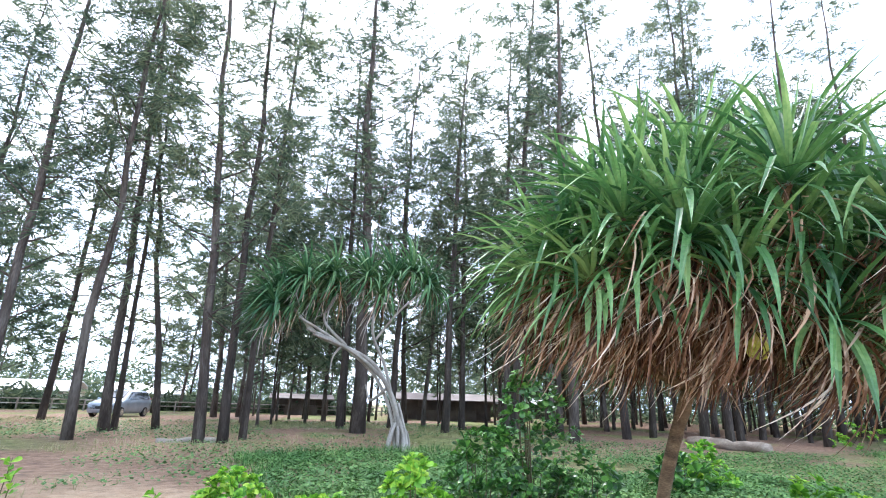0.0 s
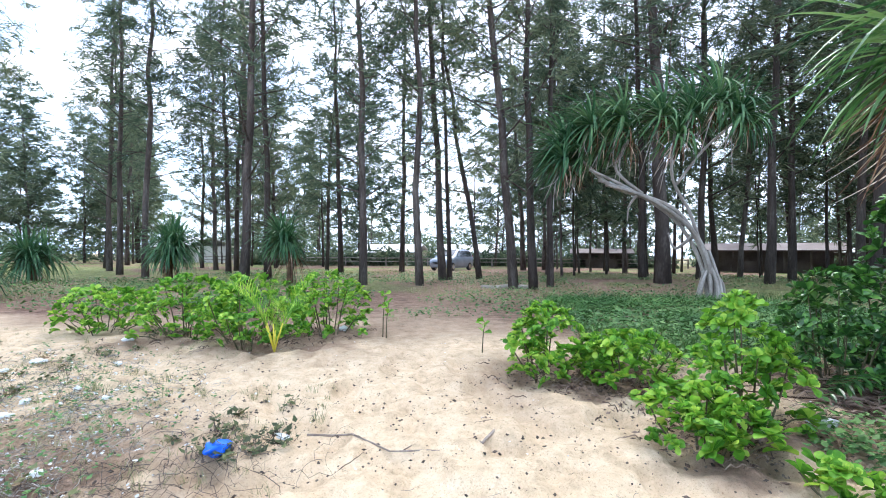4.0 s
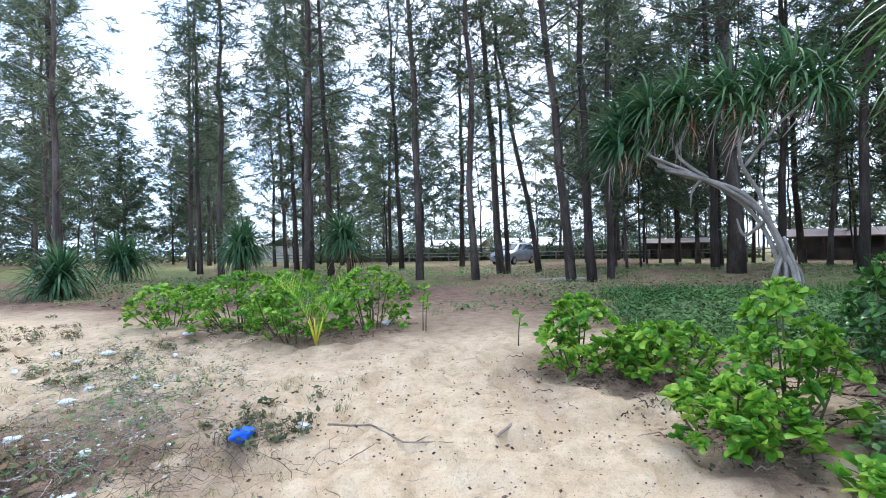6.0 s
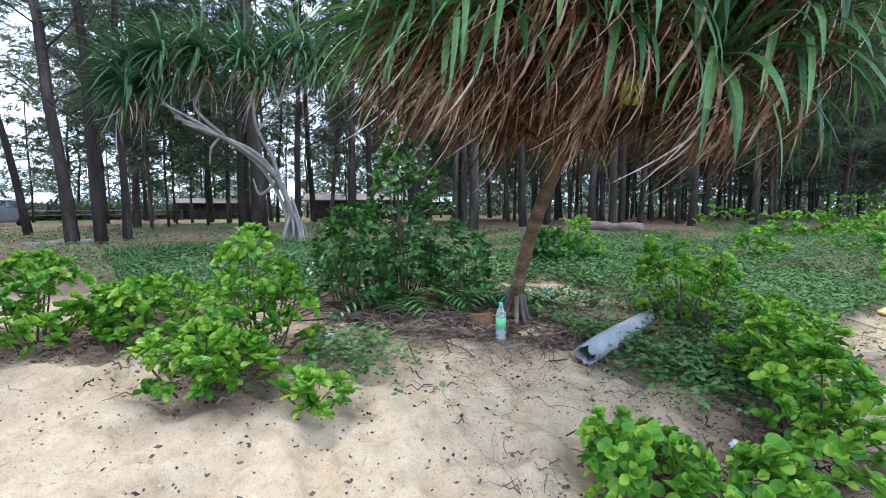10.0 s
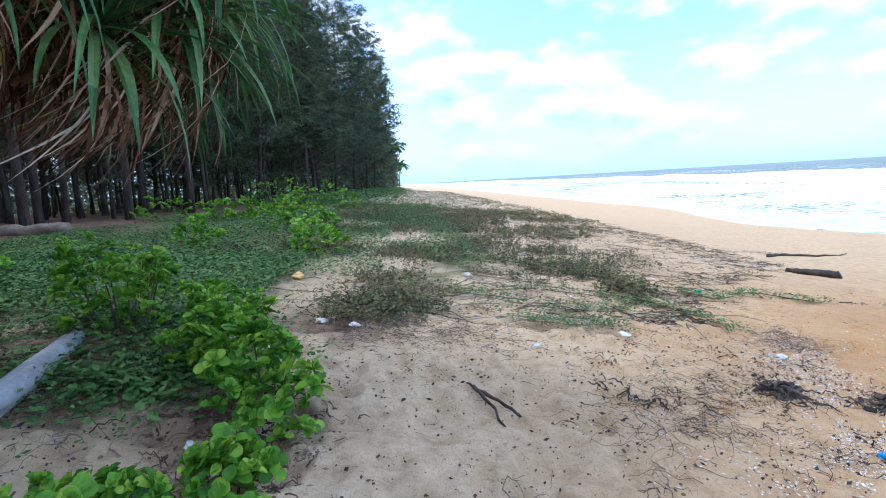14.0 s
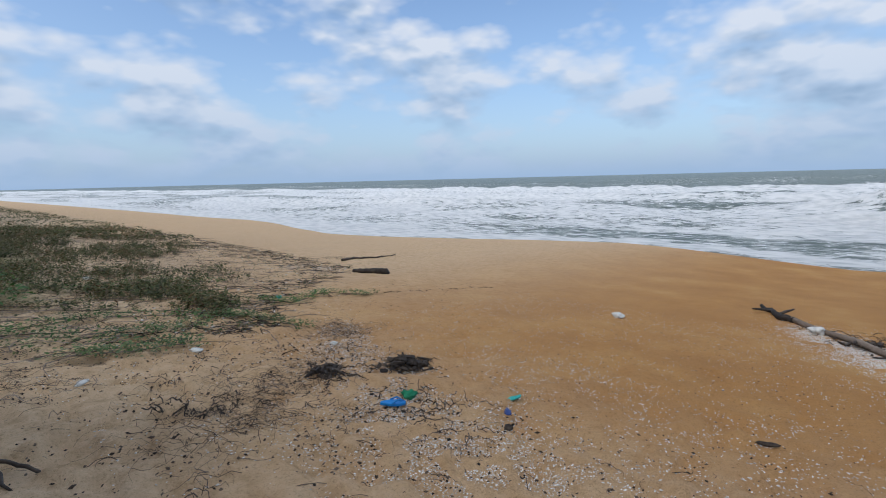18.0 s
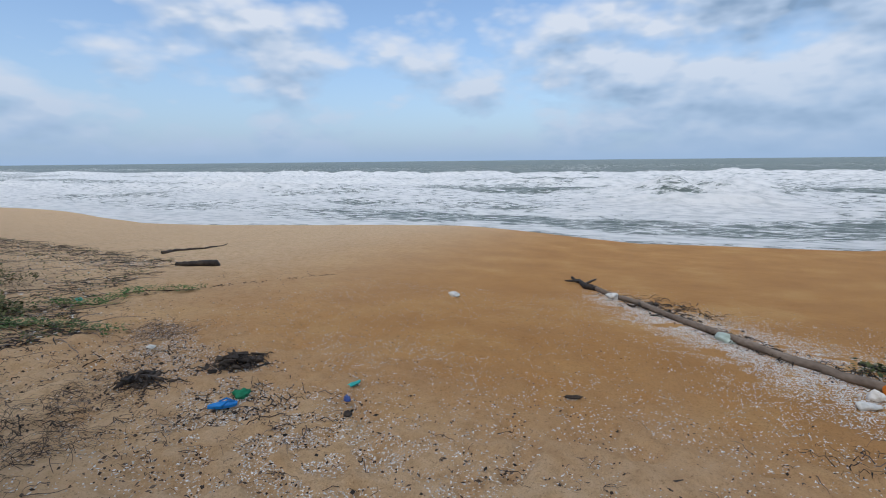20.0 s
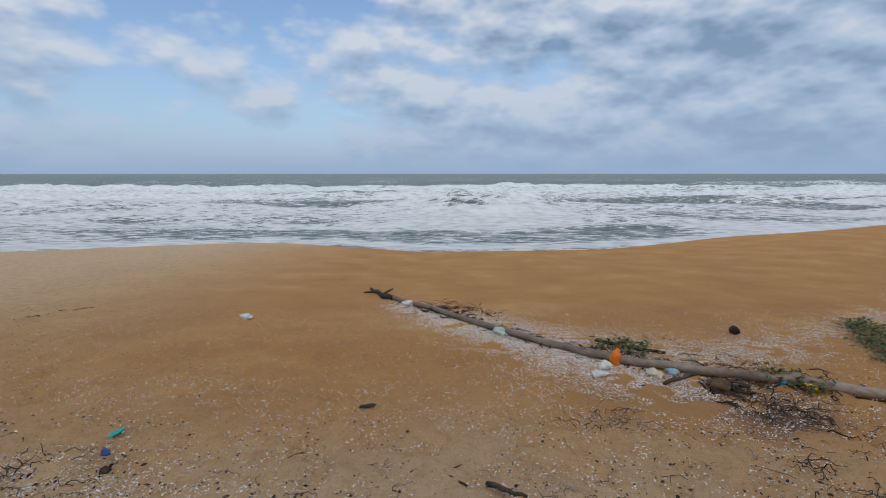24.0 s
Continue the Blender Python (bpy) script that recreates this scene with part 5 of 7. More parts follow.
# ---------------------------------------------------------------- far coast
def coconut_palm(x, y, h, seed):
    z = gz1(x, y)
    root = thing("coconut_palm", (x, y, z), "far coconut palm with a slim bare trunk", "tree", "far palms")
    r = random.Random(seed)
    put("trunk", mesh_of("trunk", *limb([(0, 0, -0.2), (0.3, 0, h * 0.5), (0.9, 0, h)], 0.2, 0.13, 7), BARK, True), root)
    for i in range(16):
        g, el = i * 2.4, r.uniform(-0.3, 0.9)
        d = Vector((math.cos(g) * math.cos(el), math.sin(g) * math.cos(el), math.sin(el)))
        pile = Pile()
        p, dd = Vector((0.9, 0, h)), d
        for k in range(9):
            dd = (dd + Vector((0, 0, -0.13))).normalized()
            q = p + dd * 0.42
            sd = dd.cross(Vector((0, 0, 1))).normalized()
            for s in (-1, 1):
                pile.add([p, q, q + sd * s * 0.75 + Vector((0, 0, -0.35)), p + sd * s * 0.6 + Vector((0, 0, -0.3))], [(0, 1, 2, 3)])
            p = q
        put("frond", pile.mesh("frond", PANDB), root)


for i, (x, y, h) in enumerate(((-2.9, 150, 12.5), (-6.5, 138, 15), (-8, 165, 13), (-1.5, 190, 9))):
    coconut_palm(x, y, h, i)


# ---------------------------------------------------------------- litter, driftwood and things on the sand
def on(x, y, up=0.0):
    return Vector((x, y, gz1(x, y) + up))


def twig(name, label, pts, r0, r1, mt=None, group="", cat="driftwood", forks=(), lift=0.4):
    """A stick that lies on the ground along the points, with side shoots."""
    base = on(*pts[0])
    root = thing(name, base, label, cat, group)
    fine = []
    for i in range(len(pts) - 1):
        for k in range(4):
            a, b = pts[i], pts[i + 1]
            t = k / 4
            fine.append((a[0] + (b[0] - a[0]) * t, a[1] + (b[1] - a[1]) * t))
    fine.append(pts[-1])
    P = [on(x, y, r0 * lift) - base for x, y in fine]
    n = len(P)
    rs = [(r0 + (r1 - r0) * i / (n - 1)) for i in range(n)]
    put("stick", mesh_of("stick", *tube(bend(P, r0 * 0.35, n), rs, 7, wob=0.25, seed=n), mt or TWIG, True), root)
    for k, (f, dx, dy, dz) in enumerate(forks):
        s = P[int(f * (n - 1))]
        e = s + Vector((dx, dy, dz))
        put("side_shoot", mesh_of("side_shoot", *tube([s, s.lerp(e, 0.5) + Vector((0, 0, 0.01)), e], [r1 * 1.1, r1 * 0.9, r1 * 0.5], 5), mt or TWIG, True), root)
    return root


def bottle():
    base = on(-3.04, 2.96, -0.005)
    root = thing("plastic_bottle", base, "clear plastic water bottle with a green label standing in sand", "bottle")

    def lathe(prof, seg=20):
        vs = [Vector((r * math.cos(2 * math.pi * k / seg), r * math.sin(2 * math.pi * k / seg), z)) for r, z in prof for k in range(seg)]
        fs = [(i * seg + k, i * seg + (k + 1) % seg, (i + 1) * seg + (k + 1) % seg, (i + 1) * seg + k) for i in range(len(prof) - 1) for k in range(seg)]
        return vs, fs + [tuple(reversed(range(seg))), tuple(range((len(prof) - 1) * seg, len(prof) * seg))]

    put("body", mesh_of("body", *lathe([(0.036, 0), (0.042, 0.012), (0.042, 0.05), (0.039, 0.06), (0.042, 0.07), (0.042, 0.11), (0.04, 0.115), (0.04, 0.205), (0.042, 0.215), (0.036, 0.25), (0.02, 0.285), (0.014, 0.295), (0.014, 0.31)]), glassy("clear bottle plastic", (0.82, 0.9, 0.92)), True), root)
    put("label", mesh_of("label", *lathe([(0.0415, 0.12), (0.0415, 0.2)]), plastic("green label", (0.2, 0.62, 0.3)), True), root, "pale green label")
    put("cap", mesh_of("cap", *lathe([(0.017, 0.3), (0.018, 0.302), (0.018, 0.322), (0.015, 0.326)]), plastic("teal cap", (0.1, 0.5, 0.45)), True), root, "teal screw cap")


bottle()


def grey_tube():
    a, b = on(-2.38, 3.18, 0.1), on(-2.68, 4.44, 0.1)
    root = thing("palm_tube", a, "hollow grey tube of weathered bark lying on the sand", "driftwood")
    d = b - a
    seg, n = 18, 9
    vs, fs = [], []
    r = random.Random(3)
    u = d.normalized().cross(Vector((0, 0, 1))).normalized()
    v = u.cross(d.normalized())
    for shell in (0, 1):
        for i in range(n):
            t = i / (n - 1)
            rad = (0.084 + 0.01 * math.sin(t * 5)) - shell * 0.016
            for k in range(seg):
                g = 2 * math.pi * k / seg
                jag = (r.uniform(-0.06, 0.09) if i in (0, n - 1) else 0) * (1 if i == 0 else 0.3)
                vs.append(d * t + d.normalized() * jag + (u * math.cos(g) + v * math.sin(g) * 0.85) * rad)
    for shell in (0, 1):
        o = shell * n * seg
        for i in range(n - 1):
            for k in range(seg):
                q = (o + i * seg + k, o + i * seg + (k + 1) % seg, o + (i + 1) * seg + (k + 1) % seg, o + (i + 1) * seg + k)
                fs.append(q if shell else q[::-1])
    for i in (0, n - 1):
        for k in range(seg):
            k2 = (k + 1) % seg
            q = (i * seg + k, i * seg + k2, n * seg + i * seg + k2, n * seg + i * seg + k)
            fs.append(q if i == 0 else q[::-1])
    put("shell", mesh_of("shell", vs, fs, PALEGREY, True), root)


PALEGREY = material("sun-bleached grey bark", [(0.17, 0.17, 0.175), (0.31, 0.31, 0.325), (0.45, 0.45, 0.465)], 4, 30, 0.8, 0.6, 0.012)
grey_tube()


def litter_bit(name, label, x, y, size, mt, seed, cat="litter", flat=0.5, group="litter on the sand"):
    """A crumpled scrap with thickness, resting on the sand."""
    r = random.Random(seed)
    b = bmesh.new()
    bmesh.ops.create_icosphere(b, subdivisions=3, radius=0.5)
    shift = Vector((r.uniform(0, 90), r.uniform(0, 90), r.uniform(0, 90)))
    for v in b.verts:
        crease = noise.noise(v.co * 3.0 + shift) * 0.45 + abs(noise.noise(v.co * 7.0 + shift)) * 0.35
        v.co *= 0.85 + crease
        v.co.x *= size[0]
        v.co.y *= size[1]
        v.co.z *= size[2]
    ob = tagged(new(name, bm_mesh(name, b, mt, True)), label, cat, group)
    ob.matrix_basis = Matrix.Translation(on(x, y, size[2] * 0.26)) @ pose(0, 0, 0, 0, 0, r.uniform(0, 360))
    return ob


WHITE = plastic("white plastic", (0.66, 0.67, 0.65))
for i, (x, y, s) in enumerate([(-3.76, 1.77, (0.18, 0.09, 0.08)), (-3.55, 1.3, (0.09, 0.07, 0.06)), (-6.83, -2.63, (0.18, 0.12, 0.08)), (-1.32, 3.13, (0.09, 0.05, 0.05)), (-5.7, -5.0, (0.16, 0.1, 0.07)),
                               (-0.7, 5.6, (0.17, 0.09, 0.06)), (-1.04, 5.65, (0.14, 0.1, 0.06)), (2.2, 5.65, (0.16, 0.07, 0.05)), (1.1, 5.2, (0.12, 0.06, 0.04)), (2.2, 5.6, (0.1, 0.06, 0.04)), (3.5, 5.0, (0.1, 0.07, 0.05)),
                               (-2.2, -2.75, (0.12, 0.06, 0.04)), (-2.0, -2.3, (0.16, 0.07, 0.05)), (-2.6, -3.1, (0.1, 0.07, 0.04)), (-3.2, -1.9, (0.14, 0.06, 0.03)), (-4.6, -5.1, (0.16, 0.1, 0.06)), (-3.3, 5.9, (0.16, 0.1, 0.08)), (0.9, 9.0, (0.22, 0.12, 0.07)), (2.6, 12.0, (0.25, 0.12, 0.08)), (-7.0, 7.5, (0.16, 0.1, 0.08))]):
    litter_bit("white_litter", "crumpled scrap of white plastic", x, y, s, WHITE, 30 + i)
litter_bit("white_bag", "white plastic bag lying flat on wet sand", 8.1, 3.5, (0.25, 0.17, 0.1), WHITE, 70)
litter_bit("blue_glove", "bright blue crumpled rubber glove on the sand", -2.95, -2.2, (0.2, 0.15, 0.09), plastic("blue rubber", (0.01, 0.11, 0.66)), 71, "glove")
litter_bit("yellow_foam", "small orange-yellow lump of foam", -1.72, 7.84, (0.26, 0.16, 0.12), plastic("yellow foam", (0.75, 0.48, 0.2), 0.9), 72)
litter_bit("teal_scrap", "flat teal plastic strip", 3.6, 2.52, (0.17, 0.05, 0.03), plastic("teal plastic", (0.05, 0.42, 0.38)), 73)
litter_bit("navy_scrap", "dark blue plastic scrap", 3.3, 2.37, (0.12, 0.06, 0.04), plastic("navy plastic", (0.03, 0.06, 0.22)), 74)
litter_bit("black_stone", "small black lump on the sand", 3.07, 2.2, (0.07, 0.06, 0.05), DARKWOOD, 75, "stone")
litter_bit("dark_stick", "short dark stick on wet sand", 4.29, 0.77, (0.16, 0.04, 0.035), DARKWOOD, 76, "driftwood")
litter_bit("green_net", "tangle of green fishing net", 2.97, 3.16, (0.14, 0.12, 0.08), plastic("green net", (0.02, 0.2, 0.1), 0.9), 77, "net")
litter_bit("teal_bottle_cap", "pale teal plastic scrap", 4.6, 8.2, (0.16, 0.1, 0.06), plastic("teal plastic", (0.05, 0.42, 0.38)), 78)
litter_bit("blue_bag", "pale blue plastic bag in the creepers", -3.95, 4.5, (0.2, 0.14, 0.12), plastic("pale blue film", (0.25, 0.5, 0.62), 0.3), 81)


def sandal():
    root = thing("flip_flop", on(2.72, 3.08, 0.02), "bright blue foam flip-flop sandal on the sand", "sandal")
    root.rotation_euler = (0.05, 0.1, radians(-35))
    vs, n = [], 20
    for z in (0.0, 0.022):
        for k in range(n):
            g = 2 * math.pi * k / n
            w = 0.045 + 0.008 * math.cos(g)
            vs.append(Vector((0.105 * math.cos(g), w * 0.85 * math.sin(g), z)))
    fs = [tuple(reversed(range(n))), tuple(range(n, 2 * n))] + [(k, (k + 1) % n, (k + 1) % n + n, k + n) for k in range(n)]
    blue = plastic("blue foam", (0.02, 0.22, 0.6))
    put("sole", mesh_of("sole", vs, fs, blue), root)
    put("strap", mesh_of("strap", *tube([(-0.02, -0.045, 0.02), (0.03, -0.025, 0.05), (0.08, 0, 0.03), (0.03, 0.025, 0.05), (-0.02, 0.045, 0.02)], [0.007] * 5, 6), blue, True), root)


sandal()

fork = twig("forked_stick", "black forked stick lying on bare sand", [(0.33, 4.12), (0.37, 4.04), (0.47, 3.9), (0.56, 3.72), (0.62, 3.56)], 0.017, 0.009, DARKWOOD, forks=((0.05, -0.05, 0.05, 0.02),))
leg = [p - fork.location for p in on_all([(0.36, 4.06), (0.38, 3.92), (0.43, 3.75), (0.42, 3.6), (0.45, 3.5)], 0.008)]
put("second_leg", mesh_of("second_leg", *tube(leg, [0.014, 0.012, 0.011, 0.009, 0.006], 6, wob=0.3), DARKWOOD, True), fork)
twig("curved_stick", "thin grey curved stick on the sand", [(-3.5, -0.42), (-3.45, -0.5), (-3.28, -0.58), (-3.22, -0.8)], 0.014, 0.008)
twig("long_root", "long thin root trailing over the sand", [(-3.25, -1.75), (-3.3, -1.45), (-3.1, -1.15), (-3.15, -0.85), (-3.3, -0.6)], 0.008, 0.004, forks=((0.3, 0.1, 0.12, 0), (0.6, -0.15, 0.1, 0)))
twig("lying_log", "fallen pale log on the grove floor", [(-14.3, 17.9), (-12.4, 17.2), (-10.3, 16.5)], 0.24, 0.17, POLEWOOD, lift=0.6)
twig("black_log", "charred black log lying on the beach", [(8.0, 10.5), (8.18, 10.2), (8.35, 9.9), (8.45, 9.65)], 0.05, 0.11, DARKWOOD, lift=0.7)
twig("bent_branch", "thin bent branch on the wet sand", [(9.3, 12.75), (9.9, 12.95), (10.6, 12.7), (11.6, 12.85)], 0.055, 0.012, DARKWOOD)
twig("dark_branch", "short dark branch among beach litter", [(5.45, -2.75), (5.25, -2.4), (5.0, -2.05)], 0.034, 0.02, DARKWOOD)
twig("dark_branch", "black branch washed against the driftwood pole", [(6.75, -1.85), (6.4, -2.1), (6.1, -2.5)], 0.03, 0.02, DARKWOOD, forks=((0.4, 0.1, -0.2, 0.04),))
twig("dark_branch", "dark broken branch in beach litter", [(2.75, -2.75), (2.5, -2.5), (2.25, -2.35)], 0.018, 0.01, DARKWOOD, forks=((0.5, 0.12, 0.1, 0.02),))
twig("dark_branch", "short dark stick end on the sand", [(3.05, -0.2), (2.95, -0.33), (2.9, -0.42)], 0.02, 0.012, DARKWOOD)
twig("dark_branch", "forked dark twig on the sand", [(3.2, 0.1), (3.1, -0.0), (3.02, -0.08)], 0.012, 0.007, DARKWOOD, forks=((0.3, 0.08, -0.1, 0.02),))
twig("flat_plank", "weathered grey board by the tree feet", [(-16.5, 0.6), (-16.6, -1.0)], 0.09, 0.08, GREYWOOD, cat="board")


def pole():
    pts = [(10.0, 1.35), (8.95, 0.48), (7.6, -0.4), (6.45, -1.22), (5.75, -1.85), (5.3, -2.6), (4.95, -3.3), (4.4, -4.2)]
    twig("driftwood_pole", "long smooth grey-brown driftwood pole on shell grit", pts, 0.046, 0.058, POLEWOOD, lift=0.9)
    twig("root_stump", "dark gnarled root end of the driftwood pole", [(9.95, 1.3), (10.25, 1.6), (10.6, 1.7), (11.0, 1.95)], 0.07, 0.03, DARKWOOD, forks=((0.4, 0.3, -0.2, 0.08), (0.7, -0.2, 0.3, 0.05)))
    litter_bit("orange_float", "orange foam float caught on the driftwood pole", 5.72, -1.8, (0.15, 0.13, 0.22), plastic("orange foam", (0.72, 0.2, 0.02), 0.8), 85, "float")
    litter_bit("white_bottle", "white plastic bottle beside the pole", 5.22, -1.48, (0.2, 0.1, 0.1), WHITE, 86, "bottle")
    litter_bit("pale_stone", "pale coral lump beside the pole", 5.55, -1.63, (0.13, 0.12, 0.12), SHELL, 87, "stone")
    litter_bit("white_float", "white foam float at the end of the pole", 9.35, 0.95, (0.24, 0.18, 0.16), WHITE, 88, "float")
    litter_bit("pale_crate", "pale green plastic box against the pole", 7.2, -0.62, (0.3, 0.15, 0.12), plastic("pale green plastic", (0.45, 0.55, 0.5)), 89, "box")
    litter_bit("blue_can", "pale blue tin lying by the pole", 5.35, -2.28, (0.18, 0.09, 0.09), plastic("pale blue paint", (0.3, 0.45, 0.5)), 90, "can")
    litter_bit("blue_wrapper", "blue plastic wrapper by the pole", 4.98, -3.2, (0.16, 0.08, 0.07), plastic("blue film", (0.05, 0.3, 0.6)), 91)
    litter_bit("yellow_wrapper", "yellow plastic wrapper by the pole", 4.85, -3.36, (0.16, 0.08, 0.07), plastic("yellow film", (0.8, 0.55, 0.03)), 92)
    litter_bit("coconut_husk", "brown coconut husk in a tangle of weed", 4.83, -2.5, (0.24, 0.2, 0.16), PTRUNK, 93, "husk")
    litter_bit("black_stone", "black lump on the shell line", 7.3, -3.97, (0.16, 0.14, 0.15), DARKWOOD, 94, "stone")
    litter_bit("foam_chunk", "small cream foam chunk", 5.3, -2.08, (0.24, 0.12, 0.1), plastic("cream foam", (0.6, 0.55, 0.42), 0.9), 95)
    litter_bit("blue_cup", "pale blue crushed cup in the litter", 2.9, -3.02, (0.1, 0.09, 0.1), plastic("pale blue film", (0.25, 0.5, 0.62), 0.3), 96, "cup")


pole()


# ---------------------------------------------------------------- loose stuff
def stuff(name, label, cat, pile, mt):
    return tagged(new(name, pile.mesh(name, mt)), label, cat, kind="stuff")


def chips(name, label, cat, places, mt, size, seed, flat=0.4):
    r = random.Random(seed)
    pile = Pile()
    for c in on_all(places):
        s = size * r.uniform(0.45, 1.5)
        c = c + Vector((0, 0, s * flat * 0.3))
        g = r.uniform(0, 6.3)
        u, v = Vector((math.cos(g), math.sin(g), r.uniform(-0.3, 0.3))) * s * r.uniform(0.6, 1.4), Vector((-math.sin(g), math.cos(g), r.uniform(-0.3, 0.3))) * s * 0.6
        w = Vector((0, 0, s * flat))
        pile.add([c - u, c - v, c + u, c + v, c + w * 0.9, c - w], [(0, 1, 4), (1, 2, 4), (2, 3, 4), (3, 0, 4), (1, 0, 5), (2, 1, 5), (3, 2, 5), (0, 3, 5)])
    return stuff(name, label, cat, pile, mt)


def brush(name, label, places, mt, ln, rad, seed, arch=0.02, curl=0.8):
    r = random.Random(seed)
    pile = Pile()
    flat = []
    for x, y in places:
        L, g = ln * r.uniform(0.4, 1.5), r.uniform(0, 6.3)
        turn = r.uniform(-curl, curl) * 0.5
        for k in range(7):
            flat.append((x, y))
            g += turn + r.uniform(-curl, curl) * 0.45
            x, y = x + math.cos(g) * L / 6, y + math.sin(g) * L / 6
    flat = on_all(flat, rad)
    for i in range(0, len(flat), 7):
        pts = [p + Vector((0, 0, arch * r.random() if 0 < k < 6 else 0)) for k, p in enumerate(flat[i : i + 7])]
        q = rad * r.uniform(0.5, 1.4)
        pile.add(*tube(pts, [q, q, q * 0.92, q * 0.85, q * 0.72, q * 0.55, q * 0.3], 3, False))
    return stuff(name, label, "twigs", pile, mt)


def band(seed, pts, width, count):
    """Places scattered along a line of points."""
    r = random.Random(seed)
    out = []
    for _ in range(count):
        f = r.uniform(0, len(pts) - 1.0001)
        i = int(f)
        t = f - i
        w = pts[i][2] + (pts[i + 1][2] - pts[i][2]) * t if len(pts[0]) > 2 else width
        out.append((pts[i][0] + (pts[i + 1][0] - pts[i][0]) * t + r.gauss(0, w), pts[i][1] + (pts[i + 1][1] - pts[i][1]) * t + r.gauss(0, w)))
    return out


TIDE = [(8.0, 24, 2.0), (5.0, 14, 1.2), (4.4, 8.5, 0.8), (3.2, 4.6, 0.45), (2.6, 3.0, 0.4), (2.3, 1.8, 0.5), (2.6, -0.4, 0.9), (2.6, -2.6, 0.7), (2.8, -5.5, 0.8)]
GRIT = [(9.6, 1.2, 0.2), (8.4, 0.3, 0.26), (7.2, -0.4, 0.3), (6.1, -1.15, 0.32), (5.2, -1.75, 0.4), (4.6, -2.6, 0.5)]
GRIT_B = [(8.6, -0.1, 0.28), (7.3, -1.0, 0.33), (6.5, -1.9, 0.4), (5.9, -2.9, 0.4), (6.6, -4.2, 0.32), (8.4, -6.8, 0.25), (11.0, -10.2, 0.3)]
chips("shell_grit", "white shell and pumice grit along the tide line", "shell grit", band(1, TIDE, 0.5, 5200) + band(22, [(3.0, 3.4, 0.25), (2.5, 2.2, 0.3), (2.3, 1.4, 0.35)], 0.3, 3000) + band(23, [(4.3, 5.9, 0.2), (3.8, 5.2, 0.2), (2.9, 4.1, 0.3)], 0.2, 1800) + band(25, [(3.9, 5.3, 0.2), (3.3, 4.4, 0.3), (2.9, 3.3, 0.35), (2.6, 2.6, 0.4), (2.4, 1.9, 0.45), (2.4, 1.0, 0.6)], 0.2, 6000) + band(24, [(7.2, 12.2, 0.3), (8.0, 11.2, 0.25)], 0.3, 1500), SHELL, 0.0062, 4, 0.5)
chips("pole_grit", "band of white shell grit washed against the driftwood pole", "shell grit", band(2, GRIT, 0.3, 21000) + band(13, GRIT_B, 0.3, 20000) + band(14, [(a, b, w * 2.2) for a, b, w in GRIT], 0.3, 7000) + band(15, [(a, b, w * 2.2) for a, b, w in GRIT_B], 0.3, 6000), SHELL, 0.0076, 9, 0.45)
rr = random.Random(6)
brush("sand_straws", "short dry straws and needles scattered on the sand", [(rr.uniform(-6.5, 3.5), rr.uniform(-6.5, 9)) for _ in range(2600)], TWIG, 0.055, 0.0016, 47, 0.004)
chips("sand_crumbs", "dark seeds and bark crumbs scattered on dry sand", "debris", [(rr.uniform(-5, 4), rr.uniform(-6, 9)) for _ in range(8500)] + band(3, TIDE, 0.5, 2200) + [(rr.gauss(-2.6, 0.9), rr.gauss(2.6, 0.8)) for _ in range(380)], PEBBLE, 0.0098, 5, 0.6)
chips("bark_crumbs", "dark bark flakes and cones on dry sand", "debris", [(rr.uniform(-4, 3), rr.uniform(-4, 7)) for _ in range(2800)], PEBBLE, 0.014, 15, 0.6)
chips("shell_bits", "small pale shell bits scattered on the sand", "shells", [(rr.uniform(-6, 7), rr.uniform(-7, 9)) for _ in range(1800)] + [(rr.uniform(0.8, 9), rr.uniform(-6, 6)) for _ in range(12000)] + [(rr.uniform(1.4, 5), rr.uniform(-4, 3.8)) for _ in range(9000)], SHELL, 0.008, 8, 0.4)
chips("wet_sand_specks", "dark specks on the golden sand", "debris", [(rr.uniform(0.8, 9), rr.uniform(-6, 9)) for _ in range(3800)], PEBBLE, 0.0088, 10, 0.5)


brush("dry_twigs", "dry brown twigs and roots strewn over the sand", band(31, [(3.4, 4.2, 0.5), (2.6, 3.2, 0.6), (2.0, 4.0, 0.6), (1.4, 3.6, 0.5)], 0.5, 90) + band(32, [(0.2, 5.4, 0.5), (-0.7, 5.5, 0.35), (-1.3, 6.3, 0.6)], 0.5, 150) + band(33, TIDE, 0.6, 330)
      + band(34, [(-3.6, 2.5, 0.5), (-3.3, 3.4, 0.5), (-4.2, 2.1, 0.5)], 0.5, 210) + [(rr.gauss(-2.4, 0.8), rr.gauss(-2.6, 0.8)) for _ in range(60)] + [(rr.uniform(-5, 3), rr.uniform(-5, 8)) for _ in range(120)]
      + [(rr.gauss(1.9, 1.4), rr.uniform(5, 26)) for _ in range(600)] + band(35, [(4.9, -2.6, 0.4), (3.6, -3.4, 0.5), (2.8, -2.8, 0.4)], 0.4, 160), TWIG, 0.17, 0.0026, 41)
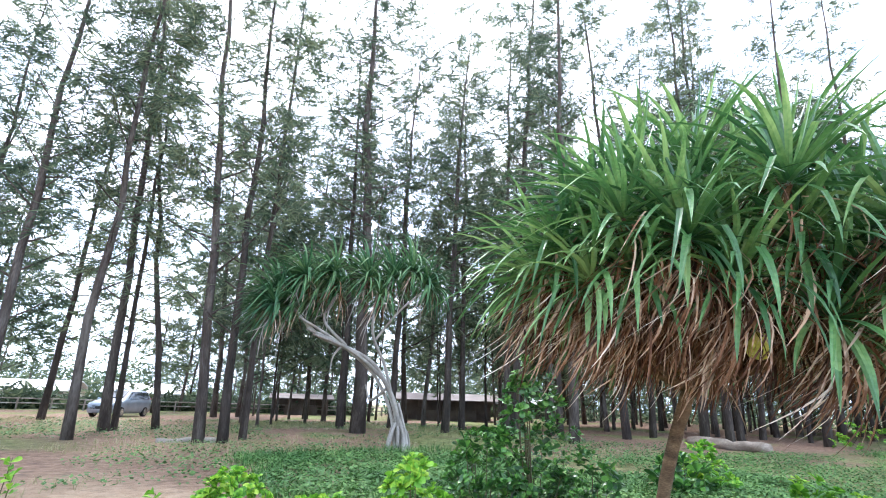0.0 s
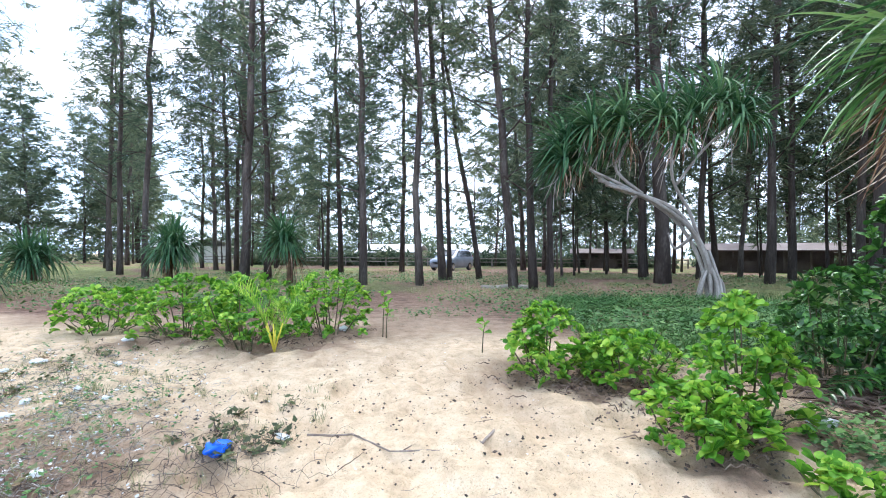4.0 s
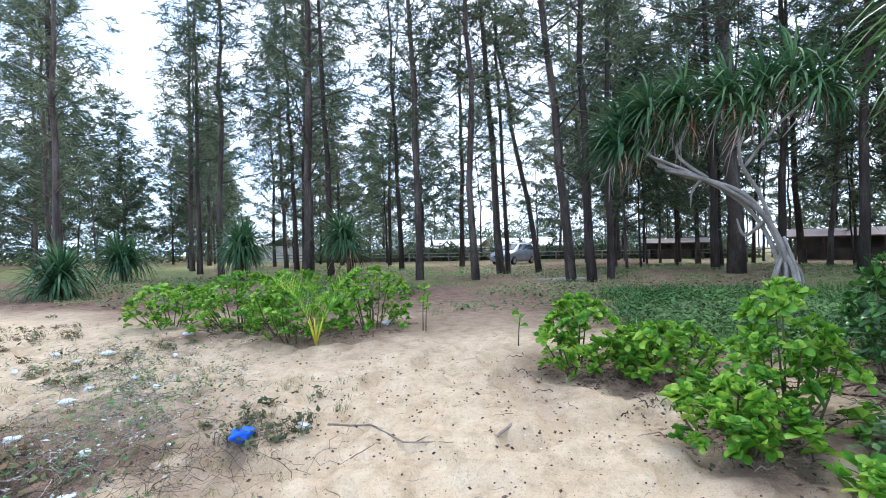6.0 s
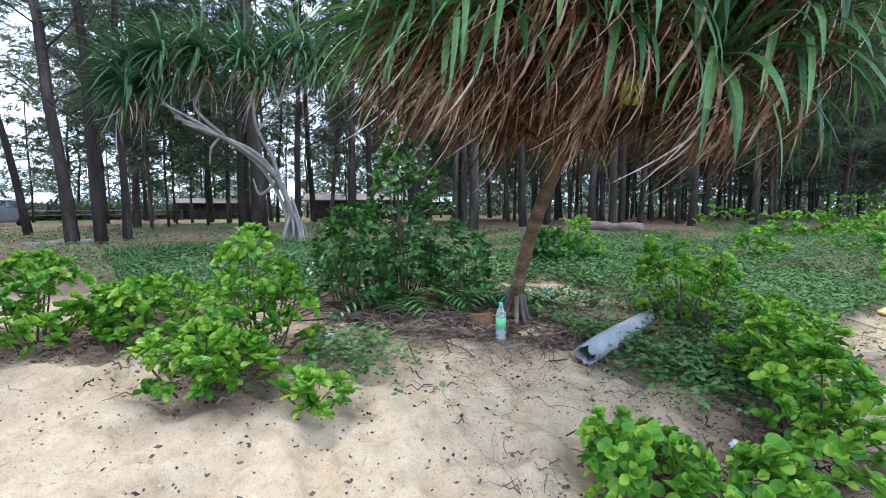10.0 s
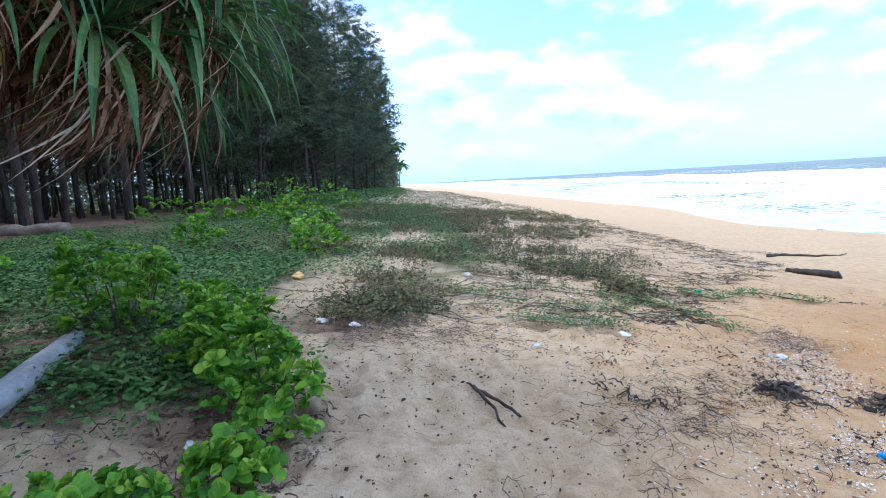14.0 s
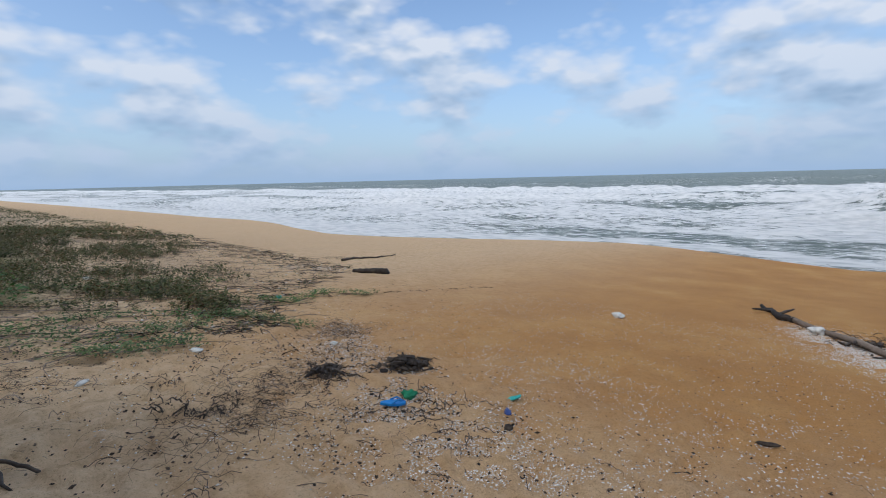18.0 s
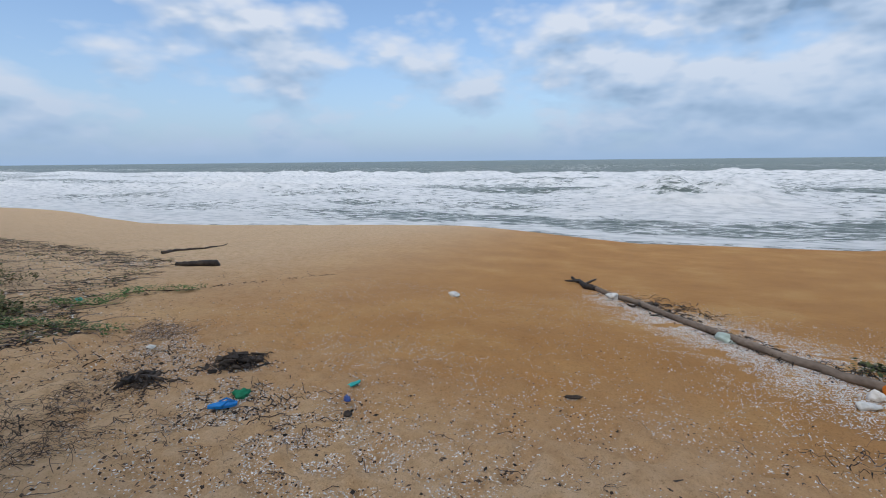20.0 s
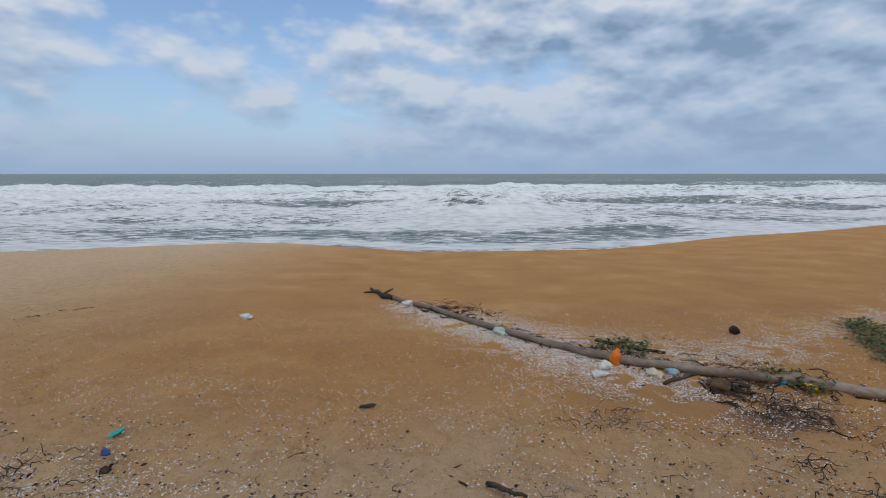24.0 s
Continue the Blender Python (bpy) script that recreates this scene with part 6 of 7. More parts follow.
brush("black_driftwood", "heap of black wet sticks and bark on the tide line", band(36, [(3.45, 3.9, 0.12), (3.65, 3.72, 0.12)], 0.14, 70) + band(37, [(2.9, 4.3, 0.1), (2.8, 3.95, 0.1)], 0.1, 40) + band(47, [(1.4, 4.0, 0.12), (2.0, 4.0, 0.1)], 0.1, 22) + band(38, [(9.6, 0.4, 0.2), (8.4, -0.7, 0.2)], 0.2, 90) + band(39, [(4.5, -2.7, 0.16), (4.2, -2.9, 0.16)], 0.2, 70), DARKWOOD, 0.17, 0.006, 42, 0.035)
chips("black_bark", "flat black bark and charcoal pieces heaped on the tide line", "debris", band(45, [(3.4, 3.92, 0.1), (3.68, 3.7, 0.1)], 0.1, 30) + band(46, [(2.95, 4.35, 0.1), (2.8, 3.95, 0.1)], 0.1, 30) + band(48, [(9.6, 0.4, 0.2), (4.3, -2.8, 0.3)], 0.2, 60) + band(49, TIDE, 0.4, 160), DARKWOOD, 0.02, 46, 0.6)


def creeper(name, label, places, mt, seed, leaf, height, n=3):
    """Low leaves standing on short stalks over the sand."""
    r = random.Random(seed)
    pile = Pile()
    for b in on_all(places):
        for k in range(n):
            g, s = r.uniform(0, 6.3), leaf * r.uniform(0.6, 1.4)
            c = b + Vector((r.gauss(0, leaf), r.gauss(0, leaf), height * r.uniform(0.15, 1.0)))
            d = Vector((math.cos(g), math.sin(g), r.uniform(-0.2, 0.7))).normalized() * s
            w = d.cross(Vector((r.uniform(-0.4, 0.4), r.uniform(-0.4, 0.4), 1))).normalized() * s * 0.42
            pile.add([c - d * 0.6, c - w, c + d * 0.7, c + w], [(0, 1, 2), (0, 2, 3)])
    return stuff(name, label, "ground cover", pile, mt)


def patch(seed, n, x0, x1, y0, y1, size, cut):
    r = random.Random(seed)
    xs, ys = np.array([r.uniform(x0, x1) for _ in range(n)]), np.array([r.uniform(y0, y1) for _ in range(n)])
    keep = fbm(xs, ys, size, 3, seed) > cut
    return list(zip(xs[keep].tolist(), ys[keep].tolist()))


creeper("creeper_cover", "low green creepers covering the ground by the grove", patch(51, 22000, -7, -1.9, 3.6, 9.5, 1.2, 0.34) + patch(52, 22000, -10, -0.6, 8, 24, 2.5, 0.38) + patch(53, 2600, -7.6, -5.0, 0.6, 4, 1.5, 0.4) + band(54, [(-2.0, 3.6, 0.25), (-1.7, 4.4, 0.4), (-2.9, 5.2, 0.6)], 0.4, 1500) + band(57, [(-3.6, 1.9, 0.2), (-3.0, 1.75, 0.2)], 0.2, 260), COVER, 61, 0.04, 0.16)
creeper("shade_weeds", "dark green weeds and grass in the shade behind the shrubs", [(x, y) for x, y in patch(151, 15000, -12.5, -5.1, -0.6, 6.5, 1.5, 0.4) if ((x + 8.6) / 3.6) ** 2 + ((y - 3.0) / 3.2) ** 2 < 0.45 + 0.6 * random.Random(int(x * 997) + int(y * 631)).random()] + patch(152, 3500, -12, -7.5, -7.5, -3.5, 1.6, 0.52), COVER, 161, 0.045, 0.22)
tufts_at = patch(153, 1500, -12.5, -5.4, 0.6, 6.0, 1.4, 0.4)
creeper("grove_herbs", "patches of low herbs on the grove floor", patch(55, 20000, -32, -8, -16, 16, 4.0, 0.5), COVER, 62, 0.055, 0.14)
VINE_A = [(0.6, 7.7, 0.2), (1.2, 7.0, 0.2), (1.9, 6.7, 0.22), (2.5, 6.8, 0.16), (3.2, 7.3, 0.1), (3.5, 6.8, 0.08), (3.7, 5.8, 0.06)]
VINE_B = [(1.1, 6.2, 0.12), (1.7, 6.0, 0.12), (2.3, 6.0, 0.12)]
creeper("dune_creeper", "sparse dry vines and tufts along the dune front", band(56, VINE_A, 0.16, 620) + band(58, VINE_B, 0.12, 260) + band(59, [(7.8, -5.9, 0.12), (5.2, -4.77, 0.14), (4.15, -4.56, 0.14)], 0.12, 420) + band(60, [(3.3, -3.4, 0.1), (2.6, -3.15, 0.12)], 0.12, 260), material("dull vine leaf", [(0.035, 0.075, 0.022), (0.085, 0.15, 0.045), (0.19, 0.25, 0.1)], 0.9, 10, 0.6, 0, spread=0.5, through_light=0.2), 63, 0.03, 0.1)


def tufts(name, label, places, mt, seed, h, blades):
    r = random.Random(seed)
    pile = Pile()
    for b in on_all(places, -0.01):
        for k in range(blades):
            g, L = r.uniform(0, 6.3), h * r.uniform(0.5, 1.3)
            d = Vector((math.cos(g) * 0.5, math.sin(g) * 0.5, 1)).normalized()
            sd = Vector((-math.sin(g), math.cos(g), 0)) * h * 0.022
            p = b + Vector((r.gauss(0, h * 0.2), r.gauss(0, h * 0.2), 0))
            q = p + d * L * 0.6
            t = q + (d + Vector((math.cos(g) * 0.7, math.sin(g) * 0.7, -0.4))).normalized() * L * 0.45
            pile.add([p - sd, p + sd, q + sd * 0.7, q - sd * 0.7, t], [(0, 1, 2, 3), (3, 2, 4)])
    return stuff(name, label, "grass", pile, mt)


tufts("shade_grass", "tall soft green grass in the shade behind the shrubs", tufts_at, COVER, 86, 0.3, 9)
tufts("grove_grass", "thin olive grass on the grove floor", patch(75, 9000, -34, -7.6, -18, 14, 3.5, 0.47), DRYGRASS, 84, 0.17, 6)
tufts("dry_grass", "tufts of dry olive grass on the dune", patch(71, 1500, -2.5, 3.6, 9, 28, 1.5, 0.52) + patch(72, 360, -6.5, -2.5, -8, -3.2, 1.2, 0.48)  + patch(74, 220, -4.2, -1.6, -4.2, -1.6, 0.6, 0.47), DRYGRASS, 81, 0.075, 10)
SHOOT = material("yellow palm stalk", [(0.42, 0.36, 0.03), (0.6, 0.52, 0.05), (0.66, 0.58, 0.12)], 3, 20, 0.5, 0)


def palm_seedling(x, y):
    root = thing("palm_seedling", on(x, y), "young palm seedling with yellow stalks and feathery green fronds", "palm seedling")
    r = random.Random(2)
    for i in range(6):
        g, ln = i * 1.05 + 0.3, r.uniform(0.6, 0.95)
        d = Vector((math.cos(g) * 0.35, math.sin(g) * 0.35, 1)).normalized()
        pts = [Vector((0, 0, -0.02)), d * ln * 0.35, d * ln * 0.7 + Vector((math.cos(g), math.sin(g), 0)) * 0.06, d * ln * 0.95 + Vector((math.cos(g) * 0.2, math.sin(g) * 0.2, -0.05))]
        stalk = put("stalk", mesh_of("stalk", *tube([pts[0], pts[1] * 0.5, pts[1]], [0.01, 0.009, 0.007], 6), SHOOT, True), root, "yellow stalk")
        put("rib", mesh_of("rib", *tube(pts[1:], [0.006, 0.004, 0.002], 5), CABBAGE, True), stalk)
        pile = Pile()
        for k in range(14):
            t = 1.0 + 2.0 * k / 14
            q = pts[int(t)].lerp(pts[min(int(t) + 1, 3)], t - int(t))
            for sgn in (-1, 1):
                w = Vector((-math.sin(g) * sgn, math.cos(g) * sgn, 0.25)).normalized()
                pile.add(*strap(q, w + d * 1.3, 0.2, 0.011, 0.5, (0, 0, 0), k, 3))
        put("frond", pile.mesh("frond", CABBAGE), stalk)


palm_seedling(-5.4, -2.98)


ONE_LEAF = leaf_cluster(99, 1, 0.15, 0.06).mesh("leaf", CABBAGE, True)


def sapling(x, y, h, seed):
    root = thing("sapling", on(x, y), "thin upright sapling with a few pale leaves", "sapling", "saplings")
    put("stem", mesh_of("stem", *tube([(0, 0, -0.03), (0.02, 0.01, h * 0.5), (0.0, 0.03, h)], [0.008, 0.006, 0.004], 6), STEM, True), root)
    r = random.Random(seed)
    for k in range(9):
        put("leaf", ONE_LEAF, root, at=Matrix.Translation((0.005, 0.02, h * r.uniform(0.6, 1.0))) @ pose(0, 0, 0, r.uniform(-30, 60), r.uniform(-30, 30), k * 137))


for k, (x, y, h) in enumerate(((-6.37, -1.96, 0.6), (-6.3, -1.9, 0.45), (-5.6, -0.65, 0.35))):
    sapling(x, y, h, k)


def scrub(name, label, places, mt, seed, size, leaves=22, stems=6):
    """Low dry bushes: a spray of thin stems with small leaves on them."""
    r = random.Random(seed)
    leaf, wood = Pile(), Pile()
    for b in on_all(places, -0.01):
        s = size * r.uniform(0.5, 1.4)
        tips = []
        for k in range(stems):
            g, t = r.uniform(0, 6.3), r.uniform(0.2, 1.1)
            d = Vector((math.cos(g) * t, math.sin(g) * t, 1)).normalized() * s * r.uniform(0.6, 1.2)
            w = d.cross(Vector((0.3, 0.2, 0.9))).normalized() * 0.003
            p = b + Vector((r.gauss(0, s * 0.3), r.gauss(0, s * 0.3), 0))
            wood.add([p - w, p + w, p + d], [(0, 1, 2)])
            tips.append((p, d))
        for k in range(leaves):
            p, d = tips[k % stems]
            c = p + d * r.uniform(0.3, 1.0) + Vector((r.gauss(0, 0.02), r.gauss(0, 0.02), 0))
            g = r.uniform(0, 6.3)
            e = Vector((math.cos(g), math.sin(g), r.uniform(-0.2, 0.8))).normalized() * r.uniform(0.024, 0.05)
            w = e.cross(Vector((r.uniform(-0.5, 0.5), r.uniform(-0.5, 0.5), 1))).normalized() * e.length * 0.4
            leaf.add([c - e * 0.5, c - w, c + e, c + w], [(0, 1, 2), (0, 2, 3)])
    stuff(name, label, "dune scrub", leaf, mt)
    stuff(name + "_stem", "thin dry stems of dune scrub", "dune scrub", wood, TWIG)


OLIVE = material("olive scrub leaf", [(0.03, 0.042, 0.014), (0.065, 0.085, 0.028), (0.15, 0.155, 0.06), (0.21, 0.12, 0.06)], 0.9, 10, 0.7, 0, spread=0.5, through_light=0.2)
spots = [(x, y) for x, y in patch(91, 6500, -3.5, 9.5, 8.2, 32, 1.6, 0.44) if x < float(np.interp(y, (8, 11, 22, 32), (2.2, 5.8, 8.2, 8.8))) - rr.random() ** 2 * 4]
spots += band(92, [(2.3, 9.9, 0.3), (3.1, 10.1, 0.3), (3.4, 8.6, 0.3), (3.3, 7.6, 0.2)], 0.3, 130) + band(93, [(-0.7, 6.0, 0.25), (-0.2, 6.9, 0.3), (-0.6, 8.4, 0.3)], 0.3, 150)
scrub("dune_scrub", "olive and rust coloured low scrub on the dune front", spots, OLIVE, 95, 0.26, 40, 7)
scrub("litter_scrub", "dark dry heather-like tufts in beach litter", band(94, [(-2.3, -2.7, 0.35), (-2.1, -3.9, 0.4), (-1.8, -2.8, 0.3)], 0.35, 70) + band(96, [(-2.9, -1.9, 0.2), (-3.4, -2.3, 0.25)], 0.2, 22) + patch(97, 240, -7, -3.2, -9, -4.4, 1.1, 0.5), OLIVE, 96, 0.1, 14, 12)
brush("fine_tangle", "tangle of fine dry rootlets in beach litter", band(98, [(-2.3, -2.7, 0.4), (-2.1, -3.9, 0.45), (-1.7, -2.8, 0.35), (-2.9, -2.0, 0.3)], 0.35, 620) + band(99, [(2.9, 4.3, 0.3), (2.0, 4.1, 0.3), (1.3, 3.6, 0.3), (2.2, 3.4, 0.3)], 0.3, 330) + band(100, [(4.2, 5.8, 0.2), (3.8, 5.2, 0.2)], 0.2, 130) + band(101, [(-3.5, 2.6, 0.35), (-3.1, 3.6, 0.35), (-2.5, 2.6, 0.3)], 0.3, 260) + band(102, [(-0.9, 5.5, 0.3), (-0.2, 5.4, 0.35), (0.6, 5.9, 0.3)], 0.3, 330)
      + band(103, [(1.0, 8.2, 0.6), (3.4, 10.5, 0.7), (5.5, 15, 1.0), (6.8, 22, 1.2)], 0.6, 350) + band(104, [(6.3, 28, 0.5), (7.2, 21.9, 0.4), (8.3, 17.7, 0.35), (8.4, 13.9, 0.25), (10.1, 13.0, 0.15)], 0.3, 420), TWIG, 0.3, 0.0017, 43, 0.05)
brush("wrack_line", "thin line of dark seaweed on wet sand", band(105, [(5.2, 7.8, 0.04), (6.1, 7.6, 0.03), (7.2, 7.2, 0.03), (8.8, 6.7, 0.03)], 0.03, 60), DARKWOOD, 0.09, 0.005, 44, 0.02)


def runner(name, label, line, seed):
    """A long bare vine runner over the sand."""
    pts = []
    r = random.Random(seed)
    for i in range(len(line) - 1):
        for k in range(6):
            t = k / 6
            pts.append((line[i][0] + (line[i + 1][0] - line[i][0]) * t + r.gauss(0, 0.03), line[i][1] + (line[i + 1][1] - line[i][1]) * t + r.gauss(0, 0.03)))
    P = on_all(pts, 0.012)
    tagged(new(name, mesh_of(name, *tube(P, [0.007] * len(P), 6, wob=0.3), TWIG, True)), label, "vine", "vine runners")


for k, ln in enumerate((VINE_A, VINE_B, [(-0.9, 7.6), (0.2, 7.3), (1.0, 7.4), (1.6, 7.1)], [(0.9, 9.2), (2.3, 8.4), (3.6, 6.9)], [(7.8, -5.9), (5.2, -4.77), (4.15, -4.56), (3.0, -4.6)], [(3.4, -3.5), (2.6, -3.15), (2.0, -3.0)], [(-1.9, 2.7), (-1.6, 2.3), (-1.2, 2.15)])):
    runner("vine_runner", "long thin brown vine runner on the sand", ln, 200 + k)

# dry runners woven over the dune front, the litter heaps and the shaded foot of the screw pine
def dune_front(seed, count, back):
    r = random.Random(seed)
    out = []
    while len(out) < count:
        y = 6.2 + 30 * r.random() ** 1.6
        edge = float(np.interp(y, (6, 8, 11, 22, 36), (3.4, 4.4, 8.4, 9.4, 9.8)))
        out.append((edge - back * r.random() ** 1.3, y))
    return out


brush("dune_runners", "web of thin dry vine runners over the dune sand", dune_front(301, 620, 5.5), TWIG, 0.8, 0.006, 302, 0.03, 0.55)
brush("dark_runners", "dark dry vine runners over the dune sand", dune_front(311, 170, 6.0), DARKWOOD, 0.7, 0.006, 312, 0.03, 0.6)
creeper("dune_greenery", "knee-low green weeds on the dune behind the beach", patch(313, 8000, -4.5, 1.4, 9.0, 34, 2.0, 0.42), COVER, 314, 0.055, 0.3)
brush("dune_twigs", "dark twigs and wrack scattered along the dune edge", dune_front(303, 900, 1.6), DARKWOOD, 0.25, 0.007, 304, 0.02)
chips("dune_debris", "pale shell and plastic scraps along the dune edge", "debris", dune_front(305, 900, 2.2), SHELL, 0.02, 306, 0.5)
VINES = [[(-0.6 + 1.1 * k + 0.5 * math.sin(k * 2.1), 8.2 + 1.5 * k % 6, 0.1), (0.5 + 1.0 * k, 7.6 + 1.5 * k % 6, 0.13), (1.8 + 0.9 * k, 8.1 + 1.5 * k % 6, 0.1), (3.0 + 0.8 * k, 7.4 + 1.5 * k % 6, 0.06)] for k in range(5)]
for k, line in enumerate(VINES):
    creeper("leafy_vine", "olive green leafy vine trailing over the dune sand", band(330 + k, line, 0.1, 420), OLIVE if k % 2 else COVER, 336 + k, 0.032, 0.1, 2)
    runner("vine_runner", "long thin brown vine runner on the sand", [(a, b) for a, b, _ in line], 240 + k)
creeper("dune_leaves", "small olive leaves of vines on the dune sand", dune_front(307, 2800, 5.5), OLIVE, 308, 0.034, 0.09, 2)
FALLEN = material("fallen brown leaf", [(0.05, 0.03, 0.02), (0.13, 0.085, 0.06), (0.28, 0.2, 0.15)], 4, 40, 0.9, 0.4, 0.006, spread=0.7)
brush("screw_pine_litter", "dead strap leaves and roots on the ground under the screw pine", band(309, [(-4.5, 2.2, 0.3), (-3.8, 2.8, 0.3), (-3.2, 3.4, 0.28), (-2.7, 4.0, 0.25)], 0.3, 520), FALLEN, 0.55, 0.0075, 310, 0.05, 0.18)
brush("shrub_litter", "dead leaves and twigs lying under the beach shrubs", band(319, [(-4.9, -0.15, 0.3), (-4.6, 0.6, 0.3), (-3.9, 1.2, 0.3), (-3.4, 0.9, 0.25)], 0.3, 420) + band(320, [(-1.4, 2.3, 0.25), (-1.05, 2.8, 0.2), (-1.1, 3.5, 0.3), (-1.6, 4.2, 0.3), (-2.0, 3.5, 0.25)], 0.25, 380) + band(318, [(-6.4, -4.7, 0.4), (-5.8, -3.5, 0.4), (-6.6, -2.7, 0.35)], 0.35, 260), FALLEN, 0.14, 0.005, 321, 0.03, 0.6)
chips("shrub_leaf_litter", "brown fallen leaves under the beach shrubs", "leaf litter", band(322, [(-4.9, -0.15, 0.3), (-4.6, 0.6, 0.3), (-3.9, 1.2, 0.3), (-3.4, 0.9, 0.25)], 0.3, 900) + band(323, [(-1.4, 2.3, 0.25), (-1.05, 2.8, 0.2), (-1.1, 3.5, 0.3), (-1.6, 4.2, 0.3)], 0.25, 800) + band(324, [(-4.4, 2.4, 0.3), (-3.4, 3.2, 0.35), (-2.6, 4.1, 0.3)], 0.3, 900), FALLEN, 0.019, 325, 0.3)
for k, (x, y, n, spread) in enumerate(((-1.9, 3.05, 16, 0.13), (-2.5, 2.0, 12, 0.1), (-1.75, 1.9, 14, 0.08), (2.2, 4.2, 26, 0.2), (1.7, 4.05, 18, 0.15), (1.05, 2.75, 10, 0.08), (0.4, 2.7, 8, 0.07), (3.0, 3.05, 30, 0.22), (2.75, 2.6, 24, 0.2), (2.65, -2.9, 22, 0.18), (3.0, -2.5, 18, 0.15), (3.3, -2.2, 14, 0.12), (4.1, -1.35, 22, 0.12), (4.0, -1.1, 10, 0.1), (2.9, -0.6, 8, 0.08), (3.85, 5.2, 20, 0.2), (3.4, 4.7, 18, 0.18), (1.9, 4.9, 16, 0.2), (0.9, 5.0, 14, 0.2), (2.5, 5.3, 16, 0.25))):
    rc = random.Random(320 + k)
    brush("twig_clump", "small knot of curled dark twigs on the sand", [(x + rc.gauss(0, spread), y + rc.gauss(0, spread)) for _ in range(n)], DARKWOOD if k % 3 == 1 else TWIG, 0.17, 0.0038, 340 + k, 0.04, 0.9)
rr = random.Random(77)
chips("weed_lumps", "black weed and bark lumps among the beach litter", "debris", [(rr.gauss(2.8, 0.4), rr.gauss(-2.7, 0.4)) for _ in range(60)] + [(rr.gauss(2.8, 0.4), rr.gauss(3.1, 0.5)) for _ in range(70)] + band(86, [(4.0, 5.5, 0.2), (3.6, 4.9, 0.2), (3.2, 4.3, 0.2), (2.8, 3.3, 0.25), (2.5, 2.4, 0.25)], 0.2, 130) + [(rr.gauss(6.3, 0.5), rr.gauss(-2.7, 0.5)) for _ in range(60)], DARKWOOD, 0.014, 78, 0.6)
creeper("pole_vine", "dark green trailing vine leaves on the sand beyond the pole", band(79, [(7.9, -6.2, 0.1), (6.6, -5.4, 0.1), (5.2, -4.85, 0.12), (3.9, -4.7, 0.14)], 0.1, 900) + band(80, [(3.3, -3.35, 0.09), (2.8, -3.2, 0.1), (2.3, -3.1, 0.12)], 0.1, 260), OLIVE, 82, 0.045, 0.1)
creeper("pole_weed", "tufts of dark green weed against the driftwood pole", band(83, [(6.5, -1.95, 0.13), (6.15, -2.25, 0.13)], 0.1, 120) + band(84, [(5.2, -3.2, 0.12), (4.8, -3.4, 0.12)], 0.1, 90), OLIVE, 85, 0.04, 0.12)


def wrack_heap(x, y, n, spread, high, seed):
    """A heap of black bark plates and short sticks, leaning on one another."""
    root = thing("wrack_heap", on(x, y), "heap of wet black bark and charred sticks on the tide line", "driftwood heap", "wrack heaps")
    r = random.Random(seed)
    for k in range(n):
        px, py = r.gauss(0, spread), r.gauss(0, spread * 0.7)
        q = math.exp(-(px * px + py * py) / (2 * spread * spread))
        pz = high * q * r.random() + gz1(x + px, y + py) - root.location.z
        L, g = r.uniform(0.05, 0.17), r.uniform(0, 6.3)
        w = r.uniform(0.008, 0.03)
        d = Vector((math.cos(g), math.sin(g), r.uniform(-0.35, 0.35)))
        pts = bend([Vector((px, py, pz)) + d * L * f for f in (-0.5, 0, 0.5)], 0.012, seed * 50 + k)
        put("bark_piece", mesh_of("bark_piece", *tube(pts, [w * 0.7, w, w * 0.5], 5, True, 0.7, k), DARKWOOD), root)


wrack_heap(3.55, 3.8, 48, 0.12, 0.12, 401)
wrack_heap(2.85, 4.15, 24, 0.12, 0.06, 402)
wrack_heap(8.85, 0.35, 30, 0.22, 0.08, 403)
wrack_heap(4.9, -2.6, 34, 0.14, 0.1, 404)
ROT = material("rotten brown wood", [(0.09, 0.04, 0.02), (0.22, 0.1, 0.05), (0.36, 0.2, 0.11)], 5, 30, 0.9, 0.8, 0.015)
block = tagged(new("wood_block", bm_mesh("wood_block", box(0.2, 0.1, 0.12, 0.012), ROT)), "crumbling reddish brown wood block under the screw pine", "wood block")
block.matrix_basis = Matrix.Translation(on(-3.42, 3.08, 0.045)) @ pose(0, 0, 0, 4, -5, 38)
brush("pole_wrack", "dark sticks and weed washed along the driftwood pole", band(601, [(9.6, 0.95, 0.12), (8.7, 0.2, 0.16), (7.5, -0.6, 0.12), (6.5, -1.3, 0.14), (5.9, -2.1, 0.22), (5.3, -3.0, 0.22), (4.7, -3.8, 0.22)], 0.2, 330), DARKWOOD, 0.2, 0.006, 602, 0.04, 0.9)
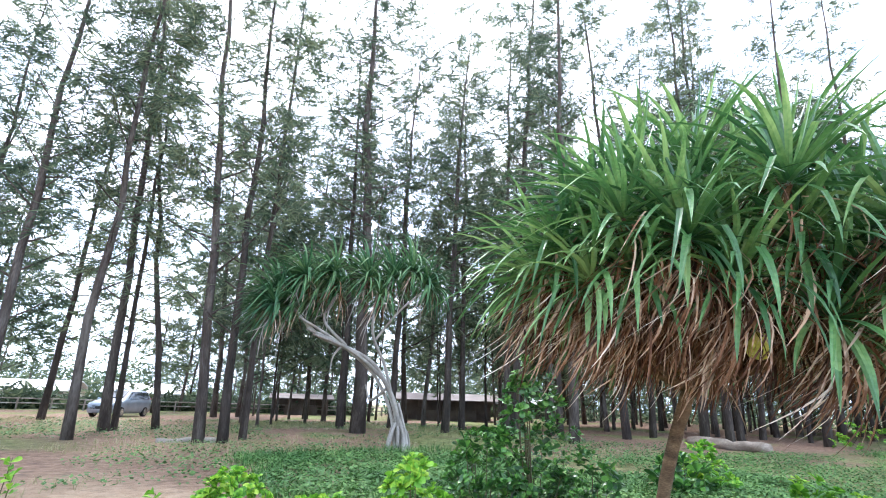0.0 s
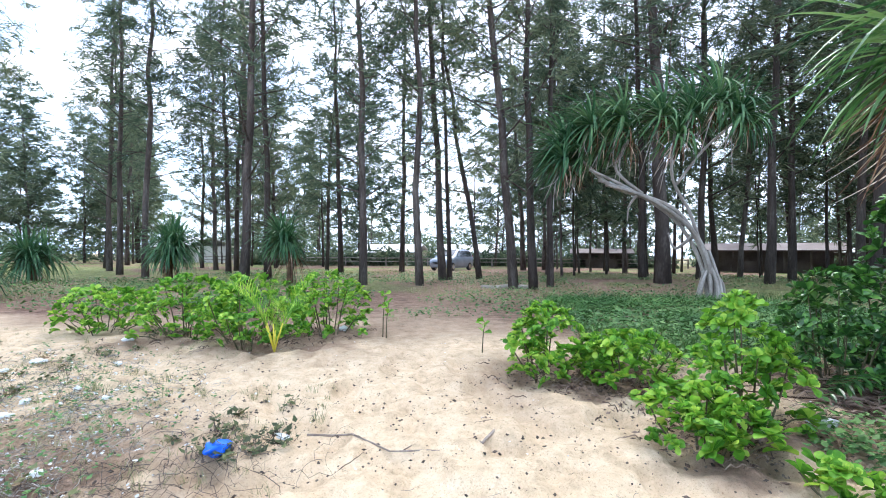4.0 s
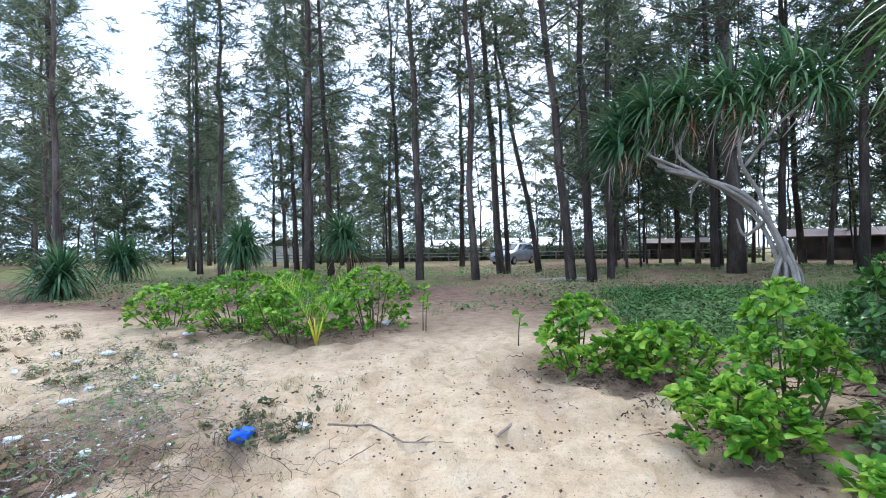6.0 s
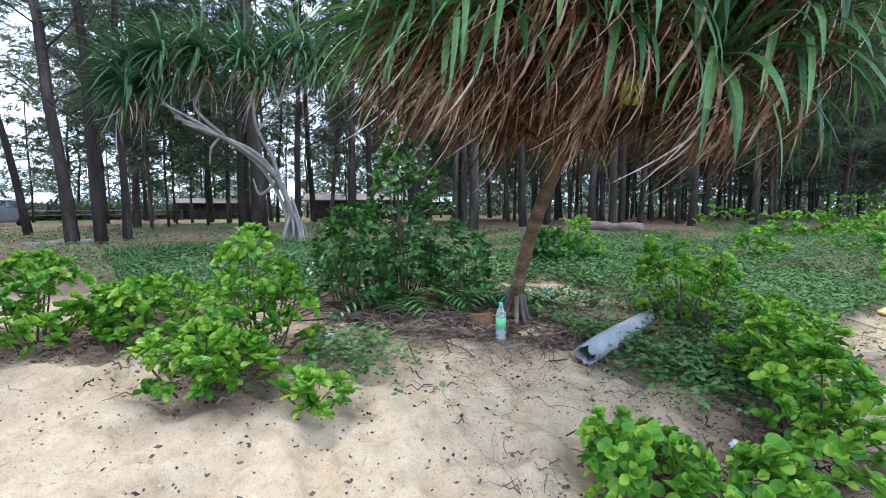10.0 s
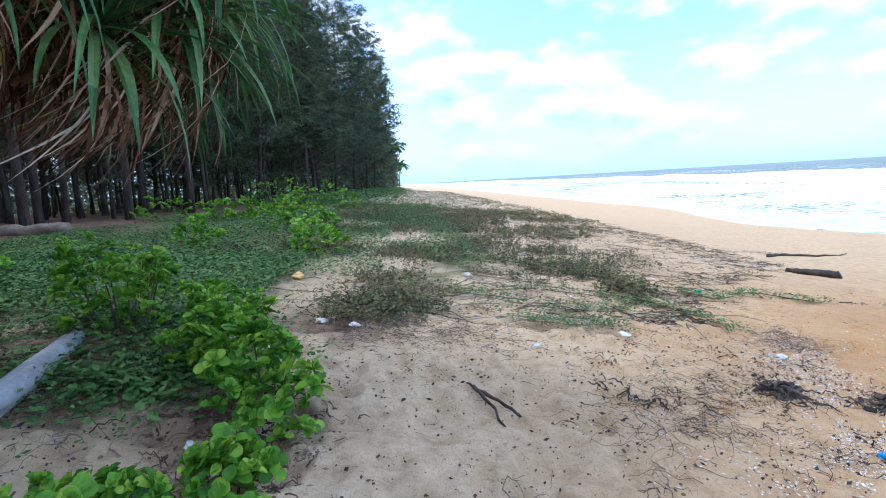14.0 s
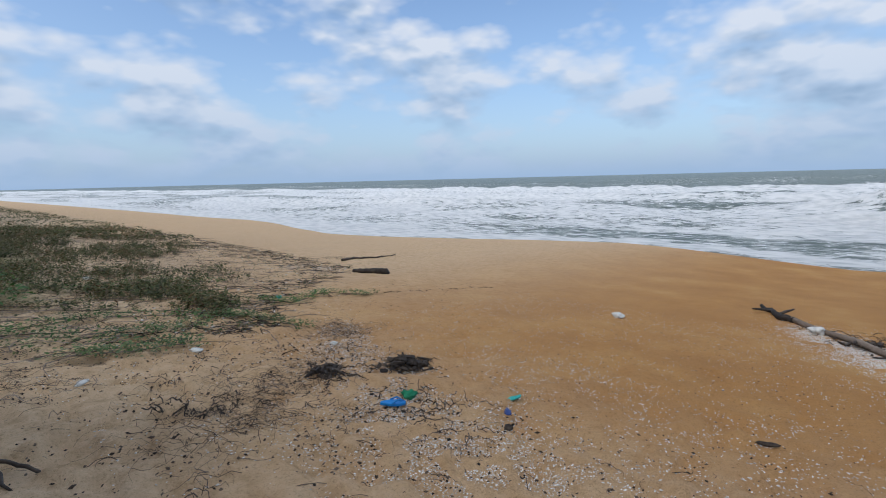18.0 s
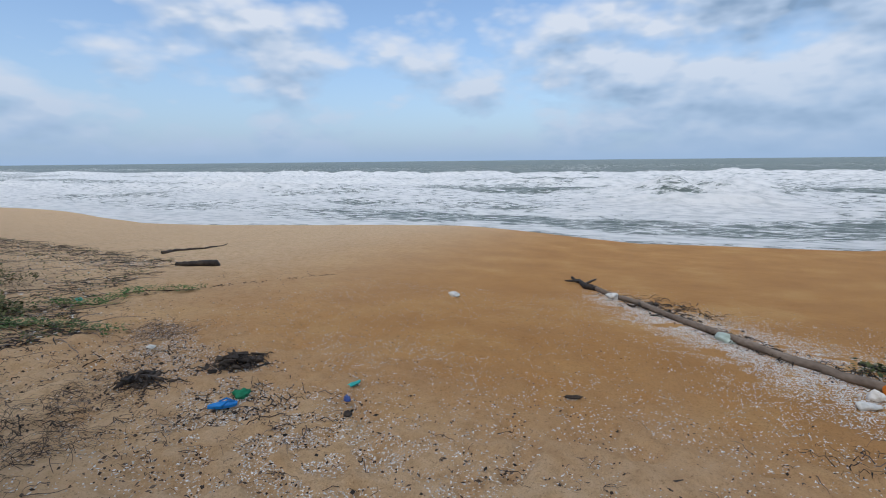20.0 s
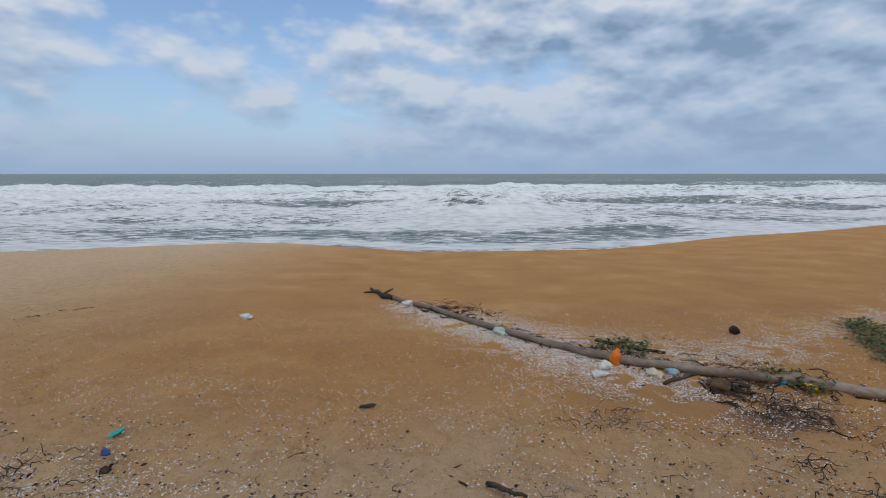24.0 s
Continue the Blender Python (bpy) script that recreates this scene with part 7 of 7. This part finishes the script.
chips("pole_lumps", "black bark lumps along the driftwood pole", "debris", band(603, [(9.6, 0.95, 0.12), (8.7, 0.2, 0.2), (7.4, -0.6, 0.2), (6.2, -1.6, 0.25), (5.4, -2.7, 0.3), (4.6, -3.4, 0.4)], 0.2, 190), DARKWOOD, 0.017, 604, 0.6)

LEFT = [(-4.6, -5.4, 0.5), (-4.0, -4.3, 0.45), (-3.6, -3.4, 0.4), (-3.0, -3.5, 0.4), (-2.4, -2.9, 0.35)]
brush("grey_tangle", "grey weathered rootlets and straw tangled over the sand", band(411, LEFT, 0.4, 900), material("grey straw", [(0.12, 0.1, 0.085), (0.27, 0.24, 0.2), (0.45, 0.41, 0.35)], 4, 40, 0.9, 0, spread=0.6), 0.2, 0.0024, 412, 0.03, 0.9)
chips("pale_scraps", "tiny white plastic and shell scraps in the litter", "debris", band(413, LEFT, 0.5, 420), WHITE, 0.016, 414, 0.5)
tufts("sand_grass", "sparse olive grass tufts in the beach litter", band(415, LEFT, 0.5, 130), DRYGRASS, 416, 0.1, 9)
creeper("litter_weeds", "low olive weeds among the beach litter", band(417, LEFT, 0.5, 420), COVER, 418, 0.026, 0.08)
rr = random.Random(419)
for k in range(9):
    x, y = band(420 + k, LEFT, 0.5, 1)[0]
    litter_bit("white_litter", "small crumpled scrap of white plastic", x, y, (rr.uniform(0.06, 0.14), rr.uniform(0.05, 0.08), 0.05), WHITE, 440 + k)

# the dune far along the coast
rr = random.Random(501)
creeper("coast_greenery", "green bushes and weeds at the foot of the coastal wood", [(float(np.interp(y, (30, 45, 70, 130), (-5.5, -3.5, -2.5, -2.2))) + rr.gauss(0, 1.6), y) for y in [28 + 100 * rr.random() ** 1.4 for _ in range(4200)]], COVER, 502, 0.13, 0.7, 4)
creeper("coast_scrub", "olive scrub mottling the dune along the coast", [(float(np.interp(y, (26, 60, 130), (9.2, 9.8, 10.3))) - 11 * rr.random() ** 1.2, y) for y in [24 + 100 * rr.random() ** 1.5 for _ in range(3800)]], OLIVE, 503, 0.11, 0.22, 3)
